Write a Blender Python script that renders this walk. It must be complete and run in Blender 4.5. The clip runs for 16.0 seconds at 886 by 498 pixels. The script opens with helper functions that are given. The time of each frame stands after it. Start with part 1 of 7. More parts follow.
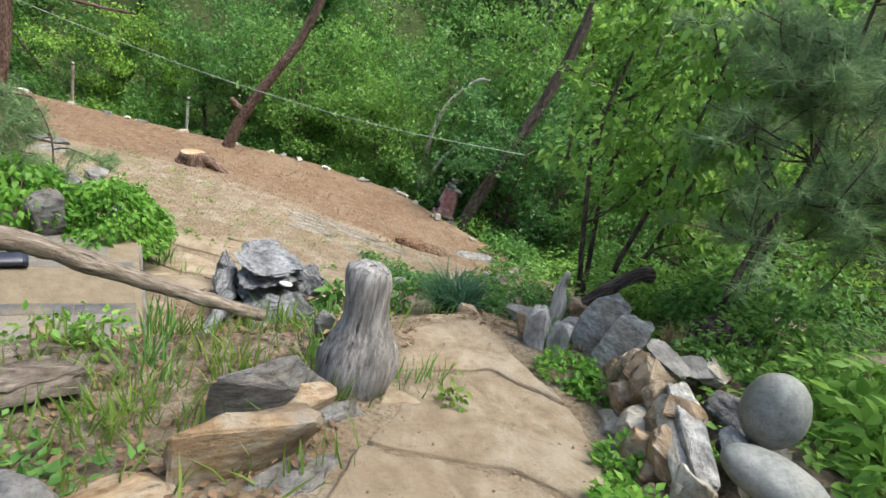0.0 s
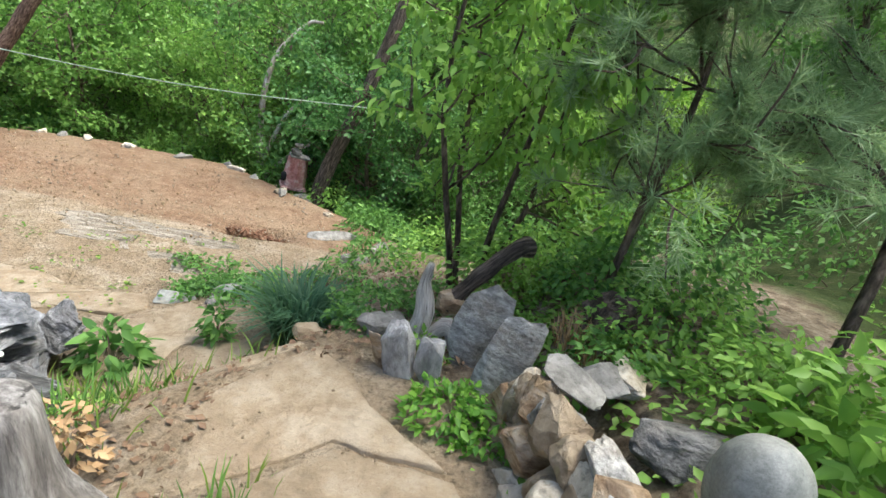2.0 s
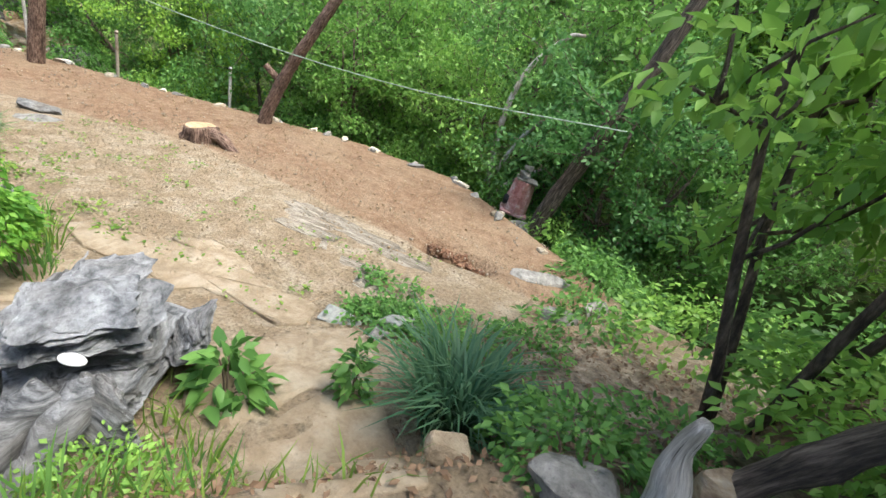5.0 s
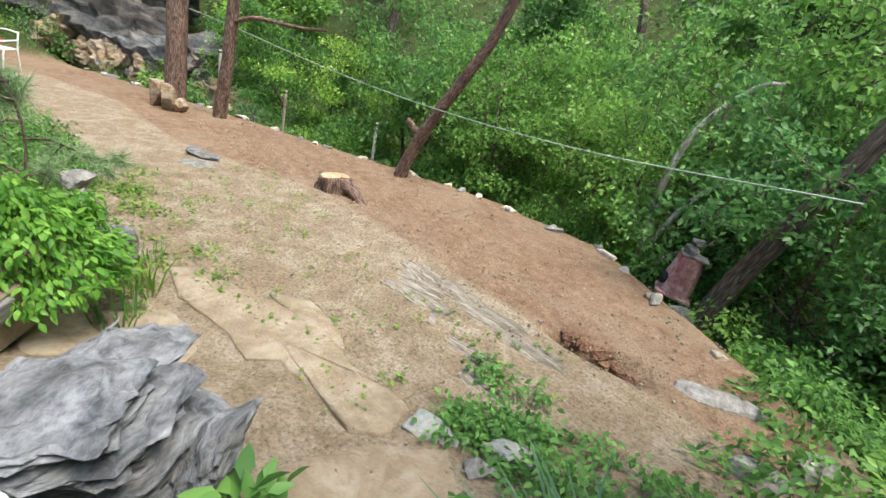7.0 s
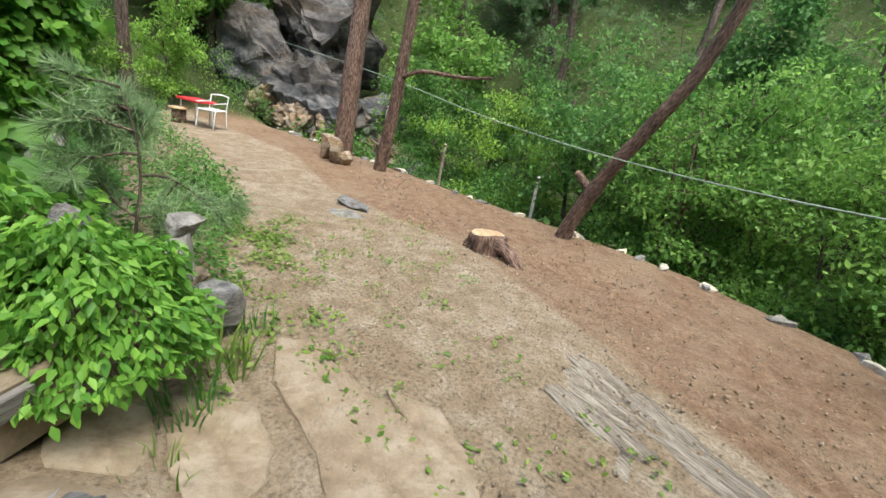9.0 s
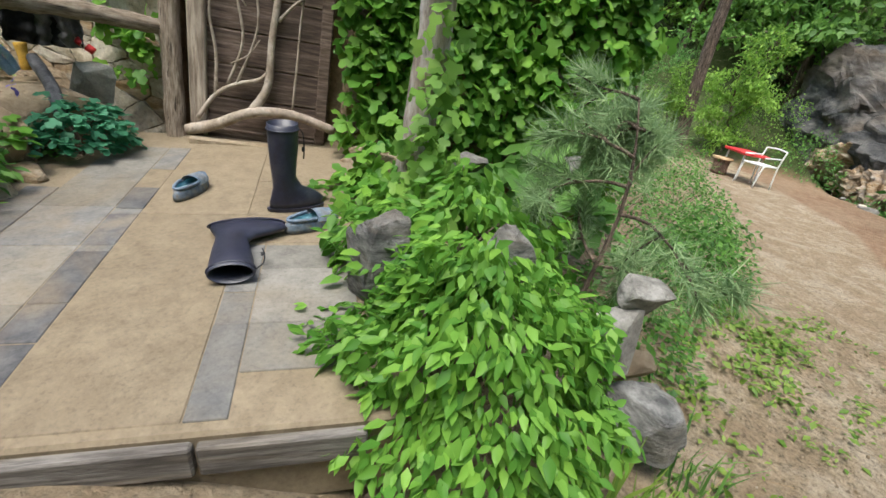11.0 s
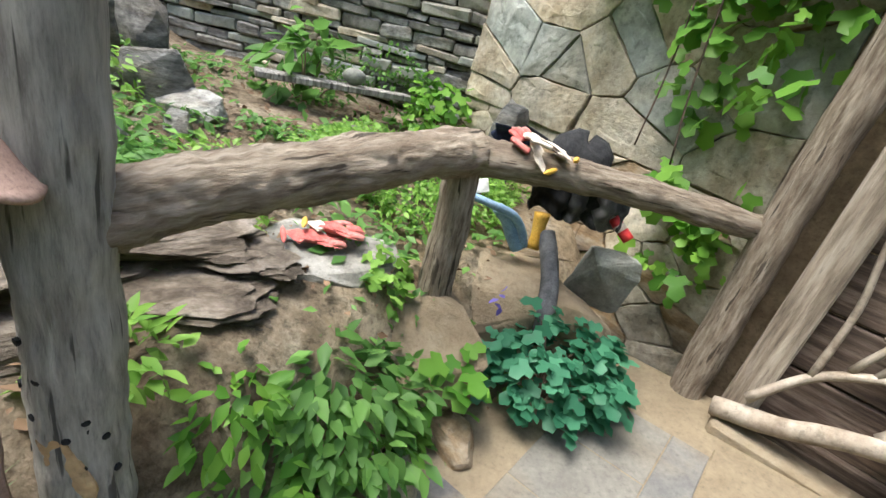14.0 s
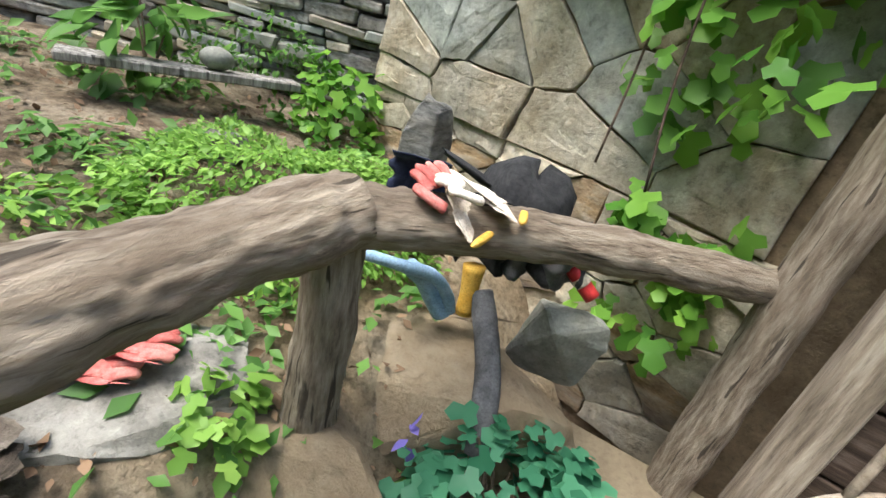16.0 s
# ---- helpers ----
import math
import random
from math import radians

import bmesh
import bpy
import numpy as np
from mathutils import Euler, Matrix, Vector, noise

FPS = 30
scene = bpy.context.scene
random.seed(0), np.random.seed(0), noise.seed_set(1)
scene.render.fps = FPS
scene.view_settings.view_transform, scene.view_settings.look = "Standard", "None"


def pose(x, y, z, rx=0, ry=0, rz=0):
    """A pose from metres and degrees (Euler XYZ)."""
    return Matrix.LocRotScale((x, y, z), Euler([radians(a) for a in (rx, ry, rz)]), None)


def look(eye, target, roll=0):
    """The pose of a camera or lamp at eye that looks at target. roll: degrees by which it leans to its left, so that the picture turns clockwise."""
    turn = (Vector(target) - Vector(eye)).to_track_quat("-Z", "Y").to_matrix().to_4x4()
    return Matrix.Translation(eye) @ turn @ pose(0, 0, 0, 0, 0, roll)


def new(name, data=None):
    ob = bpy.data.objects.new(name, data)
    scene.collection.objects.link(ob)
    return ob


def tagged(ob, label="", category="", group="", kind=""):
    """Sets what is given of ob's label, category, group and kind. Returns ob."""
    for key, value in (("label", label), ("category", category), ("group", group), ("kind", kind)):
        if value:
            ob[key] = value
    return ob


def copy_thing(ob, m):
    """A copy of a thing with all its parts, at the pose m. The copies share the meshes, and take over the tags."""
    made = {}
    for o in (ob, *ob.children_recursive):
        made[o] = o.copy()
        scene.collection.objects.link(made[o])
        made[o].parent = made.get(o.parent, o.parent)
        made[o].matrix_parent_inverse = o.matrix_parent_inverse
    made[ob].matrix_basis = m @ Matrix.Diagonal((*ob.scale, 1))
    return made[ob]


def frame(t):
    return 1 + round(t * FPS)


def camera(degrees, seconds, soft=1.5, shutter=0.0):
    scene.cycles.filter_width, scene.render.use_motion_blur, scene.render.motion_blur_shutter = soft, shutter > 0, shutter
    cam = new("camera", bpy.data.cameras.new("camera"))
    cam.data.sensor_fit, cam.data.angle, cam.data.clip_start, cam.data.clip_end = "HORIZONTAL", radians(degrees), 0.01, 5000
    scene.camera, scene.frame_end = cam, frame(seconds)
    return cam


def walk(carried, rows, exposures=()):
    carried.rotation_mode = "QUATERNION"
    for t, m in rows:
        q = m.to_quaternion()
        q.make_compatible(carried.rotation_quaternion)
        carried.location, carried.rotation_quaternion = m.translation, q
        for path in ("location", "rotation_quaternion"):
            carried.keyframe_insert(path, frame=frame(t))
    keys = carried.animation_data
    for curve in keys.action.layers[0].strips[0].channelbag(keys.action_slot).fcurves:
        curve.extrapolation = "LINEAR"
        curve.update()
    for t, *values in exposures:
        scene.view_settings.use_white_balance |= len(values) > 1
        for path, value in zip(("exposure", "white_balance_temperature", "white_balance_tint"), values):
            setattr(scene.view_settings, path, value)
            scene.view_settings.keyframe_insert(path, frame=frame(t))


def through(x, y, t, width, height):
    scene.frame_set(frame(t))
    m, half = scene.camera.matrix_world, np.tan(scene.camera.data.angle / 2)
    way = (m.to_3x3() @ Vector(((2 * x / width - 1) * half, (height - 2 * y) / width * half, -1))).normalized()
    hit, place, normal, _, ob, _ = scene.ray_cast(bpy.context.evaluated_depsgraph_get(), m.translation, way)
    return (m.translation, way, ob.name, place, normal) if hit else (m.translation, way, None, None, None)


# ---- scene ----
cam = camera(87.0, 16.0, shutter=0.0)
EXPO = 1.25
PATH = [
    (0, (2.049, 1.524, 2.039), (1.713, 3.371, 1.348), 15.7),
    (0.5, (2.074, 1.771, 2.012), (2.112, 3.651, 1.329), 14.9),
    (1, (2.084, 2.027, 1.981), (2.35, 3.874, 1.261), 13.6),
    (1.5, (2.163, 2.285, 1.971), (2.419, 4.132, 1.25), 14.2),
    (2, (2.174, 2.548, 1.963), (2.377, 4.397, 1.227), 13.3),
    (2.5, (2.16, 2.772, 1.969), (2.274, 4.633, 1.244), 13.4),
    (3, (2.192, 2.968, 1.916), (2.181, 4.823, 1.168), 14.1),
    (3.5, (2.161, 3.152, 1.863), (2.03, 4.978, 1.057), 14.4),
    (4, (2.102, 3.333, 1.829), (1.805, 5.125, 0.993), 14.3),
    (4.2, (2.095, 3.399, 1.792), (1.692, 5.164, 0.942), 14.3),
    (6.3, (1.875, 4.267, 1.555), (0.882, 5.838, 0.816), 13.9),
    (6.5, (1.823, 4.344, 1.541), (0.764, 5.873, 0.806), 13.7),
    (7, (1.626, 4.472, 1.463), (0.403, 5.877, 0.735), 12.5),
    (7.5, (1.432, 4.586, 1.432), (0.079, 5.885, 0.738), 11.5),
    (8, (1.218, 4.783, 1.28), (-0.257, 5.949, 0.598), 10.8),
    (8.2, (1.115, 4.851, 1.256), (-0.39, 5.988, 0.59), 10.8),
    (10.3, (0.011, 5.263, 1.004), (-1.873, 5.105, 0.35), 11.3),
    (10.5, (-0.091, 5.237, 0.985), (-1.916, 4.807, 0.288), 11.5),
    (11, (-0.317, 5.155, 0.977), (-1.899, 4.211, 0.198), 10.8),
    (11.5, (-0.518, 4.836, 0.947), (-1.931, 3.654, 0.169), 9.9),
    (12, (-0.654, 4.473, 1.109), (-1.793, 3.046, 0.293), 9.5),
    (12.5, (-0.726, 4.143, 1.122), (-1.409, 2.47, 0.265), 9.7),
    (13, (-0.732, 3.806, 1.081), (-1.044, 2.013, 0.252), 10.9),
    (13.5, (-0.655, 3.503, 1.149), (-0.731, 1.665, 0.364), 13.7),
    (14, (-0.772, 3.294, 1.149), (-0.983, 1.496, 0.299), 15.0),
    (14.5, (-0.935, 3.037, 1.201), (-1.401, 1.292, 0.342), 14.8),
    (15, (-0.999, 2.825, 1.226), (-1.675, 1.124, 0.42), 11.4),
    (15.5, (-0.961, 2.728, 1.206), (-1.555, 1.016, 0.36), 12.6),
    (16, (-0.914, 2.681, 1.169), (-1.392, 0.951, 0.287), 16.3),
]
walk(cam, [(t, look(eye, target, roll)) for t, eye, target, roll in PATH], exposures=[(0, EXPO + 0.15, 6250, 6), (2.5, EXPO + 0.5, 6250, 6), (4, EXPO + 0.5, 6250, 6), (6.5, EXPO + 0.33, 6250, 6), (10.5, EXPO + 0.02, 6250, 6), (12, EXPO + 0.25, 6250, 6), (13, EXPO + 0.52, 6250, 6), (16, EXPO + 0.45, 6250, 6)])

# ---- light: a bright, thinly clouded sky ----
world = bpy.data.worlds.new("sky")
scene.world = world
world.use_nodes = True
wn = world.node_tree.nodes
sky = wn.new("ShaderNodeTexSky")
sky.sky_type, sky.sun_disc = "NISHITA", False
sky.sun_elevation, sky.sun_rotation = radians(68.5), radians(84.8)
sky.air_density, sky.dust_density, sky.ozone_density = 1.0, 4.0, 1.0
wn["Background"].inputs[1].default_value = 0.15
world.node_tree.links.new(sky.outputs[0], wn["Background"].inputs[0])
sun_data = bpy.data.lights.new("sun", "SUN")
sun_data.energy, sun_data.angle, sun_data.color = 1.9, radians(30), (1.0, 0.96, 0.88)
sun = new("sun", sun_data)
sun.matrix_world = look((11, 1, 28), (0, 0, 0))


# ---- materials ----
def node_mat(name):
    m = bpy.data.materials.new(name)
    m.use_nodes = True
    nt = m.node_tree
    return m, nt, nt.nodes["Principled BSDF"]


def ramp(nt, src, stops):
    r = nt.nodes.new("ShaderNodeValToRGB")
    while len(r.color_ramp.elements) < len(stops):
        r.color_ramp.elements.new(0.5)
    for e, (p, c) in zip(r.color_ramp.elements, stops):
        e.position, e.color = p, (*c, 1)
    nt.links.new(src, r.inputs[0])
    return r.outputs[0]


def noise_tex(nt, scale, detail=6, rough=0.6, stretch=None, dist=0.0, space="Object"):
    tc = nt.nodes.new("ShaderNodeTexCoord")
    n = nt.nodes.new("ShaderNodeTexNoise")
    n.inputs["Scale"].default_value, n.inputs["Detail"].default_value = scale, detail
    n.inputs["Roughness"].default_value, n.inputs["Distortion"].default_value = rough, dist
    src = nt.nodes.new("ShaderNodeNewGeometry").outputs["Position"] if space == "World" else tc.outputs[space]
    if stretch:
        mp = nt.nodes.new("ShaderNodeMapping")
        mp.inputs["Scale"].default_value = stretch
        nt.links.new(src, mp.inputs[0])
        src = mp.outputs[0]
    nt.links.new(src, n.inputs["Vector"])
    return n.outputs[0]


def mix(nt, fac, a, b, how="MIX"):
    m = nt.nodes.new("ShaderNodeMix")
    m.data_type, m.blend_type = "RGBA", how
    for sock, v in ((m.inputs[0], fac), (m.inputs[6], a), (m.inputs[7], b)):
        if isinstance(v, (int, float)):
            sock.default_value = v
        elif isinstance(v, tuple):
            sock.default_value = (*v, 1)
        else:
            nt.links.new(v, sock)
    return m.outputs[2]


def bump(nt, bsdf, src, strength, distance):
    b = nt.nodes.new("ShaderNodeBump")
    b.inputs["Strength"].default_value, b.inputs["Distance"].default_value = strength, distance
    nt.links.new(src, b.inputs["Height"])
    nt.links.new(b.outputs[0], bsdf.inputs["Normal"])


def surface(name, stops, scale, rough=0.85, fine=None, cracks=None, bump_size=0.01, stretch=None, metal=0.0, vary=0.25, stain=None, space="Object", spec=0.3, speck=0.7):
    """Grain from a noise through a ramp, a second coarser noise for stains, a shift per object, and a fine bump."""
    m, nt, b = node_mat(name)
    g = noise_tex(nt, scale, 8, 0.65, stretch, space=space)
    col = ramp(nt, g, [(0.5 + (p - 0.5) * 0.62, c) for p, c in stops])
    big = noise_tex(nt, scale * 0.22, 4, 0.6, stretch, 0.6, space)
    st = stain or tuple(v * 0.55 for v in stops[0][1])
    f = ramp(nt, big, [(0.45, (0, 0, 0)), (0.7, (0.75, 0.75, 0.75))])
    col = mix(nt, f, col, st)
    if cracks:
        ck = noise_tex(nt, cracks[0], 3, 0.5, cracks[1], 0.3, space)
        col = mix(nt, ramp(nt, ck, [(0.335, (0.85,) * 3), (0.375, (0, 0, 0))]), col, tuple(v * 0.25 for v in stops[0][1]))
    if vary:
        oi = nt.nodes.new("ShaderNodeObjectInfo")
        v = ramp(nt, oi.outputs["Random"], [(0.0, (1 - vary,) * 3), (1.0, (1 + vary * 0.4,) * 3)])
        col = mix(nt, 1.0, col, v, "MULTIPLY")
    fn = noise_tex(nt, fine or scale * 3, 8, 0.75, stretch, space=space)
    col = mix(nt, speck, col, ramp(nt, fn, [(0.37, (0.45,) * 3), (0.46, (0.92,) * 3), (0.56, (1.08,) * 3), (0.66, (1.4,) * 3)]), "MULTIPLY")
    nt.links.new(col, b.inputs["Base Color"])
    b.inputs["Roughness"].default_value, b.inputs["Metallic"].default_value = rough, metal
    b.inputs["Specular IOR Level"].default_value = spec
    bump(nt, b, fn, 0.9, bump_size)
    return m


def leaf_mat(name, dark, light, rough=0.45, through=0.52, differ=False):
    """Leaf green that shifts from leaf to leaf, with light passing through."""
    m, nt, b = node_mat(name)
    geo = nt.nodes.new("ShaderNodeNewGeometry")
    col = ramp(nt, geo.outputs["Random Per Island"], [(0.0, dark), (0.6, tuple((a + c) / 2 for a, c in zip(dark, light))), (1.0, light)])
    big = noise_tex(nt, 0.9, 3, 0.5, space="Object")
    col = mix(nt, ramp(nt, big, [(0.4, (0, 0, 0)), (0.65, (0.4,) * 3)]), col, tuple(v * 0.75 for v in dark))
    if differ:
        oi = nt.nodes.new("ShaderNodeObjectInfo")
        col = mix(nt, 1.0, col, ramp(nt, oi.outputs["Random"], [(0.0, (0.6, 0.7, 0.8)), (0.5, (1.0, 1.0, 1.0)), (1.0, (1.35, 1.25, 1.0))]), "MULTIPLY")
    nt.links.new(col, b.inputs["Base Color"])
    b.inputs["Roughness"].default_value = rough
    b.inputs["Specular IOR Level"].default_value = 0.25
    tr = nt.nodes.new("ShaderNodeBsdfTranslucent")
    nt.links.new(col, tr.inputs[0])
    mx = nt.nodes.new("ShaderNodeMixShader")
    mx.inputs[0].default_value = through
    out = nt.nodes["Material Output"]
    nt.links.new(b.outputs[0], mx.inputs[1])
    nt.links.new(tr.outputs[0], mx.inputs[2])
    nt.links.new(mx.outputs[0], out.inputs[0])
    return m


LEAF_TREE = leaf_mat("tree leaves", (0.07, 0.17, 0.04), (0.22, 0.42, 0.1))
LEAF_BRIGHT = leaf_mat("young leaves", (0.13, 0.27, 0.045), (0.34, 0.55, 0.12))
LEAF_DARK = leaf_mat("shade leaves", (0.055, 0.14, 0.03), (0.16, 0.33, 0.065))
FOREST = [leaf_mat("forest leaves", (0.085, 0.2, 0.05), (0.25, 0.46, 0.12), differ=True), leaf_mat("young forest leaves", (0.13, 0.27, 0.045), (0.34, 0.55, 0.12), differ=True), leaf_mat("deep forest leaves", (0.06, 0.15, 0.035), (0.18, 0.35, 0.08), differ=True)]
LEAF_IVY = leaf_mat("vine leaves", (0.08, 0.22, 0.03), (0.25, 0.46, 0.07))
LEAF_BLUE = leaf_mat("columbine leaves", (0.035, 0.15, 0.08), (0.1, 0.3, 0.17))
LEAF_PINE = leaf_mat("pine needles", (0.15, 0.25, 0.11), (0.36, 0.48, 0.24), through=0.45)
LEAF_GRASS = leaf_mat("grass blades", (0.1, 0.2, 0.03), (0.28, 0.38, 0.08))
LEAF_CHIVE = leaf_mat("chive blades", (0.06, 0.15, 0.08), (0.15, 0.27, 0.14))
LEAF_DRY = leaf_mat("dry leaves", (0.1, 0.06, 0.035), (0.24, 0.155, 0.095), rough=0.8, through=0.1)
STRAW = leaf_mat("dry straw", (0.25, 0.15, 0.07), (0.45, 0.32, 0.18), rough=0.8, through=0.1)
SLATE = surface("grey slate", [(0.3, (0.092, 0.092, 0.091)), (0.5, (0.202, 0.199, 0.193)), (0.7, (0.319, 0.313, 0.302))], 9, 0.75, bump_size=0.035, stretch=(1, 1, 3), stain=(0.252, 0.202, 0.143))
BANKSLATE = surface("lichen flecked slate", [(0.3, (0.186, 0.181, 0.169)), (0.5, (0.360, 0.350, 0.328)), (0.7, (0.546, 0.536, 0.502))], 12, 0.8, bump_size=0.03, stretch=(1, 1, 2), stain=(0.328, 0.263, 0.186))
BROWNSTONE = surface("ochre stone", [(0.3, (0.185, 0.109, 0.050)), (0.5, (0.336, 0.235, 0.134)), (0.72, (0.420, 0.361, 0.277))], 6, 0.8, bump_size=0.02, stretch=(1, 1, 2.5), stain=(0.185, 0.176, 0.168))
SANDSTONE = surface("pale sandstone", [(0.3, (0.235, 0.176, 0.113)), (0.5, (0.302, 0.237, 0.160)), (0.7, (0.361, 0.298, 0.218))], 5, 0.9, fine=22, bump_size=0.03, vary=0.1, stain=(0.252, 0.186, 0.119), speck=0.3)
WALLSTONE = surface("wall stone", [(0.3, (0.34, 0.28, 0.195)), (0.5, (0.5, 0.43, 0.325)), (0.7, (0.62, 0.56, 0.46))], 6, 0.85, fine=30, bump_size=0.012, vary=0.35, stain=(0.3, 0.3, 0.28), space="World")
GREENSLATE = surface("green grey slab", [(0.3, (0.2, 0.22, 0.2)), (0.5, (0.29, 0.31, 0.29)), (0.7, (0.38, 0.39, 0.36))], 5, 0.75, fine=24, bump_size=0.01, vary=0.2, stain=(0.34, 0.28, 0.2), space="World")
PEBBLE = surface("smooth river stone", [(0.3, (0.143, 0.147, 0.134)), (0.5, (0.197, 0.202, 0.185)), (0.7, (0.244, 0.248, 0.227))], 18, 0.6, fine=110, bump_size=0.002, vary=0.1, stain=(0.252, 0.231, 0.185), speck=0.5)
WOODGREY = surface("weathered grey wood", [(0.3, (0.14, 0.13, 0.125)), (0.5, (0.28, 0.265, 0.25)), (0.7, (0.43, 0.41, 0.39))], 9, 0.85, fine=16, bump_size=0.012, stretch=(6, 6, 0.7), vary=0.1, stain=(0.16, 0.14, 0.12), cracks=(4, (6, 6, 0.5)))
WOODLOG = surface("weathered brown log", [(0.3, (0.13, 0.09, 0.06)), (0.5, (0.3, 0.22, 0.155)), (0.7, (0.47, 0.36, 0.26))], 7, 0.85, fine=22, bump_size=0.03, stretch=(5, 5, 0.5), vary=0.1, stain=(0.12, 0.085, 0.06))
WOODPLANK = surface("dark door boards", [(0.3, (0.05, 0.033, 0.025)), (0.5, (0.095, 0.066, 0.05)), (0.7, (0.17, 0.13, 0.105))], 6, 0.8, fine=14, bump_size=0.006, stretch=(0.6, 6, 8), vary=0.3, stain=(0.04, 0.03, 0.024))
WOODFRAME = surface("split frame timber", [(0.3, (0.140, 0.109, 0.082)), (0.5, (0.265, 0.215, 0.168)), (0.7, (0.374, 0.320, 0.261))], 5, 0.85, fine=14, bump_size=0.006, stretch=(6, 6, 0.6), vary=0.1)
BRANCH = surface("bare debarked branch", [(0.3, (0.189, 0.146, 0.107)), (0.5, (0.292, 0.245, 0.194)), (0.7, (0.378, 0.331, 0.280))], 8, 0.75, bump_size=0.004, vary=0.1, stain=(0.258, 0.206, 0.172))
BARK = surface("tree bark", [(0.3, (0.05, 0.035, 0.027)), (0.5, (0.13, 0.095, 0.07)), (0.7, (0.24, 0.18, 0.14))], 9, 0.9, fine=14, bump_size=0.03, stretch=(3, 3, 0.8), vary=0.2)
BARKRED = surface("red pine bark", [(0.3, (0.09, 0.05, 0.035)), (0.5, (0.2, 0.12, 0.085)), (0.7, (0.34, 0.23, 0.17))], 9, 0.9, fine=14, bump_size=0.02, stretch=(3, 3, 0.8), vary=0.15)
BARKPALE = surface("pale peeling bark", [(0.3, (0.25, 0.2, 0.17)), (0.5, (0.43, 0.39, 0.36)), (0.7, (0.55, 0.52, 0.5))], 6, 0.85, fine=14, bump_size=0.01, stretch=(3, 3, 0.8), vary=0.1, stain=(0.33, 0.2, 0.12))
TWIG = surface("thin twig", [(0.3, (0.08, 0.055, 0.04)), (0.7, (0.2, 0.15, 0.11))], 10, 0.9, bump_size=0.004)
RUBBER = surface("dusty navy rubber", [(0.3, (0.012, 0.013, 0.022)), (0.5, (0.016, 0.018, 0.036)), (0.85, (0.045, 0.045, 0.06))], 9, 0.4, fine=40, bump_size=0.002, vary=0, stain=(0.03, 0.03, 0.042), spec=0.5, speck=0.4)
# also stands for shade in the post's holes and the pedestal's hollow
CLOTHBLACK = surface("black cloth", [(0.3, (0.01, 0.01, 0.012)), (0.7, (0.03, 0.03, 0.032))], 30, 0.95, fine=150, bump_size=0.002, vary=0)
CLOTHBROWN = surface("rose brown cloth", [(0.3, (0.27, 0.175, 0.145)), (0.7, (0.4, 0.275, 0.23))], 10, 0.95, fine=160, bump_size=0.002, vary=0, stain=(0.22, 0.145, 0.12), speck=0.45)
CLOTHRED = surface("red coated palm", [(0.3, (0.34, 0.05, 0.045)), (0.7, (0.52, 0.12, 0.1))], 12, 0.7, fine=120, bump_size=0.002, vary=0, stain=(0.5, 0.25, 0.22))
CLOTHWHITE = surface("white knit", [(0.3, (0.5, 0.42, 0.34)), (0.7, (0.7, 0.64, 0.57))], 14, 0.95, fine=200, bump_size=0.002, vary=0, stain=(0.5, 0.4, 0.3))
CLOTHYELLOW = surface("yellow cuff", [(0.3, (0.6, 0.32, 0.04)), (0.7, (0.7, 0.45, 0.1))], 14, 0.95, fine=200, bump_size=0.002, vary=0)
CLOTHGREY = surface("grey cloth", [(0.3, (0.07, 0.07, 0.075)), (0.7, (0.15, 0.15, 0.16))], 14, 0.95, fine=160, bump_size=0.003, vary=0)
CLOTHBLUE = surface("pale blue strap", [(0.3, (0.2, 0.33, 0.5)), (0.7, (0.33, 0.48, 0.66))], 14, 0.8, fine=160, bump_size=0.002, vary=0)
NAVY = surface("navy knit", [(0.3, (0.012, 0.016, 0.04)), (0.7, (0.035, 0.045, 0.09))], 20, 0.95, fine=140, bump_size=0.002, vary=0)
CLOGBLUE = surface("muddy blue foam", [(0.3, (0.06, 0.09, 0.14)), (0.6, (0.13, 0.17, 0.22)), (0.75, (0.24, 0.2, 0.15))], 22, 0.7, fine=60, bump_size=0.002, vary=0, stain=(0.2, 0.17, 0.12))
CLOGLIN = surface("blue clog lining", [(0.3, (0.1, 0.24, 0.3)), (0.7, (0.2, 0.38, 0.44))], 22, 0.7, fine=60, bump_size=0.001, vary=0)
PINK = surface("chipped pink concrete", [(0.3, (0.27, 0.1, 0.09)), (0.55, (0.4, 0.2, 0.18)), (0.72, (0.5, 0.36, 0.33))], 8, 0.9, fine=30, bump_size=0.01, vary=0, stain=(0.5, 0.42, 0.38))
CONCRETE = surface("grey concrete", [(0.3, (0.141, 0.132, 0.118)), (0.5, (0.226, 0.214, 0.193)), (0.7, (0.310, 0.297, 0.271))], 9, 0.9, fine=30, bump_size=0.015, vary=0.15)
REDPAINT = surface("red table paint", [(0.3, (0.45, 0.02, 0.03)), (0.7, (0.6, 0.05, 0.05))], 8, 0.5, bump_size=0.001, vary=0)
WHITEPAINT = surface("white tube", [(0.3, (0.6, 0.6, 0.58)), (0.7, (0.75, 0.75, 0.73))], 8, 0.4, bump_size=0.001, vary=0)
BLUEPLASTIC = surface("blue wrapper", [(0.3, (0.02, 0.2, 0.45)), (0.7, (0.3, 0.55, 0.75))], 25, 0.35, bump_size=0.003, vary=0)
STEEL = surface("dull steel", [(0.3, (0.35, 0.34, 0.32)), (0.7, (0.6, 0.58, 0.55))], 40, 0.35, metal=1.0, bump_size=0.001, vary=0)
IRON = surface("rusty iron", [(0.3, (0.05, 0.035, 0.03)), (0.7, (0.17, 0.12, 0.09))], 30, 0.7, metal=0.5, bump_size=0.002, vary=0)
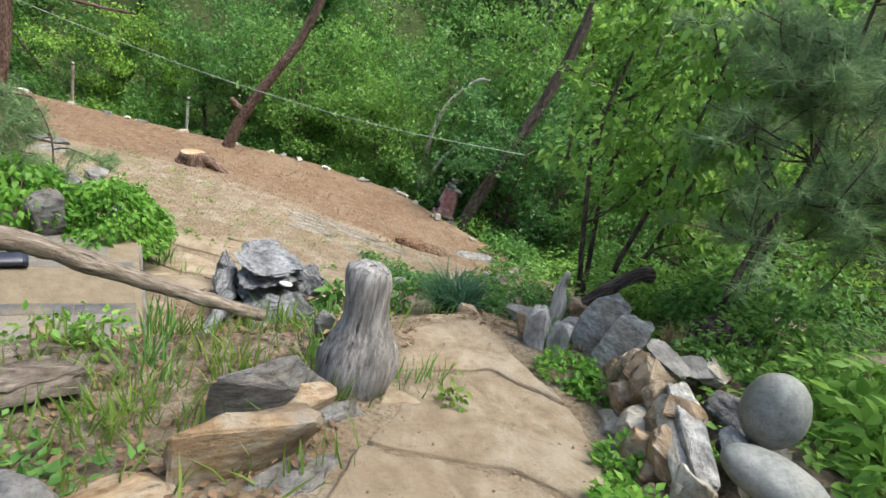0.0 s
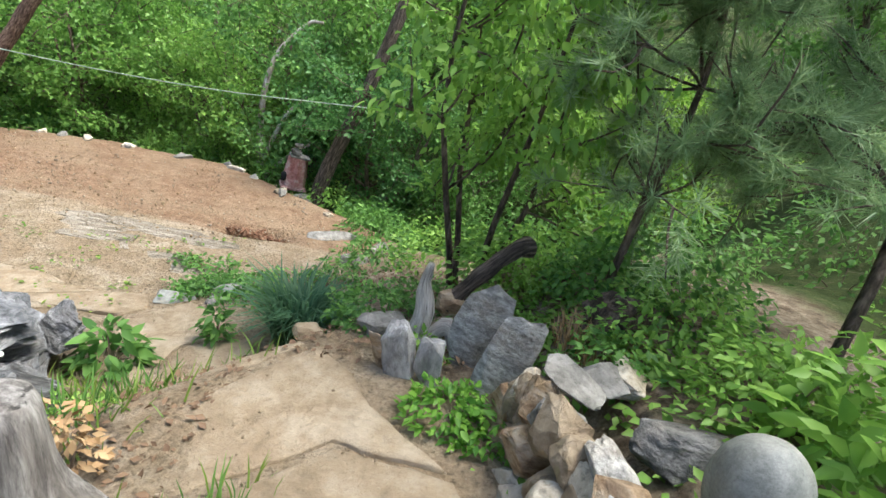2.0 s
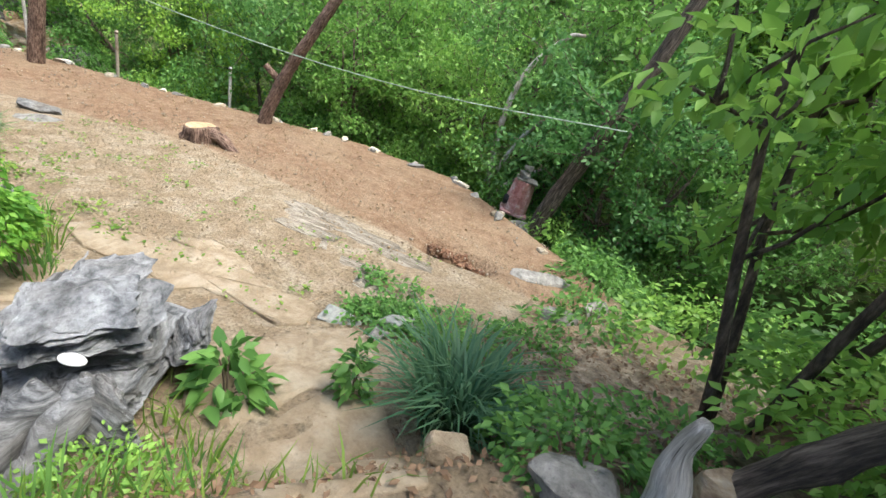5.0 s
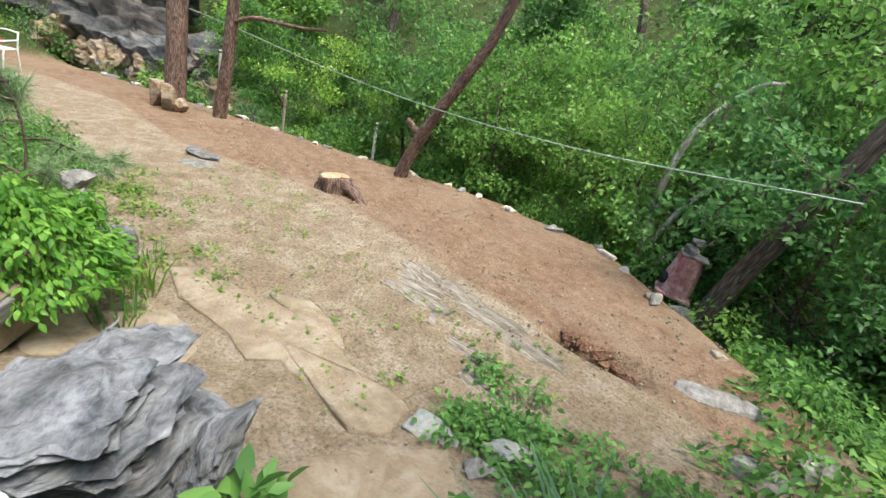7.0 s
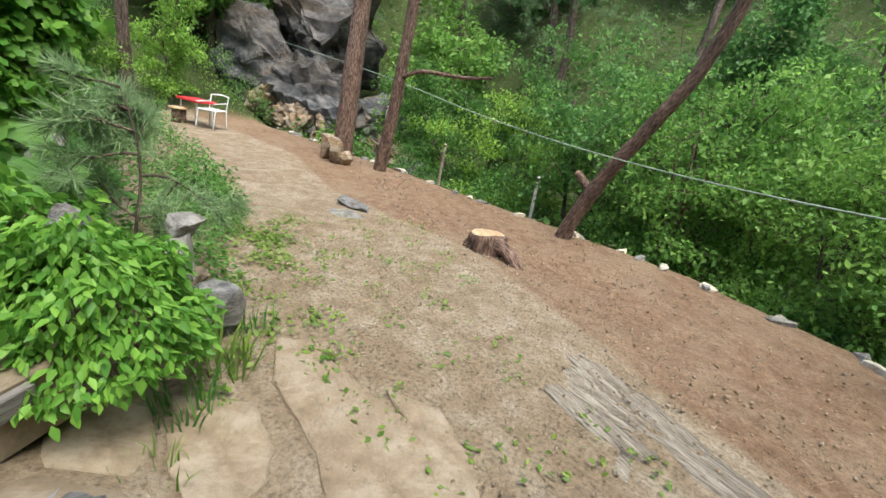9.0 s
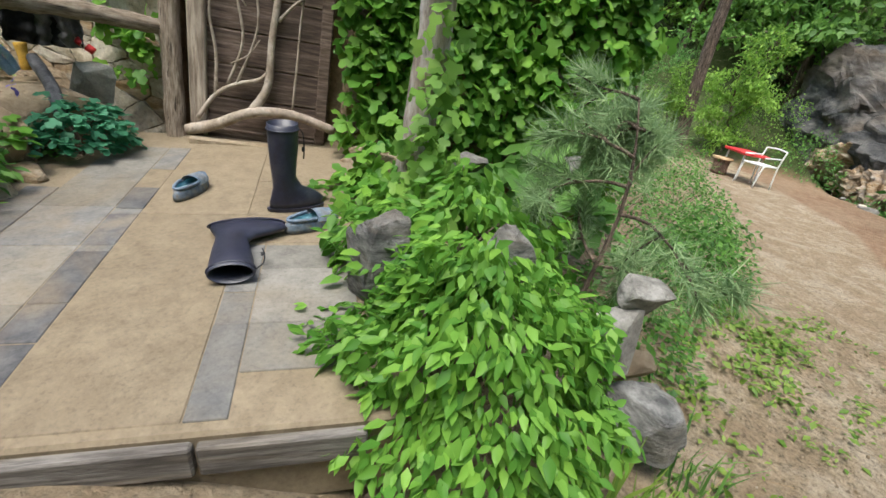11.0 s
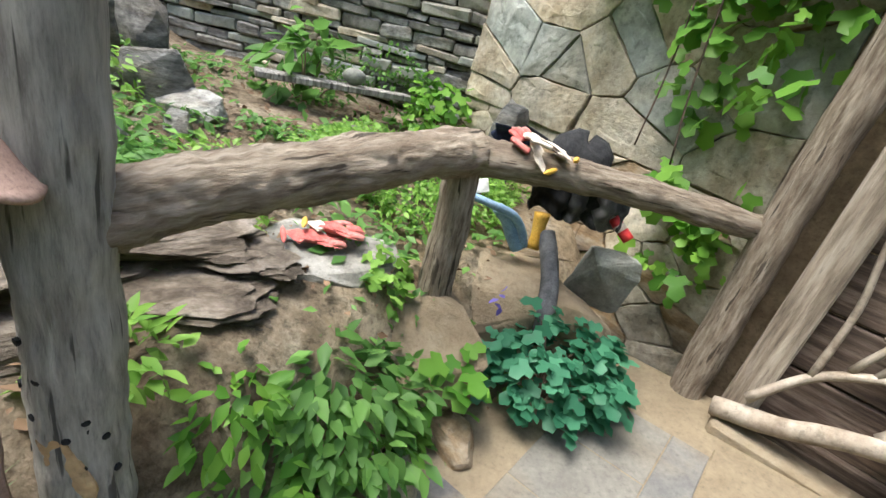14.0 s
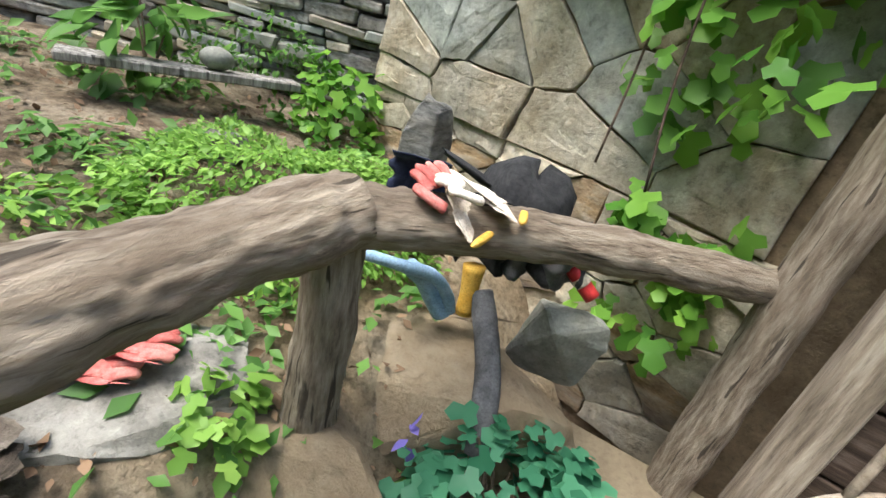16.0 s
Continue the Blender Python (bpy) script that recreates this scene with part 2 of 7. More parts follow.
WIRE = surface("pale green wire", [(0.3, (0.25, 0.32, 0.25)), (0.7, (0.35, 0.42, 0.33))], 10, 0.6, bump_size=0.001, vary=0)
VIOLET = leaf_mat("violet petals", (0.12, 0.1, 0.4), (0.25, 0.2, 0.6))
CUTWOOD = surface("fresh cut wood", [(0.3, (0.42, 0.27, 0.14)), (0.7, (0.58, 0.43, 0.27))], 8, 0.85, bump_size=0.004, vary=0)


WOODLOG_T = surface("weathered brown log, grain along", [(0.3, (0.22, 0.165, 0.12)), (0.5, (0.42, 0.34, 0.26)), (0.7, (0.6, 0.51, 0.41))], 9, 0.88, fine=20, bump_size=0.05, stretch=(0.9, 5, 1), vary=0.1, stain=(0.28, 0.215, 0.16), cracks=(15, (0.35, 3.6, 1)), space="UV", speck=0.55)
WOODGREY_T = surface("weathered grey wood, grain along", [(0.3, (0.36, 0.33, 0.3)), (0.5, (0.56, 0.525, 0.48)), (0.7, (0.7, 0.665, 0.62))], 9, 0.88, fine=22, bump_size=0.03, stretch=(0.8, 4.5, 1), vary=0.1, stain=(0.42, 0.365, 0.31), cracks=(15, (0.3, 4, 1)), space="UV", speck=0.45)
BARKRED_T = surface("red pine bark plates", [(0.3, (0.07, 0.04, 0.03)), (0.5, (0.2, 0.125, 0.09)), (0.7, (0.36, 0.25, 0.19))], 16, 0.9, fine=22, bump_size=0.05, stretch=(0.8, 2.5, 1), vary=0.15, space="UV")
BARK_T = surface("furrowed dark bark", [(0.3, (0.04, 0.03, 0.022)), (0.5, (0.14, 0.105, 0.08)), (0.7, (0.27, 0.21, 0.165))], 14, 0.9, fine=18, bump_size=0.06, stretch=(0.5, 3.5, 1), vary=0.15, space="UV")
ALONG = {"weathered brown log": WOODLOG_T, "weathered grey wood": WOODGREY_T, "red pine bark": BARKRED_T, "tree bark": BARK_T}
CLIFF = surface("dark cliff rock", [(0.3, (0.035, 0.037, 0.04)), (0.5, (0.1, 0.1, 0.1)), (0.7, (0.21, 0.2, 0.185))], 1.6, 0.85, fine=5, bump_size=0.15, stretch=(1, 1, 2), stain=(0.2, 0.14, 0.085))


def tile_mat(name, a, b, stain):
    return surface(name, [(0.3, a), (0.7, b)], 11, 0.75, fine=60, bump_size=0.003, vary=0.22, stain=stain, space="World", speck=0.4)


TILE_LIGHT = tile_mat("light tile", (0.141, 0.132, 0.117), (0.200, 0.187, 0.165), (0.185, 0.148, 0.099))
TILE_GREY = tile_mat("grey tile", (0.111, 0.109, 0.107), (0.163, 0.155, 0.144), (0.192, 0.151, 0.099))
TILE_DARK = tile_mat("slate tile", (0.059, 0.059, 0.066), (0.118, 0.116, 0.113), (0.202, 0.160, 0.113))
TILE_OCHRE = tile_mat("dusty ochre tile", (0.148, 0.116, 0.076), (0.196, 0.157, 0.106), (0.170, 0.132, 0.086))


# ---- building blocks ----
def sstep(a, b, v):
    t = np.clip((v - a) / (b - a), 0, 1)
    return t * t * (3 - 2 * t)


def mesh_of(name, verts, faces, material=None, smooth=False):
    me = bpy.data.meshes.new(name)
    me.from_pydata([tuple(v) for v in verts], [], [tuple(f) for f in faces])
    if smooth:
        me.polygons.foreach_set("use_smooth", [True] * len(me.polygons))
    if material:
        me.materials.append(material)
    me.update()
    return me


def part(name, me, material, parent, label="", loc=None):
    """Links a mesh or bmesh as one object under a thing or a part."""
    if isinstance(me, bmesh.types.BMesh):
        bm, me = me, bpy.data.meshes.new(name)
        bm.to_mesh(me)
        bm.free()
    if material and not me.materials:
        me.materials.append(material)
    ob = new(name, me)
    ob.parent = parent
    if loc is not None:
        ob.matrix_basis = loc
    if label:
        ob["label"] = label
    return ob


def thing(name, label, category, m=None, me=None, material=None, group="", kind=""):
    if isinstance(me, bmesh.types.BMesh):
        bm, me = me, bpy.data.meshes.new(name)
        bm.to_mesh(me)
        bm.free()
    if me is not None and material and not me.materials:
        me.materials.append(material)
    ob = new(name, me)
    if m is not None:
        ob.matrix_basis = m
    return tagged(ob, label, category, group, kind)


def cloud(name, shape, faces, pos, rots, scale, material):
    """One mesh of many copies of a small shape (leaves, blades, needles)."""
    shape, pos, scale = np.asarray(shape, float), np.asarray(pos, float), np.asarray(scale, float)
    n, k = len(pos), len(shape)
    if scale.ndim == 1:
        scale = scale[:, None]
    v = np.einsum("nij,nkj->nki", rots, shape[None] * scale[:, None, :]) + pos[:, None]
    me = bpy.data.meshes.new(name)
    sizes = [len(f) for f in faces]
    loops = np.concatenate([np.asarray(f) for f in faces])
    me.vertices.add(n * k)
    me.vertices.foreach_set("co", v.reshape(-1).astype(np.float32))
    all_loops = (loops[None] + (np.arange(n) * k)[:, None]).reshape(-1)
    me.loops.add(len(all_loops))
    me.loops.foreach_set("vertex_index", all_loops.astype(np.int32))
    sz = np.tile(sizes, n)
    me.polygons.add(len(sz))
    me.polygons.foreach_set("loop_start", np.concatenate([[0], np.cumsum(sz)[:-1]]).astype(np.int32))
    me.polygons.foreach_set("loop_total", sz.astype(np.int32))
    me.update(calc_edges=True)
    me.materials.append(material)
    return me


def turns(rng, n, tilt=0.6, out=None, droop=0.0):
    """Rotation matrices: leaves whose x axis points out or anywhere and whose face looks mostly up."""
    yaw = rng.uniform(0, 2 * np.pi, n) if out is None else np.arctan2(out[:, 1], out[:, 0]) + rng.normal(0, 0.5, n)
    pitch = rng.normal(-droop, tilt, n)
    roll = rng.normal(0, tilt, n)
    cy, sy, cp, sp, cr, sr = np.cos(yaw), np.sin(yaw), np.cos(pitch), np.sin(pitch), np.cos(roll), np.sin(roll)
    z = np.zeros(n)
    Z = np.stack([np.stack([cy, -sy, z], -1), np.stack([sy, cy, z], -1), np.stack([z, z, z + 1], -1)], 1)
    Y = np.stack([np.stack([cp, z, -sp], -1), np.stack([z, z + 1, z], -1), np.stack([sp, z, cp], -1)], 1)
    X = np.stack([np.stack([z + 1, z, z], -1), np.stack([z, cr, -sr], -1), np.stack([z, sr, cr], -1)], 1)
    return Z @ Y @ X


LEAF = ([(0, 0, 0), (0.35, 0.24, 0.05), (1, 0, -0.12), (0.35, -0.24, 0.05), (0.7, 0.16, 0), (0.7, -0.16, 0), (0.45, 0, -0.02)],
        [(0, 6, 1), (1, 6, 4), (4, 6, 2), (2, 6, 5), (5, 6, 3), (3, 6, 0)])
SMALL = ([(0, 0, 0), (0.45, 0.27, 0.06), (1, 0, -0.1), (0.45, -0.27, 0.06)], [(0, 2, 1), (0, 3, 2)])
VINE = ([(0, 0, 0), (-0.08, 0.3, 0.02), (0.22, 0.5, -0.03), (0.4, 0.24, 0.03), (0.75, 0.34, -0.02), (1, 0, -0.12), (0.75, -0.34, -0.02), (0.4, -0.24, 0.03), (0.22, -0.5, -0.03), (-0.08, -0.3, 0.02), (0.35, 0, -0.03)],
        [(0, 10, 1), (1, 10, 2), (2, 10, 3), (3, 10, 4), (4, 10, 5), (5, 10, 6), (6, 10, 7), (7, 10, 8), (8, 10, 9), (9, 10, 0)])
BLADE = ([(0, -0.03, 0), (0, 0.03, 0), (0.12, -0.025, 0.5), (0.12, 0.025, 0.5), (0.4, 0, 0.95)], [(0, 1, 3, 2), (2, 3, 4)])
LONGBLADE = ([(0, -0.018, 0), (0, 0.018, 0), (0.08, -0.018, 0.45), (0.08, 0.018, 0.45), (0.3, -0.014, 0.8), (0.3, 0.014, 0.8), (0.62, 0, 0.9)], [(0, 1, 3, 2), (2, 3, 5, 4), (4, 5, 6)])
NEEDLE = ([(0, -0.006, 0), (0, 0.006, 0), (1, 0, -0.05)], [(0, 1, 2)])


def tube_data(points, radii, segs=10, rough=0.0, seed=0, caps=True):
    """A swept tube through points (a smooth curve), with an uneven skin."""
    pts = [Vector(p) for p in points]
    vs, fs = [], []
    n = len(pts)
    side = None
    for i, p in enumerate(pts):
        d = (pts[min(i + 1, n - 1)] - pts[max(i - 1, 0)]).normalized()
        if side is None:
            side = d.orthogonal().normalized()
        side = (side - d * side.dot(d)).normalized()
        up = d.cross(side)
        for k in range(segs):
            a = 2 * math.pi * k / segs
            r = radii[i]
            w = side * math.cos(a) + up * math.sin(a)
            if rough:
                q = p + w * r
                r *= 1 + rough * noise.noise(Vector((q.x * 9 + seed, q.y * 9, q.z * 9))) + (rough * 0.35 * noise.noise(Vector((q.x * 34, q.y * 34 + seed, q.z * 34))) if segs > 18 else 0) + rough * 0.5 * noise.noise(Vector((k * 1.7 + seed, i * 0.3, 3)))
            vs.append(p + w * r)
    for i in range(n - 1):
        for k in range(segs):
            a, b = i * segs + k, i * segs + (k + 1) % segs
            fs.append((a, b, b + segs, a + segs))
    if caps:
        fs.append(tuple(range(segs - 1, -1, -1)))
        fs.append(tuple(range((n - 1) * segs, n * segs)))
    return vs, fs


def smooth_line(pts, k=5):
    """A finer line through points, by Catmull-Rom."""
    P = [Vector(p) for p in pts]
    P = [2 * P[0] - P[1]] + P + [2 * P[-1] - P[-2]]
    out = []
    for i in range(1, len(P) - 2):
        for j in range(k):
            t = j / k
            a, b, c, d = P[i - 1], P[i], P[i + 1], P[i + 2]
            out.append(0.5 * ((2 * b) + (c - a) * t + (2 * a - 5 * b + 4 * c - d) * t * t + (3 * b - a - 3 * c + d) * t ** 3))
    out.append(P[-2])
    return out


def tube(name, pts, r0, r1, material, segs=10, rough=0.0, k=5, seed=0):
    line = smooth_line(pts, k)
    n = len(line)
    radii = [r0 + (r1 - r0) * i / (n - 1) for i in range(n)]
    vs, fs = tube_data(line, radii, segs, rough, seed)
    material = ALONG.get(material.name, material)
    me = mesh_of(name, vs, fs, material, smooth=True)
    length = [0.0]
    for a, b in zip(line, line[1:]):
        length.append(length[-1] + (b - a).length)
    uv = me.uv_layers.new(name="along")
    for poly in me.polygons:
        idx = [me.loops[li].vertex_index for li in poly.loop_indices]
        wrap = len(idx) == 4 and max(i % segs for i in idx) - min(i % segs for i in idx) > 1
        for li, vi in zip(poly.loop_indices, idx):
            k = vi % segs
            uv.data[li].uv = (length[vi // segs] + seed, 2 * math.pi * max(r0, r1) * (k + (segs if wrap and k == 0 else 0)) / segs)
    return me


def join_data(chunks):
    vs, fs = [], []
    for v, f in chunks:
        o = len(vs)
        vs += list(v)
        fs += [tuple(i + o for i in q) for q in f]
    return vs, fs


def rock_mesh(name, size, seed, material, cuts=7, rough=0.12, sub=3, layers=0.0):
    """A stone with its base at z = 0: a broken block (the hull of a few points, edges worn, skin uneven) or, with no cuts, a river-worn ball."""
    rng = np.random.default_rng(seed)
    bm = bmesh.new()
    off = Vector(rng.uniform(0, 50, 3))
    if cuts:
        for _ in range(10 + cuts):
            d = rng.normal(0, 1, 3)
            d /= np.abs(d).max() ** 0.75 * np.linalg.norm(d) ** 0.25
            bm.verts.new(Vector(d * rng.uniform(0.85, 1.0, 3)))
        got = bmesh.ops.convex_hull(bm, input=bm.verts[:])
        loose = [g for g in set(got["geom_interior"]) | set(got["geom_unused"]) if isinstance(g, bmesh.types.BMVert) and g.is_valid]
        bmesh.ops.delete(bm, geom=loose, context="VERTS")
        bmesh.ops.dissolve_limit(bm, angle_limit=0.2, verts=bm.verts[:], edges=bm.edges[:])
        bmesh.ops.bevel(bm, geom=bm.edges[:], offset=0.05, segments=1, affect="EDGES")
        bmesh.ops.triangulate(bm, faces=bm.faces[:])
        bmesh.ops.subdivide_edges(bm, edges=[e for e in bm.edges if e.calc_length() > 0.35], cuts=2 if sub > 2 else 1, use_grid_fill=True)
        bmesh.ops.triangulate(bm, faces=bm.faces[:])
        if sub > 3:
            bmesh.ops.subdivide_edges(bm, edges=bm.edges[:], cuts=1, use_grid_fill=True)
    else:
        bmesh.ops.create_icosphere(bm, subdivisions=sub, radius=1)
    for v in bm.verts:
        p = v.co.copy()
        p *= 1 + rough * 0.6 * noise.noise(p * 2.0 + off) + rough * 0.5 * noise.noise(p * 5 + off)
        if layers:
            p.x *= 1 + layers * noise.noise(Vector((off.x, off.y, p.z * 6)))
            p.y *= 1 + layers * noise.noise(Vector((off.y, off.x, p.z * 6)))
        v.co = Vector((p.x * size[0] / 2, p.y * size[1] / 2, p.z * size[2] / 2))
    low = min(v.co.z for v in bm.verts)
    for v in bm.verts:
        v.co.z -= low
    me = bpy.data.meshes.new(name)
    bm.to_mesh(me)
    bm.free()
    if not cuts:
        me.polygons.foreach_set("use_smooth", [True] * len(me.polygons))
    me.materials.append(material)
    return me


def rock(name, label, loc, size, rz=0, seed=1, material=None, rx=0, ry=0, group="", **kw):
    material = material or SLATE
    return thing(name, label, "stone", pose(*loc, rx, ry, rz), rock_mesh(name, size, seed, material, **kw), group=group)


def box_mesh(name, sx, sy, sz, material, bev=0.005, jag=0.0, seed=0):
    """A board or block, origin at the middle of its base, edges broken, optionally uneven."""
    bm = bmesh.new()
    bmesh.ops.create_cube(bm, size=1)
    for v in bm.verts:
        v.co = Vector((v.co.x * sx, v.co.y * sy, (v.co.z + 0.5) * sz))
    if bev:
        bmesh.ops.bevel(bm, geom=bm.edges[:], offset=bev, segments=1, affect="EDGES")
    if jag:
        for v in bm.verts:
            v.co += Vector([jag * noise.noise(v.co * 9 + Vector((seed * 3.1, i * 7.7, 1))) for i in range(3)])
    me = bpy.data.meshes.new(name)
    bm.to_mesh(me)
    bm.free()
    me.materials.append(material)
    return me


def slab_mesh(name, pts, thick, material, seed=0, uneven=0.012):
    """A flagstone from its outline: a rounded, slightly uneven top, broken edges."""
    rng = np.random.default_rng(seed)
    n = len(pts)
    c = np.mean(pts, 0)
    ring = []
    for i in range(n):
        a, b = np.array(pts[i]), np.array(pts[(i + 1) % n])
        for k in range(4):
            p = a + (b - a) * k / 4
            ring.append(p + rng.normal(0, 0.012, 2))
    ring = np.array(ring)
    m = len(ring)
    vs, fs = [], []
    for z, s in ((0, 1.0), (thick * 0.75, 1.0), (thick, 0.955), (thick * 1.08, 0.6), (thick * 1.1, 0.25)):
        for p in ring:
            q = c + (p - c) * s
            u = uneven * noise.noise(Vector((q[0] * 4, q[1] * 4, seed))) if z else 0
            vs.append((q[0], q[1], z + u))
    for r in range(4):
        for i in range(m):
            a, b = r * m + i, r * m + (i + 1) % m
            fs.append((a, b, b + m, a + m))
    fs.append(tuple(range(4 * m, 5 * m)))
    return mesh_of(name, vs, fs, material)


# ---- the lie of the land ----
def land(x, y):
    """Height of the ground: a hump with the path and beds, the porch's hollow, the yard and its terrace, the stream bed and the hills."""
    x, y = np.asarray(x, float), np.asarray(y, float)
    e = (x + 0.45) * 0.73 - (y - 3.06) * 0.69
    garden = 0.03 + 0.37 * sstep(0.12, 0.5, e) + 0.22 * np.clip((e - 0.5) / 2, 0, 1) + 0.14 * np.clip(3.8 - y, 0, 1.6) * sstep(0.8, 1.4, e) * sstep(0.7, 1.4, x)
    garden = np.where(e < 0, -0.13, garden * sstep(-0.02, 0.12, e) - 0.13 * (1 - sstep(-0.02, 0.12, e)))
    upper = 0.64 + 0.1 * (x - 2.2) - 0.11 * (y - 3.7)
    hump = np.minimum(garden, upper)
    hump = hump + 0.3 * sstep(2.95, 3.4, x) * (1 - sstep(5.5, 7.2, y))
    d = -0.7 * x + 0.71 * y
    yard = -0.4 - 0.045 * np.clip(y - 7.6, 0, 4)
    t = sstep(2.75, 4.5, d)
    z = hump * (1 - t) + yard * t
    z = z + 0.3 * np.exp(-(((x + 2.15) / 0.75) ** 2 + ((y - 4.0) / 0.75) ** 2)) + 0.16 * np.exp(-(((x + 3.6) / 0.9) ** 2 + ((y - 4.8) / 0.7) ** 2))
    z = z + 0.15 * np.exp(-(((x + 0.5) / 0.45) ** 2 + ((y - 4.45) / 0.4) ** 2))
    edge = 10.9 - 0.42 * np.clip(-x - 3.2, 0, 50) - 0.75 * np.clip(x + 1.0, 0, 50)
    edge = np.maximum(edge, np.where(x > 0.6, 6.6 + 0.4 * np.clip(x - 3, 0, 5), -50))
    over = y - edge
    z = z - 1.5 * sstep(-0.15, 2.3, over) + 0.62 * np.clip(over - 3.4, 0, 60) ** 1.02 * sstep(3.4, 6, over)
    z = z + 0.55 * np.clip(x - 5.5, 0, 60) * sstep(5.5, 9, x) + 0.55 * np.clip(-x - 14.5, 0, 60)
    return z


def axis_steps(lo, a, b, hi, fine, grow=1.25):
    mid = list(np.arange(a, b + 1e-6, fine))
    out, step, v = [], fine, a
    while v > lo:
        step *= grow
        v -= step
        out.append(v)
    tail, step, v = [], fine, mid[-1]
    while v < hi:
        step *= grow
        v += step
        tail.append(v)
    return np.array(out[::-1] + mid + tail)


def build_ground():
    xs, ys = axis_steps(-160, -8, 5.5, 160, 0.085), axis_steps(-160, -1.5, 11.5, 160, 0.085)
    X, Y = np.meshgrid(xs, ys)
    Z = land(X, Y)
    nx, ny = len(xs), len(ys)
    lump = np.array([noise.noise(Vector((a * 1.7, b * 1.7, 2))) * 0.025 + noise.noise(Vector((a * 5, b * 5, 7))) * 0.012 for a, b in zip(X.ravel(), Y.ravel())]).reshape(X.shape)
    Z = Z + lump
    hx, hy = (X - 0.52) * 0.99 + (Y - 7.88) * 0.05, -(X - 0.52) * 0.05 + (Y - 7.88)
    Z = Z - 0.42 * np.exp(-((hx / 0.36) ** 4) - ((hy / 0.13) ** 4))
    verts = np.stack([X, Y, Z], -1).reshape(-1, 3)
    i = np.arange(nx * ny).reshape(ny, nx)
    faces = np.stack([i[:-1, :-1], i[:-1, 1:], i[1:, 1:], i[1:, :-1]], -1).reshape(-1, 4)
    me = mesh_of("ground", verts.tolist(), faces.tolist(), None, smooth=True)
    near = 7.75 - 0.03 * X - 0.42 * np.clip(-X - 3.3, 0, 50) + 0.35 * np.clip(-X - 6, 0, 3)
    red = sstep(-0.25, 0.25, Y - near) * (1 - sstep(0.5, 1.2, X - 1.2))
    dd = -0.7 * X + 0.71 * Y
    e = (X + 0.45) * 0.73 - (Y - 3.06) * 0.69
    way = np.abs(X - 2.25 + 0.35 * (Y - 2) * 0) - 0.42 - 0.1 * sstep(3.5, 4.5, Y)
    soil = (1 - sstep(2.9, 3.6, dd)) * sstep(0.0, 0.2, e)
    soil = np.maximum(soil, np.exp(-(((X + 2.15) / 0.9) ** 4 + ((Y - 4.0) / 0.9) ** 4)))
    soil = np.maximum(soil, sstep(1.2, 1.8, X) * sstep(5.0, 6.0, Y) * (1 - sstep(3.6, 4.2, -0.2 * X + 0.6 * Y)) )
    pathmask = (1 - sstep(0.62, 0.95, np.abs(X - (2.22 - 0.5 * sstep(3.6, 4.6, Y) - 0.5 * sstep(4.4, 5.3, Y) - 0.7 * sstep(5.0, 5.9, Y))))) * (1 - sstep(5.9, 6.3, Y))
    soil = soil * (1 - pathmask) * (1 - 0.85 * (1 - sstep(-0.75, -0.45, X)) * (1 - sstep(0.6, 0.9, e)) * (1 - sstep(2.5, 2.9, Y)))
    edge = 10.9 - 0.42 * np.clip(-X - 3.2, 0, 50) - 0.75 * np.clip(X + 1.0, 0, 50)
    edge = np.maximum(edge, np.where(X > 0.6, 6.6 + 0.4 * np.clip(X - 3, 0, 5), -50))
    wild = np.maximum(sstep(-0.1, 0.5, Y - edge), np.maximum(sstep(4.5, 6, X), np.maximum(sstep(13, 15, -X), 1 - sstep(-3.2, -2.2, Y))))
    col = me.color_attributes.new("zone", "FLOAT_COLOR", "POINT")
    rgba = np.stack([red, soil, wild, np.ones_like(red)], -1).reshape(-1)
    col.data.foreach_set("color", rgba.astype(np.float32))
    m, nt, b = node_mat("ground")
    at = nt.nodes.new("ShaderNodeVertexColor")
    at.layer_name = "zone"
    sep = nt.nodes.new("ShaderNodeSeparateColor")
    nt.links.new(at.outputs[0], sep.inputs[0])
    fine, mid, big = noise_tex(nt, 38, 8, 0.7), noise_tex(nt, 7, 6, 0.65), noise_tex(nt, 1.1, 5, 0.6)
    sand = ramp(nt, mid, [(0.3, (0.210, 0.158, 0.101)), (0.5, (0.269, 0.210, 0.141)), (0.7, (0.328, 0.267, 0.193))])
    patch = noise_tex(nt, 2.6, 5, 0.65, None, 0.8)
    sand = mix(nt, ramp(nt, patch, [(0.38, (0.45,) * 3), (0.52, (0, 0, 0))]), sand, (0.2, 0.138, 0.084))
    sand = mix(nt, ramp(nt, patch, [(0.52, (0, 0, 0)), (0.68, (0.7,) * 3)]), sand, (0.36, 0.302, 0.227))
    redc = ramp(nt, mid, [(0.3, (0.151, 0.089, 0.053)), (0.5, (0.210, 0.134, 0.082)), (0.72, (0.286, 0.204, 0.139))])
    redc = mix(nt, ramp(nt, big, [(0.45, (0, 0, 0)), (0.65, (0.7,) * 3)]), redc, (0.26, 0.19, 0.125))
    soilc = ramp(nt, mid, [(0.36, (0.1, 0.072, 0.048)), (0.5, (0.21, 0.165, 0.118)), (0.66, (0.34, 0.285, 0.215))])
    wildc = ramp(nt, mid, [(0.3, (0.03, 0.05, 0.015)), (0.6, (0.07, 0.09, 0.03)), (0.75, (0.2, 0.17, 0.12))])

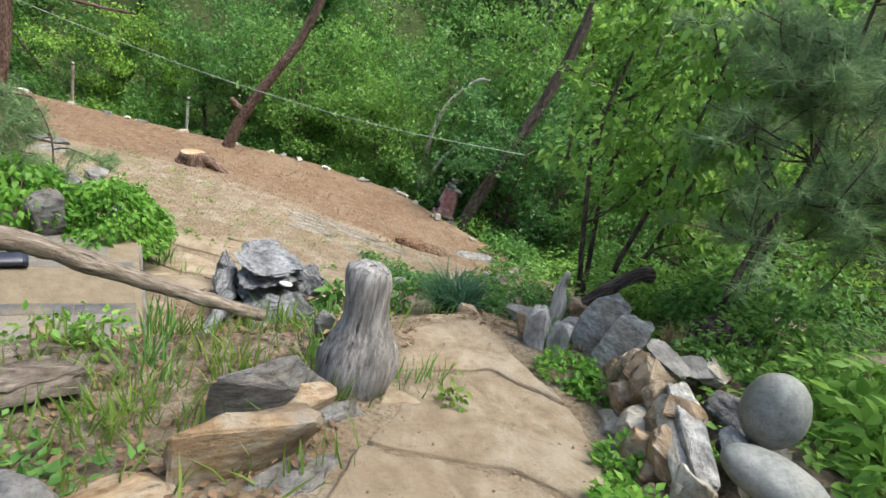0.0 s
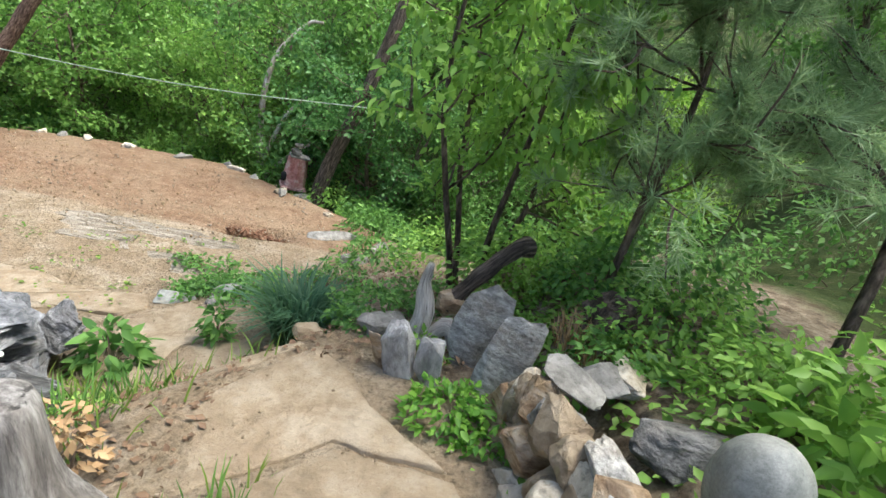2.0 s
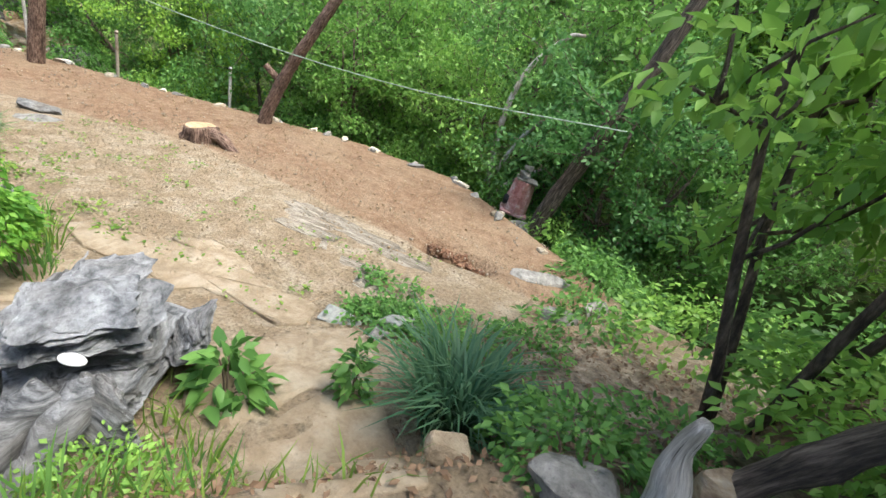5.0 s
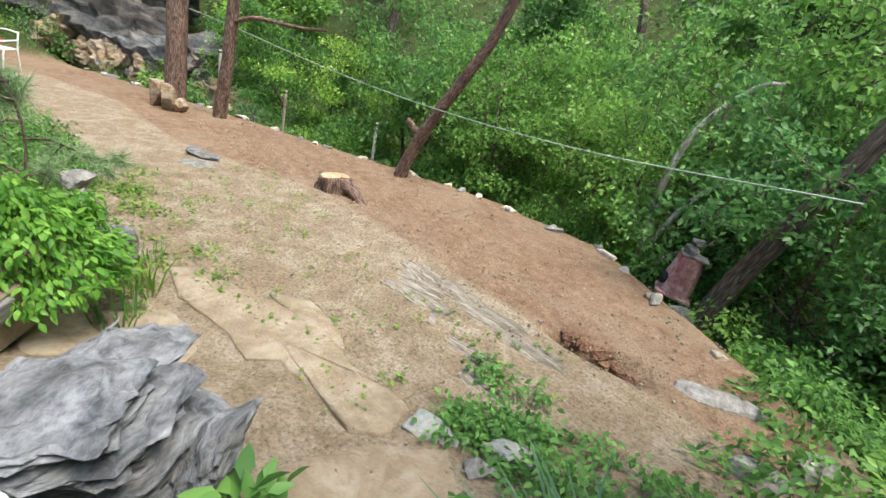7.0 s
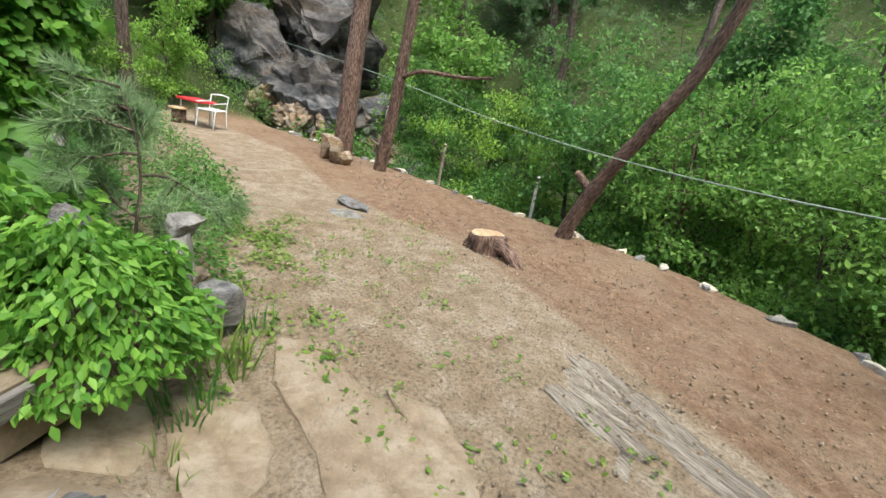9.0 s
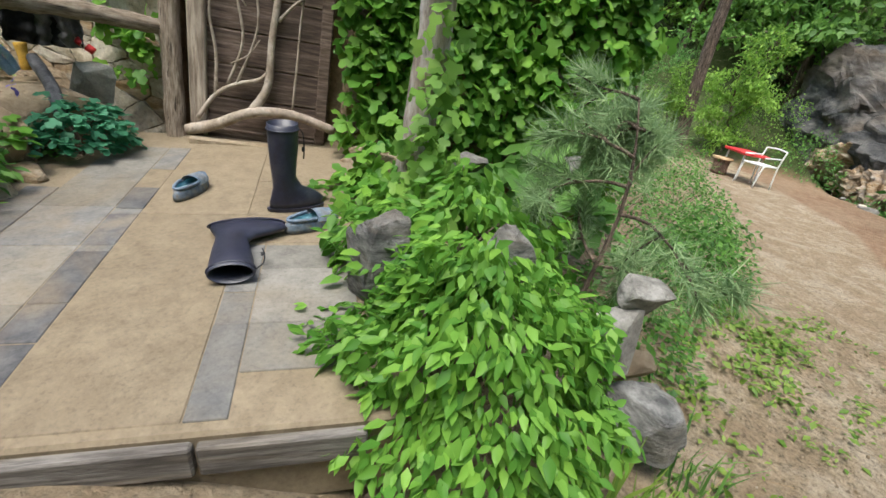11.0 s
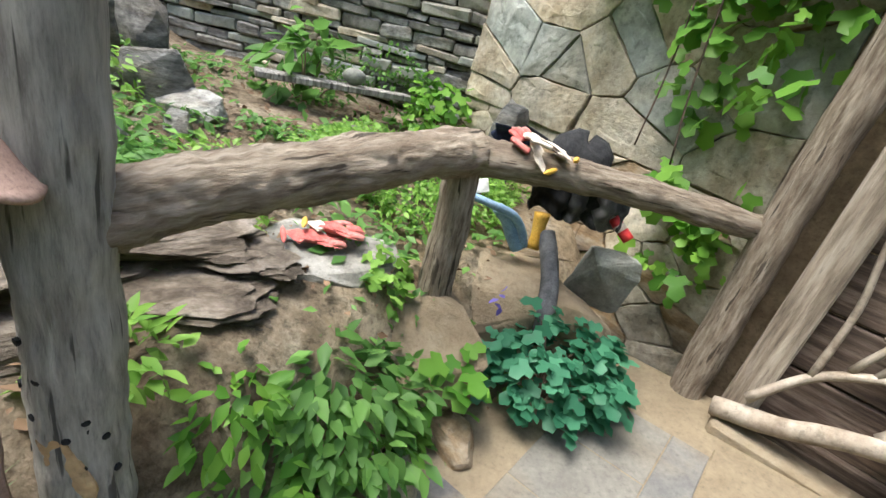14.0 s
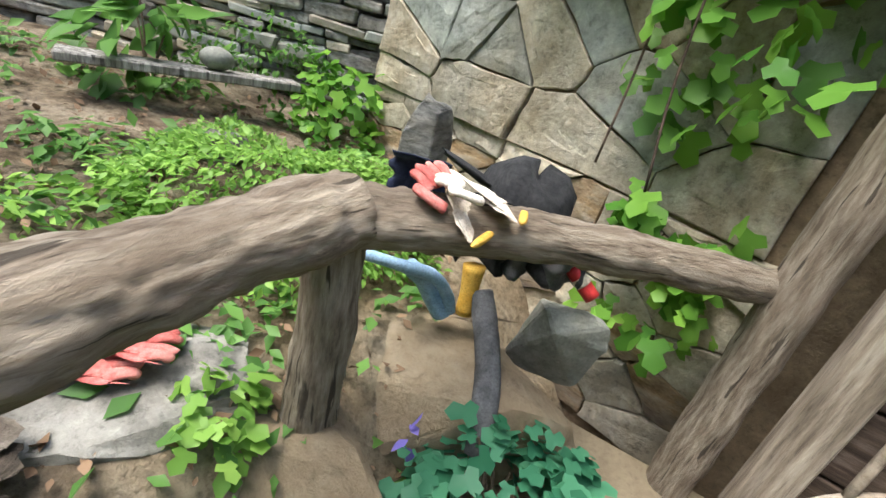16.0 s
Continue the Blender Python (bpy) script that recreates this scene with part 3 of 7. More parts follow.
    def worn(channel, lo, hi):
        """A region's edge, broken up by noise."""
        add = nt.nodes.new("ShaderNodeMath")
        add.operation = "MULTIPLY_ADD"
        nt.links.new(mid, add.inputs[0])
        add.inputs[1].default_value = 0.7
        nt.links.new(channel, add.inputs[2])
        return ramp(nt, add.outputs[0], [(lo, (0, 0, 0)), (hi, (1, 1, 1))])

    c = mix(nt, worn(sep.outputs[0], 0.72, 0.95), sand, redc)
    c = mix(nt, worn(sep.outputs[1], 0.65, 0.95), c, soilc)
    c = mix(nt, worn(sep.outputs[2], 0.7, 1.0), c, wildc)
    grit = ramp(nt, fine, [(0.33, (0.45,) * 3), (0.48, (0.97,) * 3), (0.68, (1.35,) * 3)])
    c = mix(nt, 0.9, c, grit, "MULTIPLY")
    nt.links.new(c, b.inputs["Base Color"])
    b.inputs["Roughness"].default_value = 0.95
    b.inputs["Specular IOR Level"].default_value = 0.15
    bump(nt, b, fine, 0.9, 0.05)
    me.materials.append(m)
    tagged(new("ground", me), "sandy trodden yard running into a red graded terrace and woods", "ground", kind="structure")


build_ground()


def gz(x, y):
    return float(land(x, y))


# ---- planting kinds ----
def ball_points(rng, n, radii, shell=0.55, flat=True):
    """Points in the outer part of a lumpy mound."""
    d = rng.normal(0, 1, (n, 3))
    if flat:
        d[:, 2] = np.abs(d[:, 2])
    d /= np.linalg.norm(d, axis=1)[:, None]
    lump = np.array([1 + 0.35 * noise.noise(Vector(v) * 2.3 + Vector((radii[0] * 9, 1, 2))) for v in d])
    r = rng.uniform(shell, 1, n) ** 0.6 * lump
    return d * r[:, None] * np.array(radii), d


def bush(name, label, loc, radii, n, shape, size, material, seed, category="bush", tilt=0.55, shell=0.45, droop=0.3, stems=7, group=""):
    rng = np.random.default_rng(seed)
    p, d = ball_points(rng, n, radii, shell)
    ob = thing(name, label, category, pose(*loc), group=group)
    part("foliage", cloud("foliage", *shape, p, turns(rng, n, tilt, d, droop), size * rng.uniform(0.6, 1.25, n), material), material, ob)
    if stems:
        ch = []
        for _ in range(stems):
            q = p[rng.integers(n)] * 0.8
            ch.append(tube_data(smooth_line([(q[0] * 0.15, q[1] * 0.15, -0.05), (q[0] * 0.5, q[1] * 0.5, q[2] * 0.6), tuple(q)], 3), [0.006, 0.006, 0.005, 0.005, 0.004, 0.004, 0.003], 5))
        part("woody_core", mesh_of("woody_core", *join_data(ch), TWIG), TWIG, ob)
    return ob


def tuft(name, label, loc, n, height, spread, shape, material, seed, category="grass", group="", lean=0.35):
    rng = np.random.default_rng(seed)
    a = rng.uniform(0, 2 * np.pi, n)
    r = spread * np.sqrt(rng.uniform(0, 1, n))
    p = np.stack([r * np.cos(a), r * np.sin(a), np.zeros(n) - 0.01], -1)
    R = turns(rng, n, 0.12, p + rng.normal(0, spread * 0.4, (n, 3)), 0)
    tilt = rng.uniform(0, lean, n)
    s = height * rng.uniform(0.55, 1.1, n)
    me = cloud(name, *shape, p, R, np.stack([s * (0.4 + 2 * tilt), s * 1.0, s], -1), material)
    return thing(name, label, category, pose(*loc), me, group=group)


def grow(rng, start, heading, length, r0, r1, wander=0.25, n=7):
    """A wandering limb: its points and radii."""
    p, d = Vector(start), Vector(heading).normalized()
    pts = [p.copy()]
    for _ in range(n - 1):
        d = (d + Vector(rng.normal(0, wander, 3)) * 0.5).normalized()
        p = p + d * (length / (n - 1))
        pts.append(p.copy())
    return pts, [r0 + (r1 - r0) * i / (n - 1) for i in range(n)]


def broadleaf(name, label, loc, height, spread, leaf_n, leaf_size, leaf, bark, seed, trunks=1, shape=SMALL, r0=0.09, lift=0.35, category="tree", rz=0, droop=0.25):
    rng = np.random.default_rng(seed)
    ob = thing(name, label, category, pose(*loc, 0, 0, rz))
    wood, tips = [], []
    for k in range(trunks):
        a = rng.uniform(0, 6.28)
        lean = 0.28 if trunks > 1 else 0.12
        pts, rad = grow(rng, (0.08 * math.cos(a), 0.08 * math.sin(a), -0.15), (lean * math.cos(a), lean * math.sin(a), 1), height * rng.uniform(0.75, 0.95), r0, r0 * 0.3, 0.18)
        wood.append(tube_data(pts, rad, 8, 0.15, seed))
        for j in range(2, 7):
            for _ in range(3 if trunks == 1 else 2):
                b = rng.uniform(0, 6.28)
                if pts[j].z < height * lift * 0.7:
                    continue
                q, rr = grow(rng, pts[j], (math.cos(b), math.sin(b), rng.uniform(0.1, 0.7)), spread * rng.uniform(0.55, 1.0), rad[j] * 0.5, 0.006, 0.3, 6)
                wood.append(tube_data(q, rr, 5))
                tips += q[2:]
                for _ in range(2):
                    c = q[rng.integers(2, 5)]
                    q2, r2 = grow(rng, c, Vector(rng.normal(0, 1, 3)) + Vector((0, 0, 0.3)), spread * 0.4, 0.012, 0.004, 0.3, 4)
                    wood.append(tube_data(q2, r2, 4))
                    tips += q2[1:]
    part("trunk", mesh_of("trunk", *join_data(wood), bark, True), bark, ob)
    tips = np.array([tuple(t) for t in tips])
    p = tips[rng.integers(0, len(tips), leaf_n)] + rng.normal(0, 1, (leaf_n, 3)) * np.array([0.15, 0.15, 0.07]) * spread * 0.62
    part("crown", cloud("crown", *shape, p, turns(rng, leaf_n, 0.75, None if shape is SMALL else p, droop), leaf_size * rng.uniform(0.6, 1.3, leaf_n), leaf), leaf, ob)
    return ob


def pine(name, label, loc, height, spread, tufts, needle, seed, bark=BARK, r0=0.05, low=0.15, lean=(0, 0), per=46):
    """A pine: limbs with brush-like tufts of needles along their outer ends."""
    rng = np.random.default_rng(seed)
    ob = thing(name, label, "pine", pose(*loc))
    pts, rad = grow(rng, (0, 0, -0.1), (lean[0], lean[1], 1), height, r0, r0 * 0.25, 0.15, 10)
    wood, ends = [tube_data(pts, rad, 8, 0.15, seed)], []
    for _ in range(max(6, tufts // 15)):
        t = rng.uniform(low, 1.0)
        c = pts[min(9, int(t * 9.99))]
        b = rng.uniform(0, 6.28)
        q, rr = grow(rng, c, (math.cos(b), math.sin(b), rng.uniform(-0.05, 0.6)), spread * (1.1 - 0.6 * t) * rng.uniform(0.6, 1.1), 0.009, 0.003, 0.3, 7)
        wood.append(tube_data(q, rr, 5))
        ends += [(q[i], q[i] - q[i - 1]) for i in range(2, 7)]
        for _ in range(3):
            i = rng.integers(2, 6)
            q2, r2 = grow(rng, q[i], (q[i] - q[i - 1]).normalized() + Vector(rng.normal(0, 0.7, 3)), spread * 0.35, 0.007, 0.003, 0.3, 4)
            wood.append(tube_data(q2, r2, 4))
            ends += [(q2[k], q2[k] - q2[k - 1]) for k in range(1, 4)]
    part("trunk", mesh_of("trunk", *join_data(wood), bark, True), bark, ob)
    pick = rng.integers(0, len(ends), tufts)
    c = np.array([tuple(ends[i][0]) for i in pick]) + rng.normal(0, 0.03, (tufts, 3))
    ax = np.array([tuple(ends[i][1].normalized()) for i in pick])
    m = tufts * per
    base = np.repeat(c, per, 0) + np.repeat(ax, per, 0) * rng.uniform(-0.05, 0.05, (m, 1))
    way = np.repeat(ax, per, 0) * 0.55 + rng.normal(0, 1, (m, 3)) * 0.62
    way /= np.linalg.norm(way, axis=1)[:, None]
    side = np.cross(way, rng.normal(0, 1, (m, 3)))
    side /= np.linalg.norm(side, axis=1)[:, None]
    R = np.stack([way, side, np.cross(way, side)], -1)
    s = needle * rng.uniform(0.7, 1.15, m)
    part("needles", cloud("needles", *NEEDLE, base, R, np.stack([s, s * 0 + 0.42, s], -1), LEAF_PINE), LEAF_PINE, ob)
    return ob


# ---- the porch: a paved landing before the house door ----
PU, PV, PO = np.array([-0.66, -0.75]), np.array([-0.75, 0.66]), np.array([-0.965, 3.13])


def porch_z(x):
    return 0.03 - 0.1 * (x + 1.05)


def porch_xy(u, v):
    p = PO + u * PU + v * PV
    return float(p[0]), float(p[1])


PX = Vector((PU[0], PU[1], -0.1 * PU[0])).normalized()
PZ = Vector((0.1, 0, 1)).normalized()
PY = PZ.cross(PX)
PORCH_TURN = Matrix((PX, PY, PZ)).transposed().to_4x4()  # x to the door, y away from the creeper, z up


def on_porch(u, v, up=0.0):
    x, y = porch_xy(u, v)
    return Matrix.Translation((x, y, porch_z(x) + up)) @ PORCH_TURN


bed = thing("porch_base", "ochre mortar bed under the paved porch", "floor", on_porch(0, 0, -0.012), box_mesh("porch_base", 2.62, 1.9, 0.3, TILE_OCHRE, 0.01), kind="structure")
bed.matrix_basis = on_porch(0.34, 0.3, -0.297)
porch = thing("porch_floor", "stone tile porch floor dusted with ochre soil", "floor", on_porch(0, 0, 0), kind="structure")
rng_t = random.Random(4)


def lay_tiles(v0, v1, cuts, mats):
    for a, b in zip(cuts[:-1], cuts[1:]):
        me = box_mesh("tile", b - a - 0.003, v1 - v0 - 0.003, 0.02, rng_t.choice(mats), 0.003, 0.0)
        t = part("tile", me, None, porch, loc=pose((a + b) / 2, -(v0 + v1) / 2, -0.012 + rng_t.uniform(-0.002, 0.002)))


lay_tiles(-0.62, -0.45, [-0.95, -0.6, -0.3, 0.0, 0.3], [TILE_GREY, TILE_DARK])
lay_tiles(-0.45, -0.31, [-0.95, -0.72, -0.5, -0.29, -0.1, 0.1, 0.32, 0.6], [TILE_DARK, TILE_DARK, TILE_GREY])
lay_tiles(-0.31, 0.0, [-0.95, -0.8, -0.4, 0.0], [TILE_GREY, TILE_LIGHT])
lay_tiles(-0.31, 0.0, [0.0, 0.38, 0.75, 1.02, 1.3], [TILE_LIGHT, TILE_LIGHT, TILE_GREY])
lay_tiles(0.0, 0.12, [-0.95, -0.6, -0.4, -0.05, 0.0, 0.3, 0.36, 0.62], [TILE_GREY, TILE_DARK])
lay_tiles(0.0, 0.12, [0.62, 0.9, 1.3], [TILE_OCHRE, TILE_GREY])
lay_tiles(0.12, 0.58, [-0.95, 0.3, 1.35], [TILE_OCHRE])
lay_tiles(0.58, 0.69, [-0.95, -0.55, -0.36, 0.0], [TILE_GREY])
lay_tiles(0.58, 1.1, [0.02, 0.3, 0.75, 1.3], [TILE_OCHRE])
lay_tiles(0.69, 1.05, [-0.78, -0.55, -0.2, 0.0], [TILE_LIGHT])
EDGEWOOD = surface("dark edging timber", [(0.3, (0.06, 0.052, 0.045)), (0.5, (0.11, 0.098, 0.088)), (0.7, (0.18, 0.165, 0.15))], 6, 0.85, fine=18, bump_size=0.006, stretch=(6, 0.6, 8), vary=0.1, stain=(0.2, 0.16, 0.11))
edge = thing("porch_edge", "worn dark timber edging of the porch step", "edging", on_porch(-0.985, 0.15, -0.12), box_mesh("porch_edge", 0.05, 0.94, 0.1, EDGEWOOD, 0.006, 0.004), kind="structure")
edge = thing("porch_edge", "worn dark timber edging of the porch step", "edging", on_porch(-0.985, 0.84, -0.12), box_mesh("porch_edge", 0.05, 0.42, 0.1, EDGEWOOD, 0.006, 0.004), kind="structure")

# ---- the house: stone wall, timber door, back wall ----
HOUSE = Matrix(((-0.6, -0.8, 0, -2.02), (0.8, -0.6, 0, 1.85), (0, 0, 1, 0.1), (0, 0, 0, 1)))  # x along the wall, y into the house


def masonry(owner, x0, x1, z0, z1, hmin, hmax, wmin, wmax, mats, depth, seed, jag=0.012, cap=300):
    rng = random.Random(seed)
    z, made = z0, 0
    while z < z1:
        h = rng.uniform(hmin, hmax)
        x = x0 - rng.uniform(0, wmin)
        while x < x1:
            w = rng.uniform(wmin, wmax)
            cuts = [(z, h)] if rng.random() < 0.7 or h < 0.14 else [(z, h * 0.45), (z + h * 0.47, h * 0.53)]
            for zz, hh in cuts:
                me = box_mesh("stone", w - 0.006, depth, hh - 0.004, rng.choice(mats), min(0.012, hh * 0.16), jag, rng.uniform(0, 99))
                part("stone", me, None, owner, loc=pose(x + w / 2, depth / 2 - 0.05 - rng.uniform(0, 0.035), zz, rng.uniform(-3, 3), rng.uniform(-4, 4), rng.uniform(-3, 3)))
                made += 1
            x += w
        z += h


def cells(x0, x1, z0, z1, n, seed):
    """Irregular many-sided stones that fill a rectangle: each is the part nearest to its own seed point."""
    rng = np.random.default_rng(seed)
    pts = [(rng.uniform(x0, x1), rng.uniform(z0, z1))]
    while len(pts) < n:
        c = [(rng.uniform(x0, x1), rng.uniform(z0, z1)) for _ in range(7)]
        pts.append(c[0] if rng.random() < 0.45 else max(c, key=lambda p: min((p[0] - q[0]) ** 2 + 2.2 * (p[1] - q[1]) ** 2 for q in pts)))
    out = []
    for i, p in enumerate(pts):
        poly = [(x0, z0), (x1, z0), (x1, z1), (x0, z1)]
        for j, q in enumerate(pts):
            if i == j:
                continue
            nx, nz = q[0] - p[0], (q[1] - p[1]) * 2.2
            k = nx * (p[0] + q[0]) / 2 + nz * (p[1] + q[1]) / 2
            new_poly = []
            for a, b in zip(poly, poly[1:] + poly[:1]):
                da, db = nx * a[0] + nz * a[1] - k, nx * b[0] + nz * b[1] - k
                if da <= 0:
                    new_poly.append(a)
                if da * db < 0:
                    f = da / (da - db)
                    new_poly.append((a[0] + (b[0] - a[0]) * f, a[1] + (b[1] - a[1]) * f))
            poly = new_poly
        if len(poly) > 2:
            out.append(poly)
    return out


def mosaic(owner, x0, x1, z0, z1, n, mats, seed):
    rng = random.Random(seed)
    for poly in cells(x0, x1, z0, z1, n, seed):
        c = np.mean(poly, 0)
        fine = []
        for a, b in zip(poly, poly[1:] + poly[:1]):
            for k in range(4):
                fine.append(np.array(a) + (np.array(b) - np.array(a)) * k / 4 - c)
        fine = [p * (1 - 0.004 / max(np.linalg.norm(p), 0.02)) + np.array([rng.uniform(-0.005, 0.005), rng.uniform(-0.005, 0.005)]) for p in fine]
        m = len(fine)
        deep, tip, tilt = rng.uniform(0.014, 0.032), rng.uniform(-0.05, 0.05), rng.uniform(-0.06, 0.06)
        vs = []
        for y, g in ((0.03, 1.0), (-deep * 0.85, 0.995), (-deep, 0.965), (-deep - 0.003, 0.5)):
            vs += [(p[0] * g, y + (tip * p[0] + tilt * p[1] + 0.008 * noise.noise(Vector((p[0] * 9, p[1] * 9, seed + c[0] * 5)))) * (y < 0), p[1] * g) for p in fine]
        fs = [(r * m + i, r * m + (i + 1) % m, (r + 1) * m + (i + 1) % m, (r + 1) * m + i) for r in range(3) for i in range(m)] + [tuple(range(3 * m, 4 * m))]
        part("stone", mesh_of("stone", vs, fs, rng.choice(mats)), None, owner, loc=pose(c[0], -0.005, c[1]))


MORTAR = surface("mud mortar", [(0.3, (0.2, 0.145, 0.09)), (0.7, (0.34, 0.26, 0.175))], 9, 0.95, fine=40, bump_size=0.015, vary=0)


def house_block(name, x0, x1, z0, z1, y0=0.0, y1=0.45):
    me = box_mesh(name, x1 - x0, y1 - y0, z1 - z0, MORTAR, 0.01)
    w = thing(name, "mud-mortared field stone house wall", "wall", HOUSE @ pose((x0 + x1) / 2, (y0 + y1) / 2, z0), me, kind="structure")
    return w


wall_left = house_block("wall_left", -1.86, -0.02, -0.3, 2.7, 0.14, 0.45)
wall_right = house_block("wall_right", 1.1, 3.0, -0.3, 2.7)
house_block("wall_lintel", -0.02, 1.1, 2.05, 2.7)
house_block("wall_inner", -0.02, 1.1, -0.3, 2.05, 0.25, 0.45)
house_block("wall_side", -1.86, -1.42, -0.3, 2.7, 0.45, 5.0)
house_block("wall_end", 2.6, 3.0, -0.3, 2.7, 0.45, 5.0)
roof = thing("roof", "dark roof slab of the house", "roof", HOUSE @ pose(0.57, 2.6, 2.71), box_mesh("roof", 5.0, 5.0, 0.18, WOODPLANK, 0.02), kind="structure")

stones_left = new("stones_left")
tagged(stones_left, "irregular tan and grey stones facing the house wall", "stonework", kind="structure").matrix_basis = HOUSE @ pose(0, 0.14, 0)
mosaic(stones_left, -1.84, -0.03, -0.12, 0.7, 60, [WALLSTONE, WALLSTONE, BROWNSTONE], 3)
mosaic(stones_left, -1.84, -0.08, 0.7, 1.45, 17, [GREENSLATE, WALLSTONE, GREENSLATE, WALLSTONE], 8)
mosaic(stones_left, -1.84, -0.08, 1.45, 2.55, 46, [WALLSTONE, BROWNSTONE, WALLSTONE], 5)
stones_right = new("stones_right")
tagged(stones_right, "rough brown stones of the house wall under ivy", "stonework", kind="structure").matrix_basis = HOUSE
mosaic(stones_right, 1.14, 2.95, -0.1, 2.4, 90, [WALLSTONE, BROWNSTONE, BROWNSTONE], 9)

BACK = Matrix(((0.995, 0.1, 0, -0.98), (-0.1, 0.995, 0, 0.02), (0, 0, 1, 0.4), (0, 0, 0, 1))) @ pose(0, 0, 0)
back = thing("wall_back", "dark core of a dry slate retaining wall", "wall", BACK @ pose(1.9, -0.3, 0), box_mesh("wall_back", 4.2, 0.4, 1.9, SLATE, 0.02), kind="structure")
stones_back = new("stones_back")
tagged(stones_back, "dry-laid courses of thin grey slate", "stonework", kind="structure").matrix_basis = BACK @ pose(0, 0, 0, 0, 0, 180) @ pose(-3.4, 0, 0)
masonry(stones_back, 0.9, 3.5, 0.2, 1.55, 0.035, 0.09, 0.1, 0.34, [BANKSLATE, CONCRETE, GREENSLATE, SLATE, WALLSTONE], 0.12, 12, 0.022)

# the door, hung a little askew in its wall
DOOR = HOUSE @ pose(0.155, -0.22, 0, 0, 0, 11.4) @ Matrix.Diagonal((0.88, 1, 1, 1)) @ pose(0, 0.1, 0)
door = thing("plank_door", "dark weathered plank door dressed with a bare branch", "door", DOOR @ pose(0, 0, 0.02))
for i in range(9):
    part("board", box_mesh("board", 0.84, 0.035, 0.205, WOODPLANK, 0.006, 0.003, i), None, door, loc=pose(0.52, 0.06, 0.1 + i * 0.212, rz=random.uniform(-0.6, 0.6)))
part("rail", box_mesh("rail", 0.86, 0.05, 0.07, WOODPLANK, 0.006, 0.004), None, door, loc=pose(0.53, 0.03, 0.03, 0, 1.5))
part("stile", box_mesh("stile", 0.12, 0.07, 1.95, WOODFRAME, 0.008, 0.008, 2), None, door, loc=pose(0.075, 0.02, 0.03))
part("stile", box_mesh("stile", 0.085, 0.07, 1.95, WOODPLANK, 0.008, 0.008, 5), None, door, loc=pose(0.96, 0.03, 0.03))
ring_vs, ring_fs = tube_data([(0.032 * math.cos(a), 0, 0.032 * math.sin(a)) for a in np.linspace(0, 2 * math.pi, 17)], [0.006] * 17, 6)
ring = part("door_ring", mesh_of("door_ring", ring_vs, ring_fs, IRON, True), IRON, door, "rusty iron ring handle", loc=pose(0.1, -0.022, 1.1))
part("hasp", box_mesh("hasp", 0.03, 0.012, 0.05, IRON, 0.003), None, ring, loc=pose(0, 0.004, 0.03))
doorpost = thing("door_post", "round weathered timber door post", "post", HOUSE @ pose(0, -0.06, 0), tube("door_post", [(0.03, 0.0, -0.05), (0.02, 0.0, 0.7), (0.03, 0.01, 1.4), (0.025, 0.01, 2.1)], 0.062, 0.056, WOODLOG, 32, 0.12, 24))
step = thing("door_step", "pale stone ledge under the door", "step", DOOR @ pose(0.55, -0.02, -0.12), box_mesh("door_step", 1.06, 0.16, 0.19, SANDSTONE, 0.015, 0.012), kind="structure")

garland = thing("bare_branch", "pale debarked branch leaning on the door", "branch", DOOR @ pose(0, -0.05, 0))
part("limb", tube("limb", [(0.0, 0.0, 0.1), (0.2, -0.01, 0.16), (0.42, -0.02, 0.26), (0.6, -0.02, 0.29), (0.8, -0.01, 0.28), (1.06, 0.0, 0.22)], 0.037, 0.03, BRANCH, 10, 0.15, seed=3), BRANCH, garland)
for pts, a, b in (
    ([(0.45, 0, 0.27), (0.56, 0.03, 0.45), (0.58, 0.05, 0.75), (0.62, 0.06, 1.1), (0.6, 0.06, 1.5), (0.7, 0.06, 1.9)], 0.036, 0.016),
    ([(0.08, 0, 0.19), (0.2, 0.02, 0.35), (0.34, 0.04, 0.43), (0.5, 0.05, 0.48), (0.57, 0.05, 0.56)], 0.018, 0.012),
    ([(0.2, 0.02, 0.35), (0.2, 0.05, 0.6), (0.16, 0.05, 0.85), (0.22, 0.05, 1.1), (0.18, 0.05, 1.5)], 0.014, 0.006),
    ([(0.28, 0.04, 0.42), (0.38, 0.05, 0.7), (0.34, 0.05, 1.0), (0.42, 0.05, 1.3), (0.36, 0.05, 1.7)], 0.013, 0.005),
    ([(0.34, 0.04, 0.43), (0.48, 0.05, 0.8), (0.44, 0.05, 1.2), (0.5, 0.05, 1.6)], 0.011, 0.005),
    ([(0.62, 0.06, 0.85), (0.75, 0.04, 0.98), (0.95, 0.03, 1.1)], 0.014, 0.005),
    ([(0.74, 0.05, 0.3), (0.76, 0.05, 0.6), (0.78, 0.05, 0.95), (0.84, 0.05, 1.2), (0.9, 0.05, 1.6)], 0.01, 0.004),
    ([(0.78, 0.05, 0.95), (0.7, 0.05, 1.2), (0.76, 0.05, 1.6)], 0.007, 0.003),
    ([(0.3, 0.05, 0.55), (0.42, 0.02, 0.62), (0.5, 0.0, 0.72)], 0.007, 0.003),
    ([(0.4, 0.05, 0.9), (0.3, 0.03, 1.05), (0.28, 0.02, 1.3)], 0.007, 0.003),
    ([(0.6, 0.06, 1.2), (0.5, 0.04, 1.4), (0.46, 0.04, 1.75)], 0.009, 0.004),
):
    part("twig", tube("twig", pts, a, b, BRANCH, 6, 0.1), BRANCH, garland)

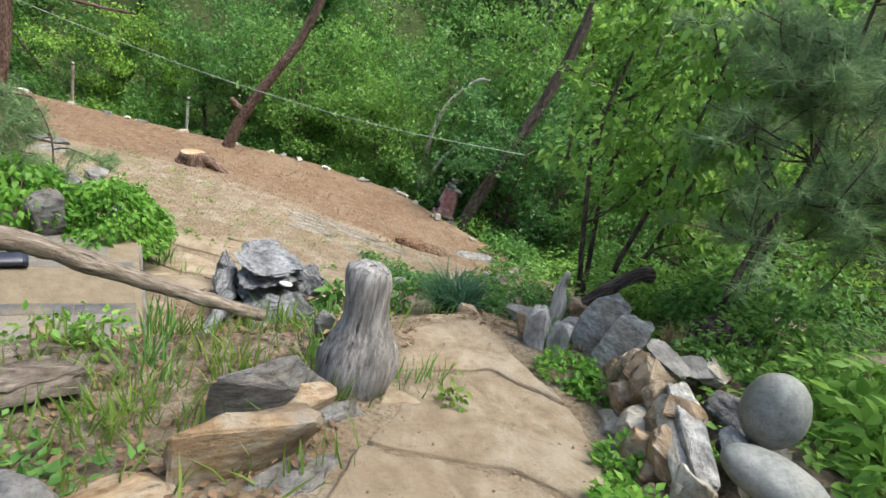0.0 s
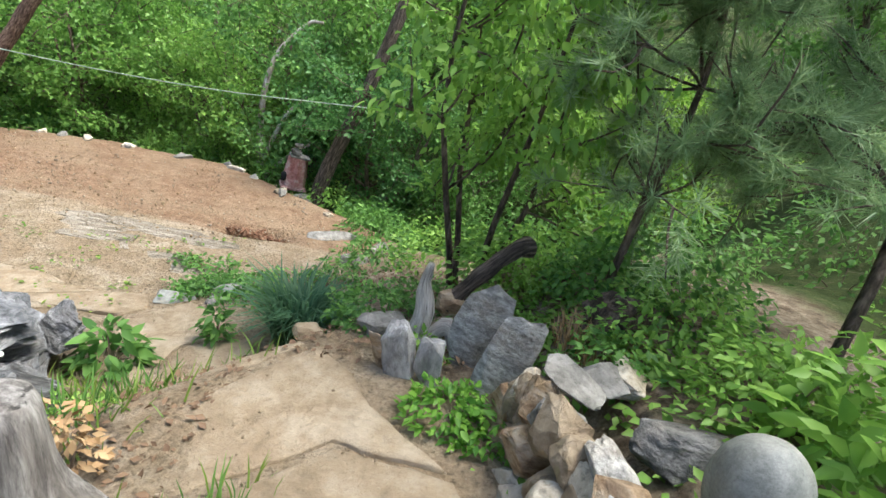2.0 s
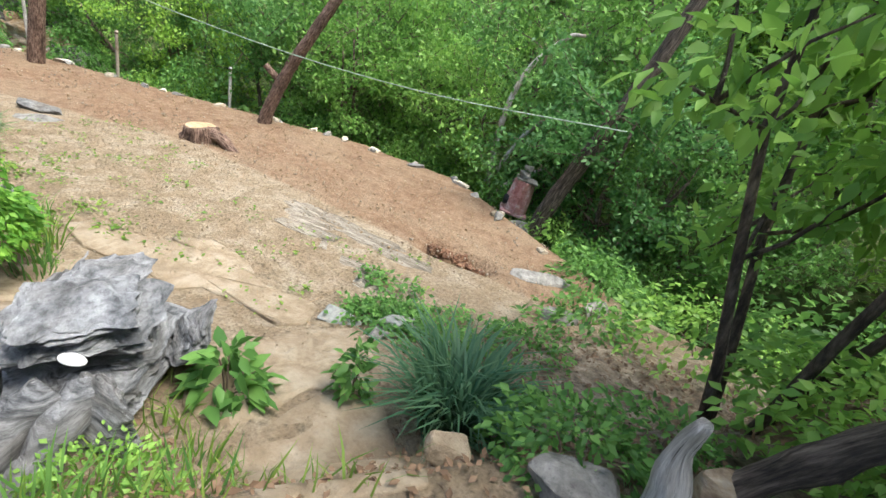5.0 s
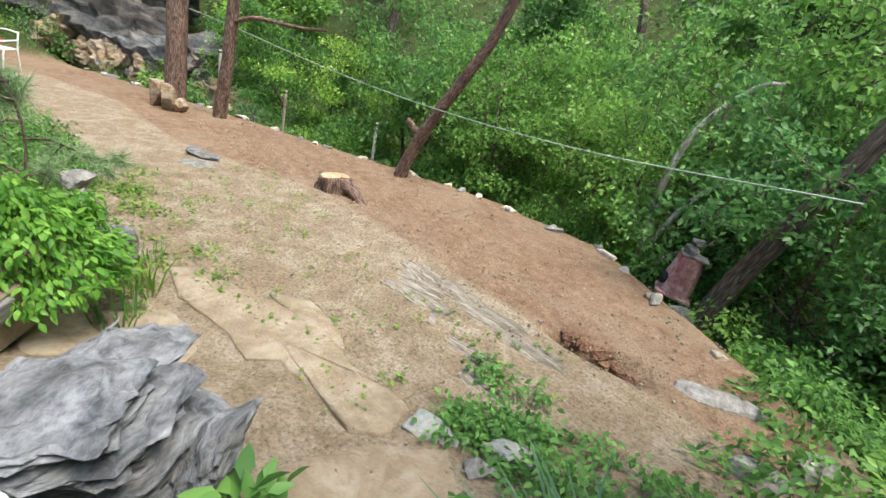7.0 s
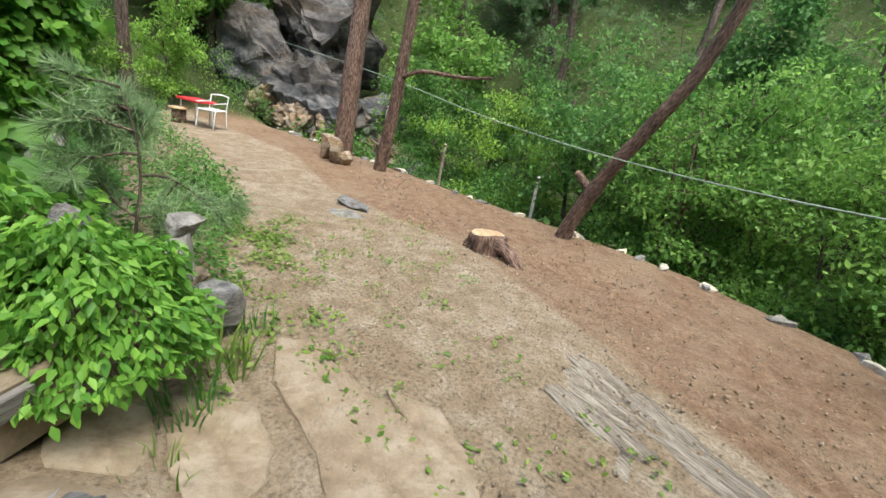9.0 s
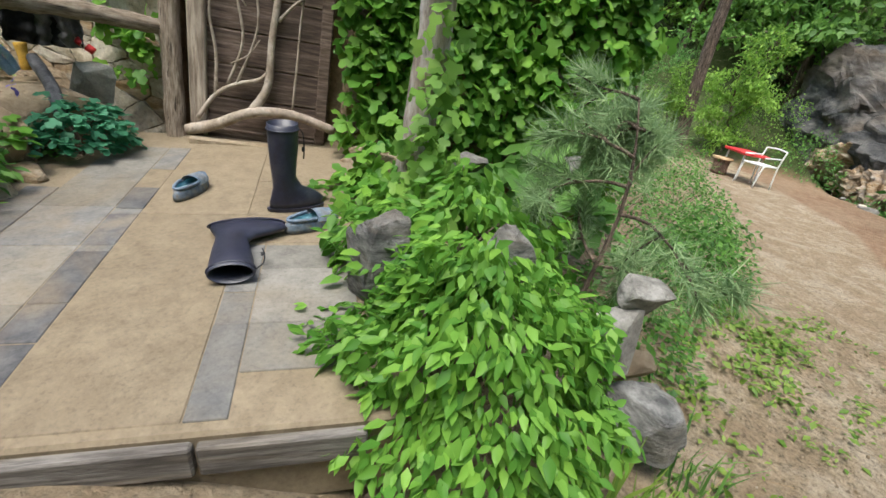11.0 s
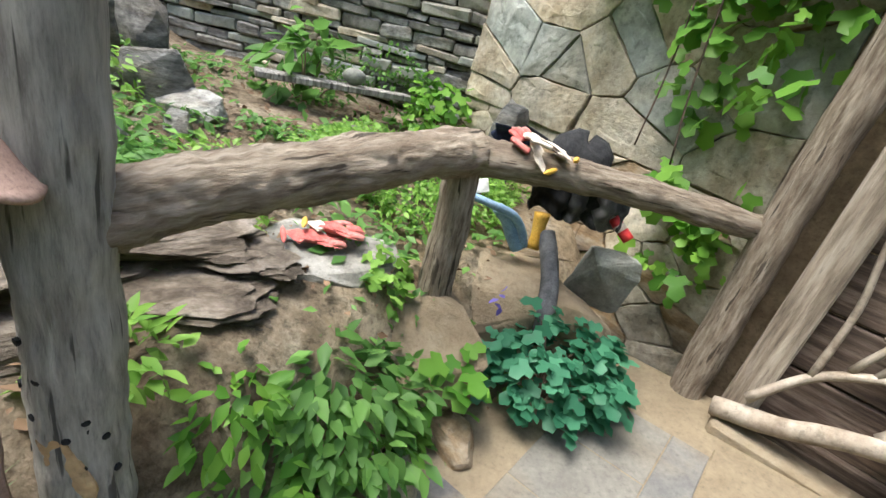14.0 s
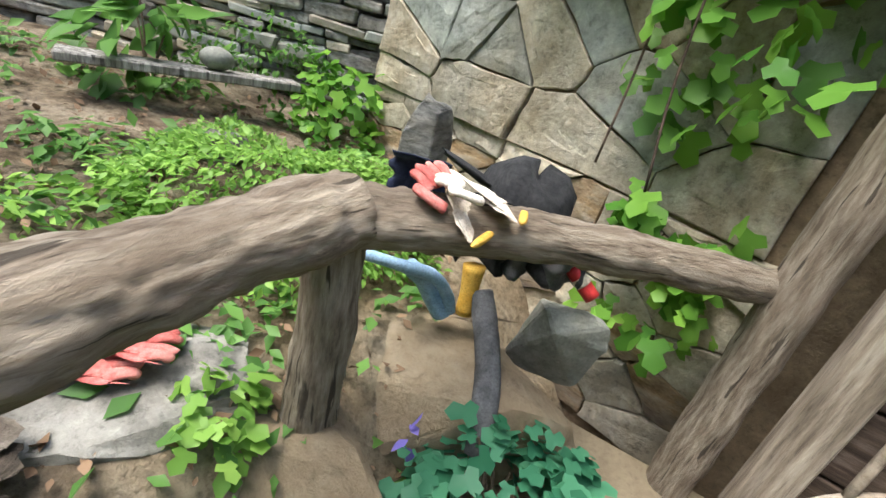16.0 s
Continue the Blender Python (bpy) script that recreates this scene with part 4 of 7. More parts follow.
# ---- rail of rough logs beside the porch ----
hp = thing("hole_post", "grey weathered post riddled with beetle holes", "post", pose(-0.34, 2.73, 0))
part("post_body", tube("post_body", [(0.01, 0.0, -0.05), (0, 0, 0.4), (-0.01, 0.01, 0.9), (0.0, 0.0, 1.8)], 0.066, 0.06, WOODGREY, 40, 0.12, 30), WOODGREY, hp)
rh = random.Random(5)
# black discs on the skin stand for the shade inside beetle holes
for i in range(34):
    a, z = rh.uniform(0.2, 2.9), rh.uniform(0.35, 1.3)
    r = 0.067 - 0.003 * z
    vs, fs = tube_data([(0, 0, -0.004), (0, 0, 0.0015)], [0.0065, 0.0065], 7)
    part("hole", mesh_of("hole", vs, fs, CLOTHBLACK), None, hp, loc=Matrix.Translation((r * math.cos(a), r * math.sin(a), z)) @ Vector((math.cos(a), math.sin(a), 0)).to_track_quat("Z", "Y").to_matrix().to_4x4())
part("bare_patch", rock_mesh("bare_patch", (0.075, 0.02, 0.22), 4, CUTWOOD, rough=0.2, sub=2), CUTWOOD, hp, "tan patch where the bark has gone", loc=pose(-0.02, 0.056, 0.28, 0, 3, 12))
thing("rail_log", "split brown log laid as a rail", "rail", pose(0, 0, 0), tube("rail_log", [(-0.35, 2.735, 0.815), (-0.42, 2.63, 0.82), (-0.55, 2.46, 0.83), (-0.74, 2.2, 0.84), (-0.935, 1.955, 0.842)], 0.058, 0.063, WOODLOG, 48, 0.24, 26, 2))
thing("rail_log", "thinner weathered log rail meeting the door post", "rail", pose(0, 0, 0), tube("rail_log", [(-0.925, 1.945, 0.825), (-1.2, 1.91, 0.832), (-1.55, 1.88, 0.82), (-1.96, 1.86, 0.79)], 0.056, 0.046, WOODLOG, 48, 0.2, 30, 7))
thing("rail_post", "short brown post under the log rail", "post", pose(0, 0, 0), tube("rail_post", [(-0.935, 1.96, 0.34), (-0.932, 1.95, 0.6), (-0.925, 1.94, 0.8)], 0.06, 0.056, WOODLOG, 40, 0.14, 16, 4))
thing("fallen_log", "long grey log sloping from the post to the bed", "log", pose(0, 0, 0), tube("fallen_log", [(-0.29, 2.755, 0.9), (-0.2, 2.84, 0.9), (-0.08, 3.0, 0.85), (0.1, 3.24, 0.69), (0.35, 3.45, 0.57), (0.72, 3.7, 0.45)], 0.058, 0.036, WOODLOG, 40, 0.28, 22, 9))


def draped(name, label, line, width, drop, seed, material, loc, fold=0.02, rz=0, category="cloth"):
    """Cloth hung over an edge: a folded sheet with thickness."""
    nu, nv = 14, 16
    vs = []
    for side in (0, 1):
        for j in range(nv):
            t = j / (nv - 1)
            for i in range(nu):
                s = i / (nu - 1) - 0.5
                w = width * (1 - 0.25 * t * line)
                wob = fold * math.sin(s * 13 + seed) * (0.3 + t) + fold * noise.noise(Vector((s * 4, t * 3, seed)))
                bulge = 0.06 * math.sin(min(1, t * 5) * math.pi / 2) if t < 0.2 else 0.06
                vs.append((s * w + 0.02 * noise.noise(Vector((t * 5, seed, s))), bulge + wob + side * 0.006, -drop * t + (0.0 if t else 0.01)))
    fs = []
    n = nu * nv
    for j in range(nv - 1):
        for i in range(nu - 1):
            a = j * nu + i
            fs.append((a, a + 1, a + nu + 1, a + nu))
            fs.append((n + a, n + a + nu, n + a + nu + 1, n + a + 1))
    rim = [j * nu for j in range(nv)] + [(nv - 1) * nu + i for i in range(1, nu)] + [j * nu + nu - 1 for j in range(nv - 2, -1, -1)] + [i for i in range(nu - 2, 0, -1)]
    for a, b in zip(rim, rim[1:] + rim[:1]):
        fs.append((a, b, b + n, a + n))
    return thing(name, label, category, pose(*loc, 0, 0, rz), mesh_of(name, vs, fs, material, True))


draped("hanging_cloth", "long rose-brown cloth hung from the sloping log", 0.2, 0.15, 0.6, 1, CLOTHBROWN, (-0.225, 2.8, 0.905), 0.02, 20)


def hat():
    """A soft felt hat slumped over the log's end, its rolled rim gaping on one side."""
    vs, fs, n = [], [], 36
    prof = [(0.012, 0.158), (0.034, 0.156), (0.05, 0.135), (0.064, 0.1), (0.078, 0.06), (0.092, 0.02), (0.105, -0.012), (0.111, -0.02), (0.108, -0.026), (0.098, -0.016), (0.08, 0.02), (0.05, 0.08)]
    for r, z in prof:
        for k in range(n):
            a = 2 * math.pi * k / n
            low = max(0.0, r - 0.05) * 1.6
            fold = 1 + 0.06 * math.sin(3 * a + 0.6) + 0.07 * math.sin(2 * a) - 0.1 * max(0, math.cos(a - 1.1)) ** 8
            vs.append((r * fold * math.cos(a) * 1.05, r * fold * math.sin(a) * 0.72, z + low * (0.4 * math.cos(a - math.pi) - 0.3 * math.cos(2 * a))))
    for i in range(len(prof) - 1):
        for k in range(n):
            a, b = i * n + k, i * n + (k + 1) % n
            fs.append((a, a + n, b + n, b))
    fs.append(tuple(range(n)))
    return mesh_of("hat", vs, fs, CLOTHBROWN, True)


thing("brown_hat", "soft rose-brown felt hat slumped over the log end", "hat", pose(-0.305, 2.835, 0.87, 12, 16, 4) @ Matrix.Diagonal((0.82, 0.86, 0.9, 1)), hat())

# ---- footwear on the porch ----
def boot(m, label):
    """A tall rubber boot: shaft, foot, sole, hem with cord."""
    ob = thing("rubber_boot", label, "boot", m, group="pair of rubber boots")
    rings = [(0.04, 0, 0.012, 0.048, 0.13), (0.045, 0, 0.05, 0.05, 0.135), (0.03, 0, 0.085, 0.049, 0.11), (0.0, 0, 0.12, 0.047, 0.07), (-0.015, 0, 0.17, 0.048, 0.056), (-0.015, 0, 0.24, 0.055, 0.062), (-0.013, 0, 0.32, 0.062, 0.068), (-0.012, 0, 0.38, 0.064, 0.07), (-0.012, 0, 0.43, 0.066, 0.071)]
    n, vs, fs = 20, [], []
    for i, (cx, cy, z, ry, rx) in enumerate(rings):
        for k in range(n):
            a = 2 * math.pi * k / n
            w = 1 + 0.03 * noise.noise(Vector((k * 0.7, i * 1.3, 3)))
            vs.append((cx + rx * w * math.cos(a), cy + ry * w * math.sin(a), z))
    for (cx, cy, z, ry, rx) in ((-0.012, 0, 0.43, 0.061, 0.066), (-0.012, 0, 0.3, 0.056, 0.062), (-0.012, 0, 0.2, 0.045, 0.052)):
        for k in range(n):
            a = 2 * math.pi * k / n
            vs.append((cx + rx * math.cos(a), cy + ry * math.sin(a), z))
    for i in range(len(rings) + 2):
        for k in range(n):
            a, b = i * n + k, i * n + (k + 1) % n
            fs.append((a, b, b + n, a + n))
    fs.append(tuple(range(n - 1, -1, -1)))
    fs.append(tuple(range((len(rings) + 2) * n, (len(rings) + 3) * n)))
    part("shaft", mesh_of("shaft", vs, fs, RUBBER, True), RUBBER, ob)
    sv = []
    for z, g in ((0, 1.0), (0.018, 1.04)):
        for k in range(n):
            a = 2 * math.pi * k / n
            sv.append((0.04 + 0.138 * g * math.cos(a), (0.05 + 0.006 * math.cos(a)) * g * math.sin(a), z))
    sf = [(k, (k + 1) % n, (k + 1) % n + n, k + n) for k in range(n)] + [tuple(range(n - 1, -1, -1)), tuple(range(n, 2 * n))]
    part("sole", mesh_of("sole", sv, sf, RUBBER), RUBBER, ob)
    hem = [( -0.012 + 0.073 * math.cos(a), 0.068 * math.sin(a), 0.405) for a in np.linspace(0, 2 * math.pi, 21)]
    vs, fs = tube_data(hem, [0.004] * 21, 5)
    part("drawstring_hem", mesh_of("drawstring_hem", vs, fs, RUBBER, True), RUBBER, ob)
    line = [(0.06, 0, 0.405), (0.085, 0.01, 0.37), (0.09, 0.012, 0.3), (0.085, 0.008, 0.25)]
    cord = part("cord", tube("cord", line, 0.003, 0.003, CLOTHBLACK, 5), CLOTHBLACK, ob)
    part("toggle", box_mesh("toggle", 0.014, 0.012, 0.024, CLOTHBLACK, 0.003), None, cord, loc=pose(0.085, 0.01, 0.285))
    return ob


boot(Matrix.Translation((-1.78, 3.35, porch_z(-1.78) + 0.01)) @ pose(0, 0, 0, 0, 5.7, 0) @ pose(0, 0, 0, 0, 0, 158), "navy rubber boot standing upright on the porch")
boot(Matrix.Translation((-1.45, 3.42, porch_z(-1.45) + 0.052)) @ pose(0, 0, 0, 0, 4.5, 0) @ Matrix(((-0.83, 0, 0.557, 0), (0.557, 0, 0.83, 0), (0, 1, 0, 0), (0, 0, 0, 1))) @ Matrix.Diagonal((1.15, 0.62, 1, 1)), "navy rubber boot fallen on its side")


def clog(m, label):
    ob = thing("garden_clog", label, "clog", m, group="pair of garden clogs")
    n, vs, fs = 18, [], []
    prof = [(0.0, 1.0), (0.02, 1.04), (0.04, 1.0), (0.055, 0.93)]
    for z, g in prof:
        for k in range(n):
            a = 2 * math.pi * k / n
            x = 0.135 * g * math.cos(a)
            vs.append((x, (0.048 + 0.008 * math.cos(a)) * g * math.sin(a), z + (0.02 * max(0, math.cos(a)) if z > 0.03 else 0)))
    for z, g in ((0.05, 0.84), (0.025, 0.8)):
        for k in range(n):
            a = 2 * math.pi * k / n
            vs.append((0.135 * g * math.cos(a), (0.048 + 0.008 * math.cos(a)) * g * math.sin(a), z))
    for i in range(5):
        for k in range(n):
            a, b = i * n + k, i * n + (k + 1) % n
            fs.append((a, b, b + n, a + n))
    fs.append(tuple(range(n - 1, -1, -1)))
    part("sole", mesh_of("sole", vs, fs, CLOGBLUE, True), CLOGBLUE, ob)
    part("lining", mesh_of("lining", vs[4 * n:6 * n], [(k, (k + 1) % n, (k + 1) % n + n, k + n) for k in range(n)] + [tuple(range(n, 2 * n))], CLOGLIN, True), CLOGLIN, ob, "pale blue foam lining", loc=pose(0, 0, 0.003))
    vs, fs = [], []
    for i in range(9):
        t = i / 8
        x = 0.005 + 0.125 * t
        for k in range(9):
            a = math.pi * k / 8
            w = 0.053 * math.sqrt(max(0.02, 1 - (max(0, t - 0.35) / 0.68) ** 2))
            vs.append((x, w * math.cos(a), 0.045 + 0.045 * math.sin(a) * (1 - 0.55 * t ** 2)))
    for i in range(8):
        for k in range(8):
            a = i * 9 + k
            fs.append((a, a + 1, a + 10, a + 9))
    part("upper", mesh_of("upper", vs, fs, CLOGBLUE, True), CLOGBLUE, ob)
    rim = [(0.12 * math.cos(a), (0.045 + 0.006 * math.cos(a)) * math.sin(a), 0.062 + 0.018 * max(0, math.cos(a))) for a in np.linspace(0.5 * math.pi, 1.5 * math.pi, 12)]
    part("heel_rim", tube("heel_rim", rim, 0.008, 0.008, CLOGBLUE, 6, k=2), CLOGBLUE, ob)
    return ob


clog(Matrix.Translation((-1.54, 2.895, porch_z(-1.54) + 0.01)) @ pose(0, 0, 0, 0, 5, 0) @ pose(0, 0, 0, 0, 0, 211), "muddy blue garden clog lying on the porch")
clog(Matrix.Translation((-1.73, 3.585, porch_z(-1.73) + 0.01)) @ pose(0, 0, 0, 0, 5, 0) @ pose(0, 0, 0, 0, 0, 170), "muddy blue garden clog tucked by the bush")
thing("wrapper", "crumpled blue plastic wrapper by the step", "litter", pose(-1.06, 4.48, -0.07, 20, 0, 40), rock_mesh("wrapper", (0.1, 0.06, 0.04), 3, BLUEPLASTIC, cuts=10, rough=0.4))

# ---- stones round the porch and the garden behind the rail ----
curb = "edging stones of the porch bed"
for i, (x, y, sx, sy, sz, rz, m) in enumerate(((-0.25, 3.05, 0.7, 0.2, 0.24, 128, SANDSTONE), (-0.5, 2.82, 0.34, 0.2, 0.17, 140, WALLSTONE), (-0.73, 2.62, 0.24, 0.17, 0.17, 120, SANDSTONE), (-0.92, 2.44, 0.22, 0.16, 0.18, 150, WALLSTONE), (-1.08, 2.26, 0.24, 0.18, 0.2, 130, BROWNSTONE), (-1.3, 2.06, 0.26, 0.16, 0.18, 140, SANDSTONE), (-1.55, 1.93, 0.22, 0.16, 0.16, 160, BROWNSTONE), (0.02, 3.42, 0.5, 0.16, 0.2, 125, SANDSTONE))):
    rock("edging_stone", "pale rough edging stone beside the porch", (x, y, -0.08), (sx, sy, sz + 0.02), rz, 20 + i, m, group=curb, rough=0.2)
BROWNSLATE = surface("earth-stained brown slate", [(0.3, (0.07, 0.055, 0.042)), (0.5, (0.19, 0.155, 0.122)), (0.7, (0.36, 0.31, 0.26))], 9, 0.9, fine=26, bump_size=0.04, stretch=(0.7, 0.7, 6), vary=0.25, stain=(0.12, 0.09, 0.065))
for i, (x, y, up, sx, sy, sz, rz) in enumerate(((-0.2, 2.5, -0.1, 0.6, 0.2, 0.1, 48), (-0.12, 2.62, -0.16, 0.6, 0.2, 0.1, 44), (-0.05, 2.72, -0.22, 0.6, 0.2, 0.1, 46), (0.0, 2.48, 0.0, 0.7, 0.3, 0.07, 40), (-0.3, 2.3, -0.04, 0.46, 0.3, 0.1, 20), (-0.26, 2.24, 0.05, 0.4, 0.26, 0.08, 35), (-0.36, 2.16, 0.0, 0.36, 0.22, 0.09, 10), (0.02, 2.62, -0.05, 0.5, 0.3, 0.12, 40), (0.08, 2.52, 0.04, 0.5, 0.3, 0.09, 55), (0.2, 2.42, -0.02, 0.5, 0.32, 0.12, 30), (0.3, 2.7, -0.05, 0.5, 0.26, 0.14, 50), (0.36, 2.6, 0.05, 0.5, 0.3, 0.08, 60), (0.1, 2.85, -0.06, 0.4, 0.22, 0.12, 50))):
    rock("slate_slab", "flat layered grey slate in the bed's edge", (x, y, gz(x, y) + up), (sx, sy, sz), rz, 40 + i, BROWNSLATE, group="stacked slate of the bed", layers=0.34, cuts=8, rough=0.25, sub=4)
rock("flat_stone", "flat pale stone with gloves on it", (-0.52, 1.95, 0.35), (0.62, 0.44, 0.12), 20, 61, CONCRETE, cuts=9)
rock("sand_ledge", "sandy tan ledge of rock below the rail", (-1.24, 1.74, 0.0), (1.0, 0.5, 0.44), 165, 62, SANDSTONE, rough=0.15)
rock("sand_ledge", "sandy tan ledge of rock beside the post", (-0.86, 2.04, 0.02), (0.66, 0.46, 0.4), 140, 63, SANDSTONE, rough=0.15)
rock("shell_stone", "round grey stone with shell-like rings", (-1.61, 1.66, 0.25), (0.3, 0.17, 0.31), 150, 64, PEBBLE, layers=0.05, rough=0.08, cuts=1, sub=4)
rock("grey_boulder", "smooth grey boulder leaning on the house wall", (-1.18, 1.1, 0.45), (0.24, 0.18, 0.5), 30, 65, SLATE)
for i, (x, y, z, a, b, c) in enumerate(((-0.5, 0.95, 0.5, 0.2, 0.14, 0.14), (0.35, 1.15, 0.5, 0.3, 0.22, 0.32), (0.62, 1.05, 0.5, 0.34, 0.24, 0.3), (0.15, 1.4, 0.45, 0.14, 0.12, 0.2), (0.9, 0.9, 0.55, 0.4, 0.3, 0.5), (1.25, 1.1, 0.55, 0.4, 0.3, 0.34), (0.75, 0.6, 0.55, 0.36, 0.3, 0.6))):
    rock("garden_rock", "pale grey broken rock in the garden", (x, y, z - 0.03), (a, b, c), i * 50, 70 + i, SLATE, group="rocks of the garden")
thing("old_plank", "grey plank lying along the back of the garden", "plank", pose(-0.29, 0.6, 0.69, 0, 0, 26), box_mesh("old_plank", 0.85, 0.12, 0.035, WOODGREY, 0.006, 0.01))
thing("river_pebble", "oval tan river pebble on the plank", "stone", pose(-0.37, 0.56, 0.725, 0, 0, 20), rock_mesh("river_pebble", (0.13, 0.1, 0.09), 5, PEBBLE, cuts=0, rough=0.05))

# ---- things left on and behind the rail ----
def glove(m, label, palm, cuff, tips, back):
    """A limp knit work glove: rumpled palm, five soft fingers, a ribbed wrist and a coloured cuff."""
    ob = thing("work_glove", label, "glove", m, group="work gloves")
    part("palm", rock_mesh("palm", (0.12, 0.092, 0.034), 7, palm, cuts=2, rough=0.35), palm, ob)
    for k in range(4):
        y = -0.033 + 0.022 * k
        curl = (0.012, 0.004, 0.016, 0.008)[k]
        part("finger", tube("finger", [(0.02, y, 0.01), (0.05, y * 1.1, 0.01 + curl * 0.6), (0.072 - 0.008 * abs(k - 1.5), y * 1.2 + 0.004 * (-1) ** k, 0.004)], 0.0125, 0.0095, tips, 10, 0.3, 4, k), tips, ob)
    part("thumb", tube("thumb", [(-0.02, 0.035, 0.014), (0.012, 0.055, 0.018), (0.035, 0.058, 0.01)], 0.014, 0.01, tips, 10, 0.3), tips, ob)
    part("wrist", rock_mesh("wrist", (0.085, 0.078, 0.026), 8, back, cuts=1, rough=0.25), back, ob, loc=pose(-0.06, 0, 0.001))
    part("cuff", rock_mesh("cuff", (0.016, 0.082, 0.03), 9, cuff, cuts=0, rough=0.2), cuff, ob, loc=pose(-0.1, 0, 0.0))
    return ob


CLOTHPINK = surface("dusty pink red coating", [(0.3, (0.34, 0.07, 0.065)), (0.55, (0.5, 0.13, 0.115)), (0.78, (0.58, 0.26, 0.23))], 22, 0.85, fine=120, bump_size=0.004, vary=0, stain=(0.46, 0.2, 0.17), speck=0.5)
glove(pose(-1.1, 1.925, 0.886, -6, -30, -38) @ Matrix.Diagonal((1, 1, 0.6, 1)), "white knit glove with yellow cuff drooping over the rail", CLOTHWHITE, CLOTHYELLOW, CLOTHPINK, CLOTHWHITE)
glove(pose(-1.145, 1.925, 0.898, 4, -10, -22) @ Matrix.Diagonal((1, 1, 0.6, 1)), "white and red knit glove lying on the rail", CLOTHWHITE, CLOTHYELLOW, CLOTHWHITE, CLOTHWHITE)
glove(pose(-0.55, 1.985, 0.475, 4, 0, 200) @ Matrix.Diagonal((1.1, 1.1, 0.7, 1)), "dusty red work glove on the flat stone", CLOTHPINK, CLOTHPINK, CLOTHPINK, CLOTHPINK)
glove(pose(-0.6, 1.95, 0.495, -6, 4, 190) @ Matrix.Diagonal((1.1, 1.1, 0.7, 1)), "red and white work glove on the flat stone", CLOTHPINK, CLOTHYELLOW, CLOTHPINK, CLOTHWHITE)


def cap():
    ob = thing("black_hat", "black cloth cap with steel buckle on the rail", "hat", pose(-1.3, 1.8, 0.855, -12, 8, 160))
    n, vs, fs = 18, [], []
    prof = [(0.012, 0.075), (0.05, 0.07), (0.08, 0.045), (0.088, 0.0)]
    for r, z in prof:
        for k in range(n):
            a = 2 * math.pi * k / n
            vs.append((r * (1.15 + 0.2 * math.sin(3 * a)) * math.cos(a), r * math.sin(a), z * (1 + 0.35 * math.sin(2 * a + 0.6))))
    for i in range(len(prof) - 1):
        for k in range(n):
            a, b = i * n + k, i * n + (k + 1) % n
            fs.append((a, a + n, b + n, b))
    fs.append(tuple(range(n)))
    part("crown", mesh_of("crown", vs, fs, CLOTHBLACK, True), CLOTHBLACK, ob)
    part("brim", rock_mesh("brim", (0.2, 0.13, 0.02), 3, CLOTHBLACK, cuts=0, rough=0.3), CLOTHBLACK, ob, loc=pose(-0.11, 0.03, 0.0, 0, 12, 20))
    vs, fs = tube_data([(0.022, -0.016, 0), (0.022, 0.016, 0), (-0.02, 0.016, 0), (-0.02, -0.016, 0), (0.022, -0.016, 0)], [0.0025] * 5, 5)
    part("buckle", mesh_of("buckle", vs, fs, STEEL), STEEL, ob, "small steel buckle", loc=pose(0.05, 0.07, 0.06, -60))
    part("stud", rock_mesh("stud", (0.026, 0.026, 0.014), 2, STEEL, cuts=0, rough=0.0, sub=2), STEEL, ob, "domed steel stud", loc=pose(0.03, 0.078, 0.045, -60))


cap()
draped("navy_cloth", "navy knit cloth thrown over the rail", 0.2, 0.13, 0.12, 4, NAVY, (-1.07, 1.8, 0.9), 0.01, 170)
draped("black_jacket", "black jacket with deep folds hung under the rail", 0.35, 0.32, 0.2, 6, CLOTHBLACK, (-1.38, 1.68, 0.8), 0.05, 172)
draped("black_jacket", "black waterproof cloth bundled under the rail", 0.2, 0.24, 0.17, 9, CLOTHGREY, (-1.46, 1.72, 0.77), 0.05, 165)
thing("grey_sock", "dark grey sock hanging over the ledge", "sock", pose(0, 0, 0), tube("grey_sock", [(-1.335, 1.65, 0.53), (-1.345, 1.69, 0.5), (-1.35, 1.78, 0.45), (-1.35, 1.88, 0.36), (-1.35, 1.95, 0.26)], 0.032, 0.036, CLOTHGREY, 12, 0.35, 6, 3))
thing("yellow_tip", "mustard cloth tip of a hanging glove", "glove", pose(0, 0, 0), tube("yellow_tip", [(-1.3, 1.63, 0.6), (-1.305, 1.645, 0.53), (-1.305, 1.66, 0.46)], 0.03, 0.022, CLOTHYELLOW, 10, 0.25, 4))
sandal = thing("blue_strap", "pale blue rubber sandal hung under the rail", "sandal", pose(0, 0, 0))
part("strap", tube("strap", [(-0.99, 1.73, 0.64), (-1.08, 1.72, 0.62), (-1.18, 1.69, 0.585), (-1.24, 1.665, 0.52), (-1.262, 1.65, 0.46)], 0.014, 0.018, CLOTHBLUE, 10, 0.2, 6), CLOTHBLUE, sandal)
part("sole", tube("sole", [(-1.12, 1.69, 0.6), (-1.17, 1.66, 0.55), (-1.21, 1.645, 0.49), (-1.25, 1.64, 0.445)], 0.022, 0.03, CLOTHBLUE, 10, 0.2, 6), CLOTHBLUE, sandal)
part("buckle", box_mesh("buckle", 0.06, 0.01, 0.05, WHITEPAINT, 0.003), None, sandal, "pale plastic buckle", loc=pose(-1.04, 1.7, 0.645, 20, 20, 0))
can = thing("spray_can", "red spray can lying by the wall", "can", pose(-1.6, 1.67, 0.62, 50, 30, 30) @ Matrix.Diagonal((0.85, 0.85, 0.85, 1)))
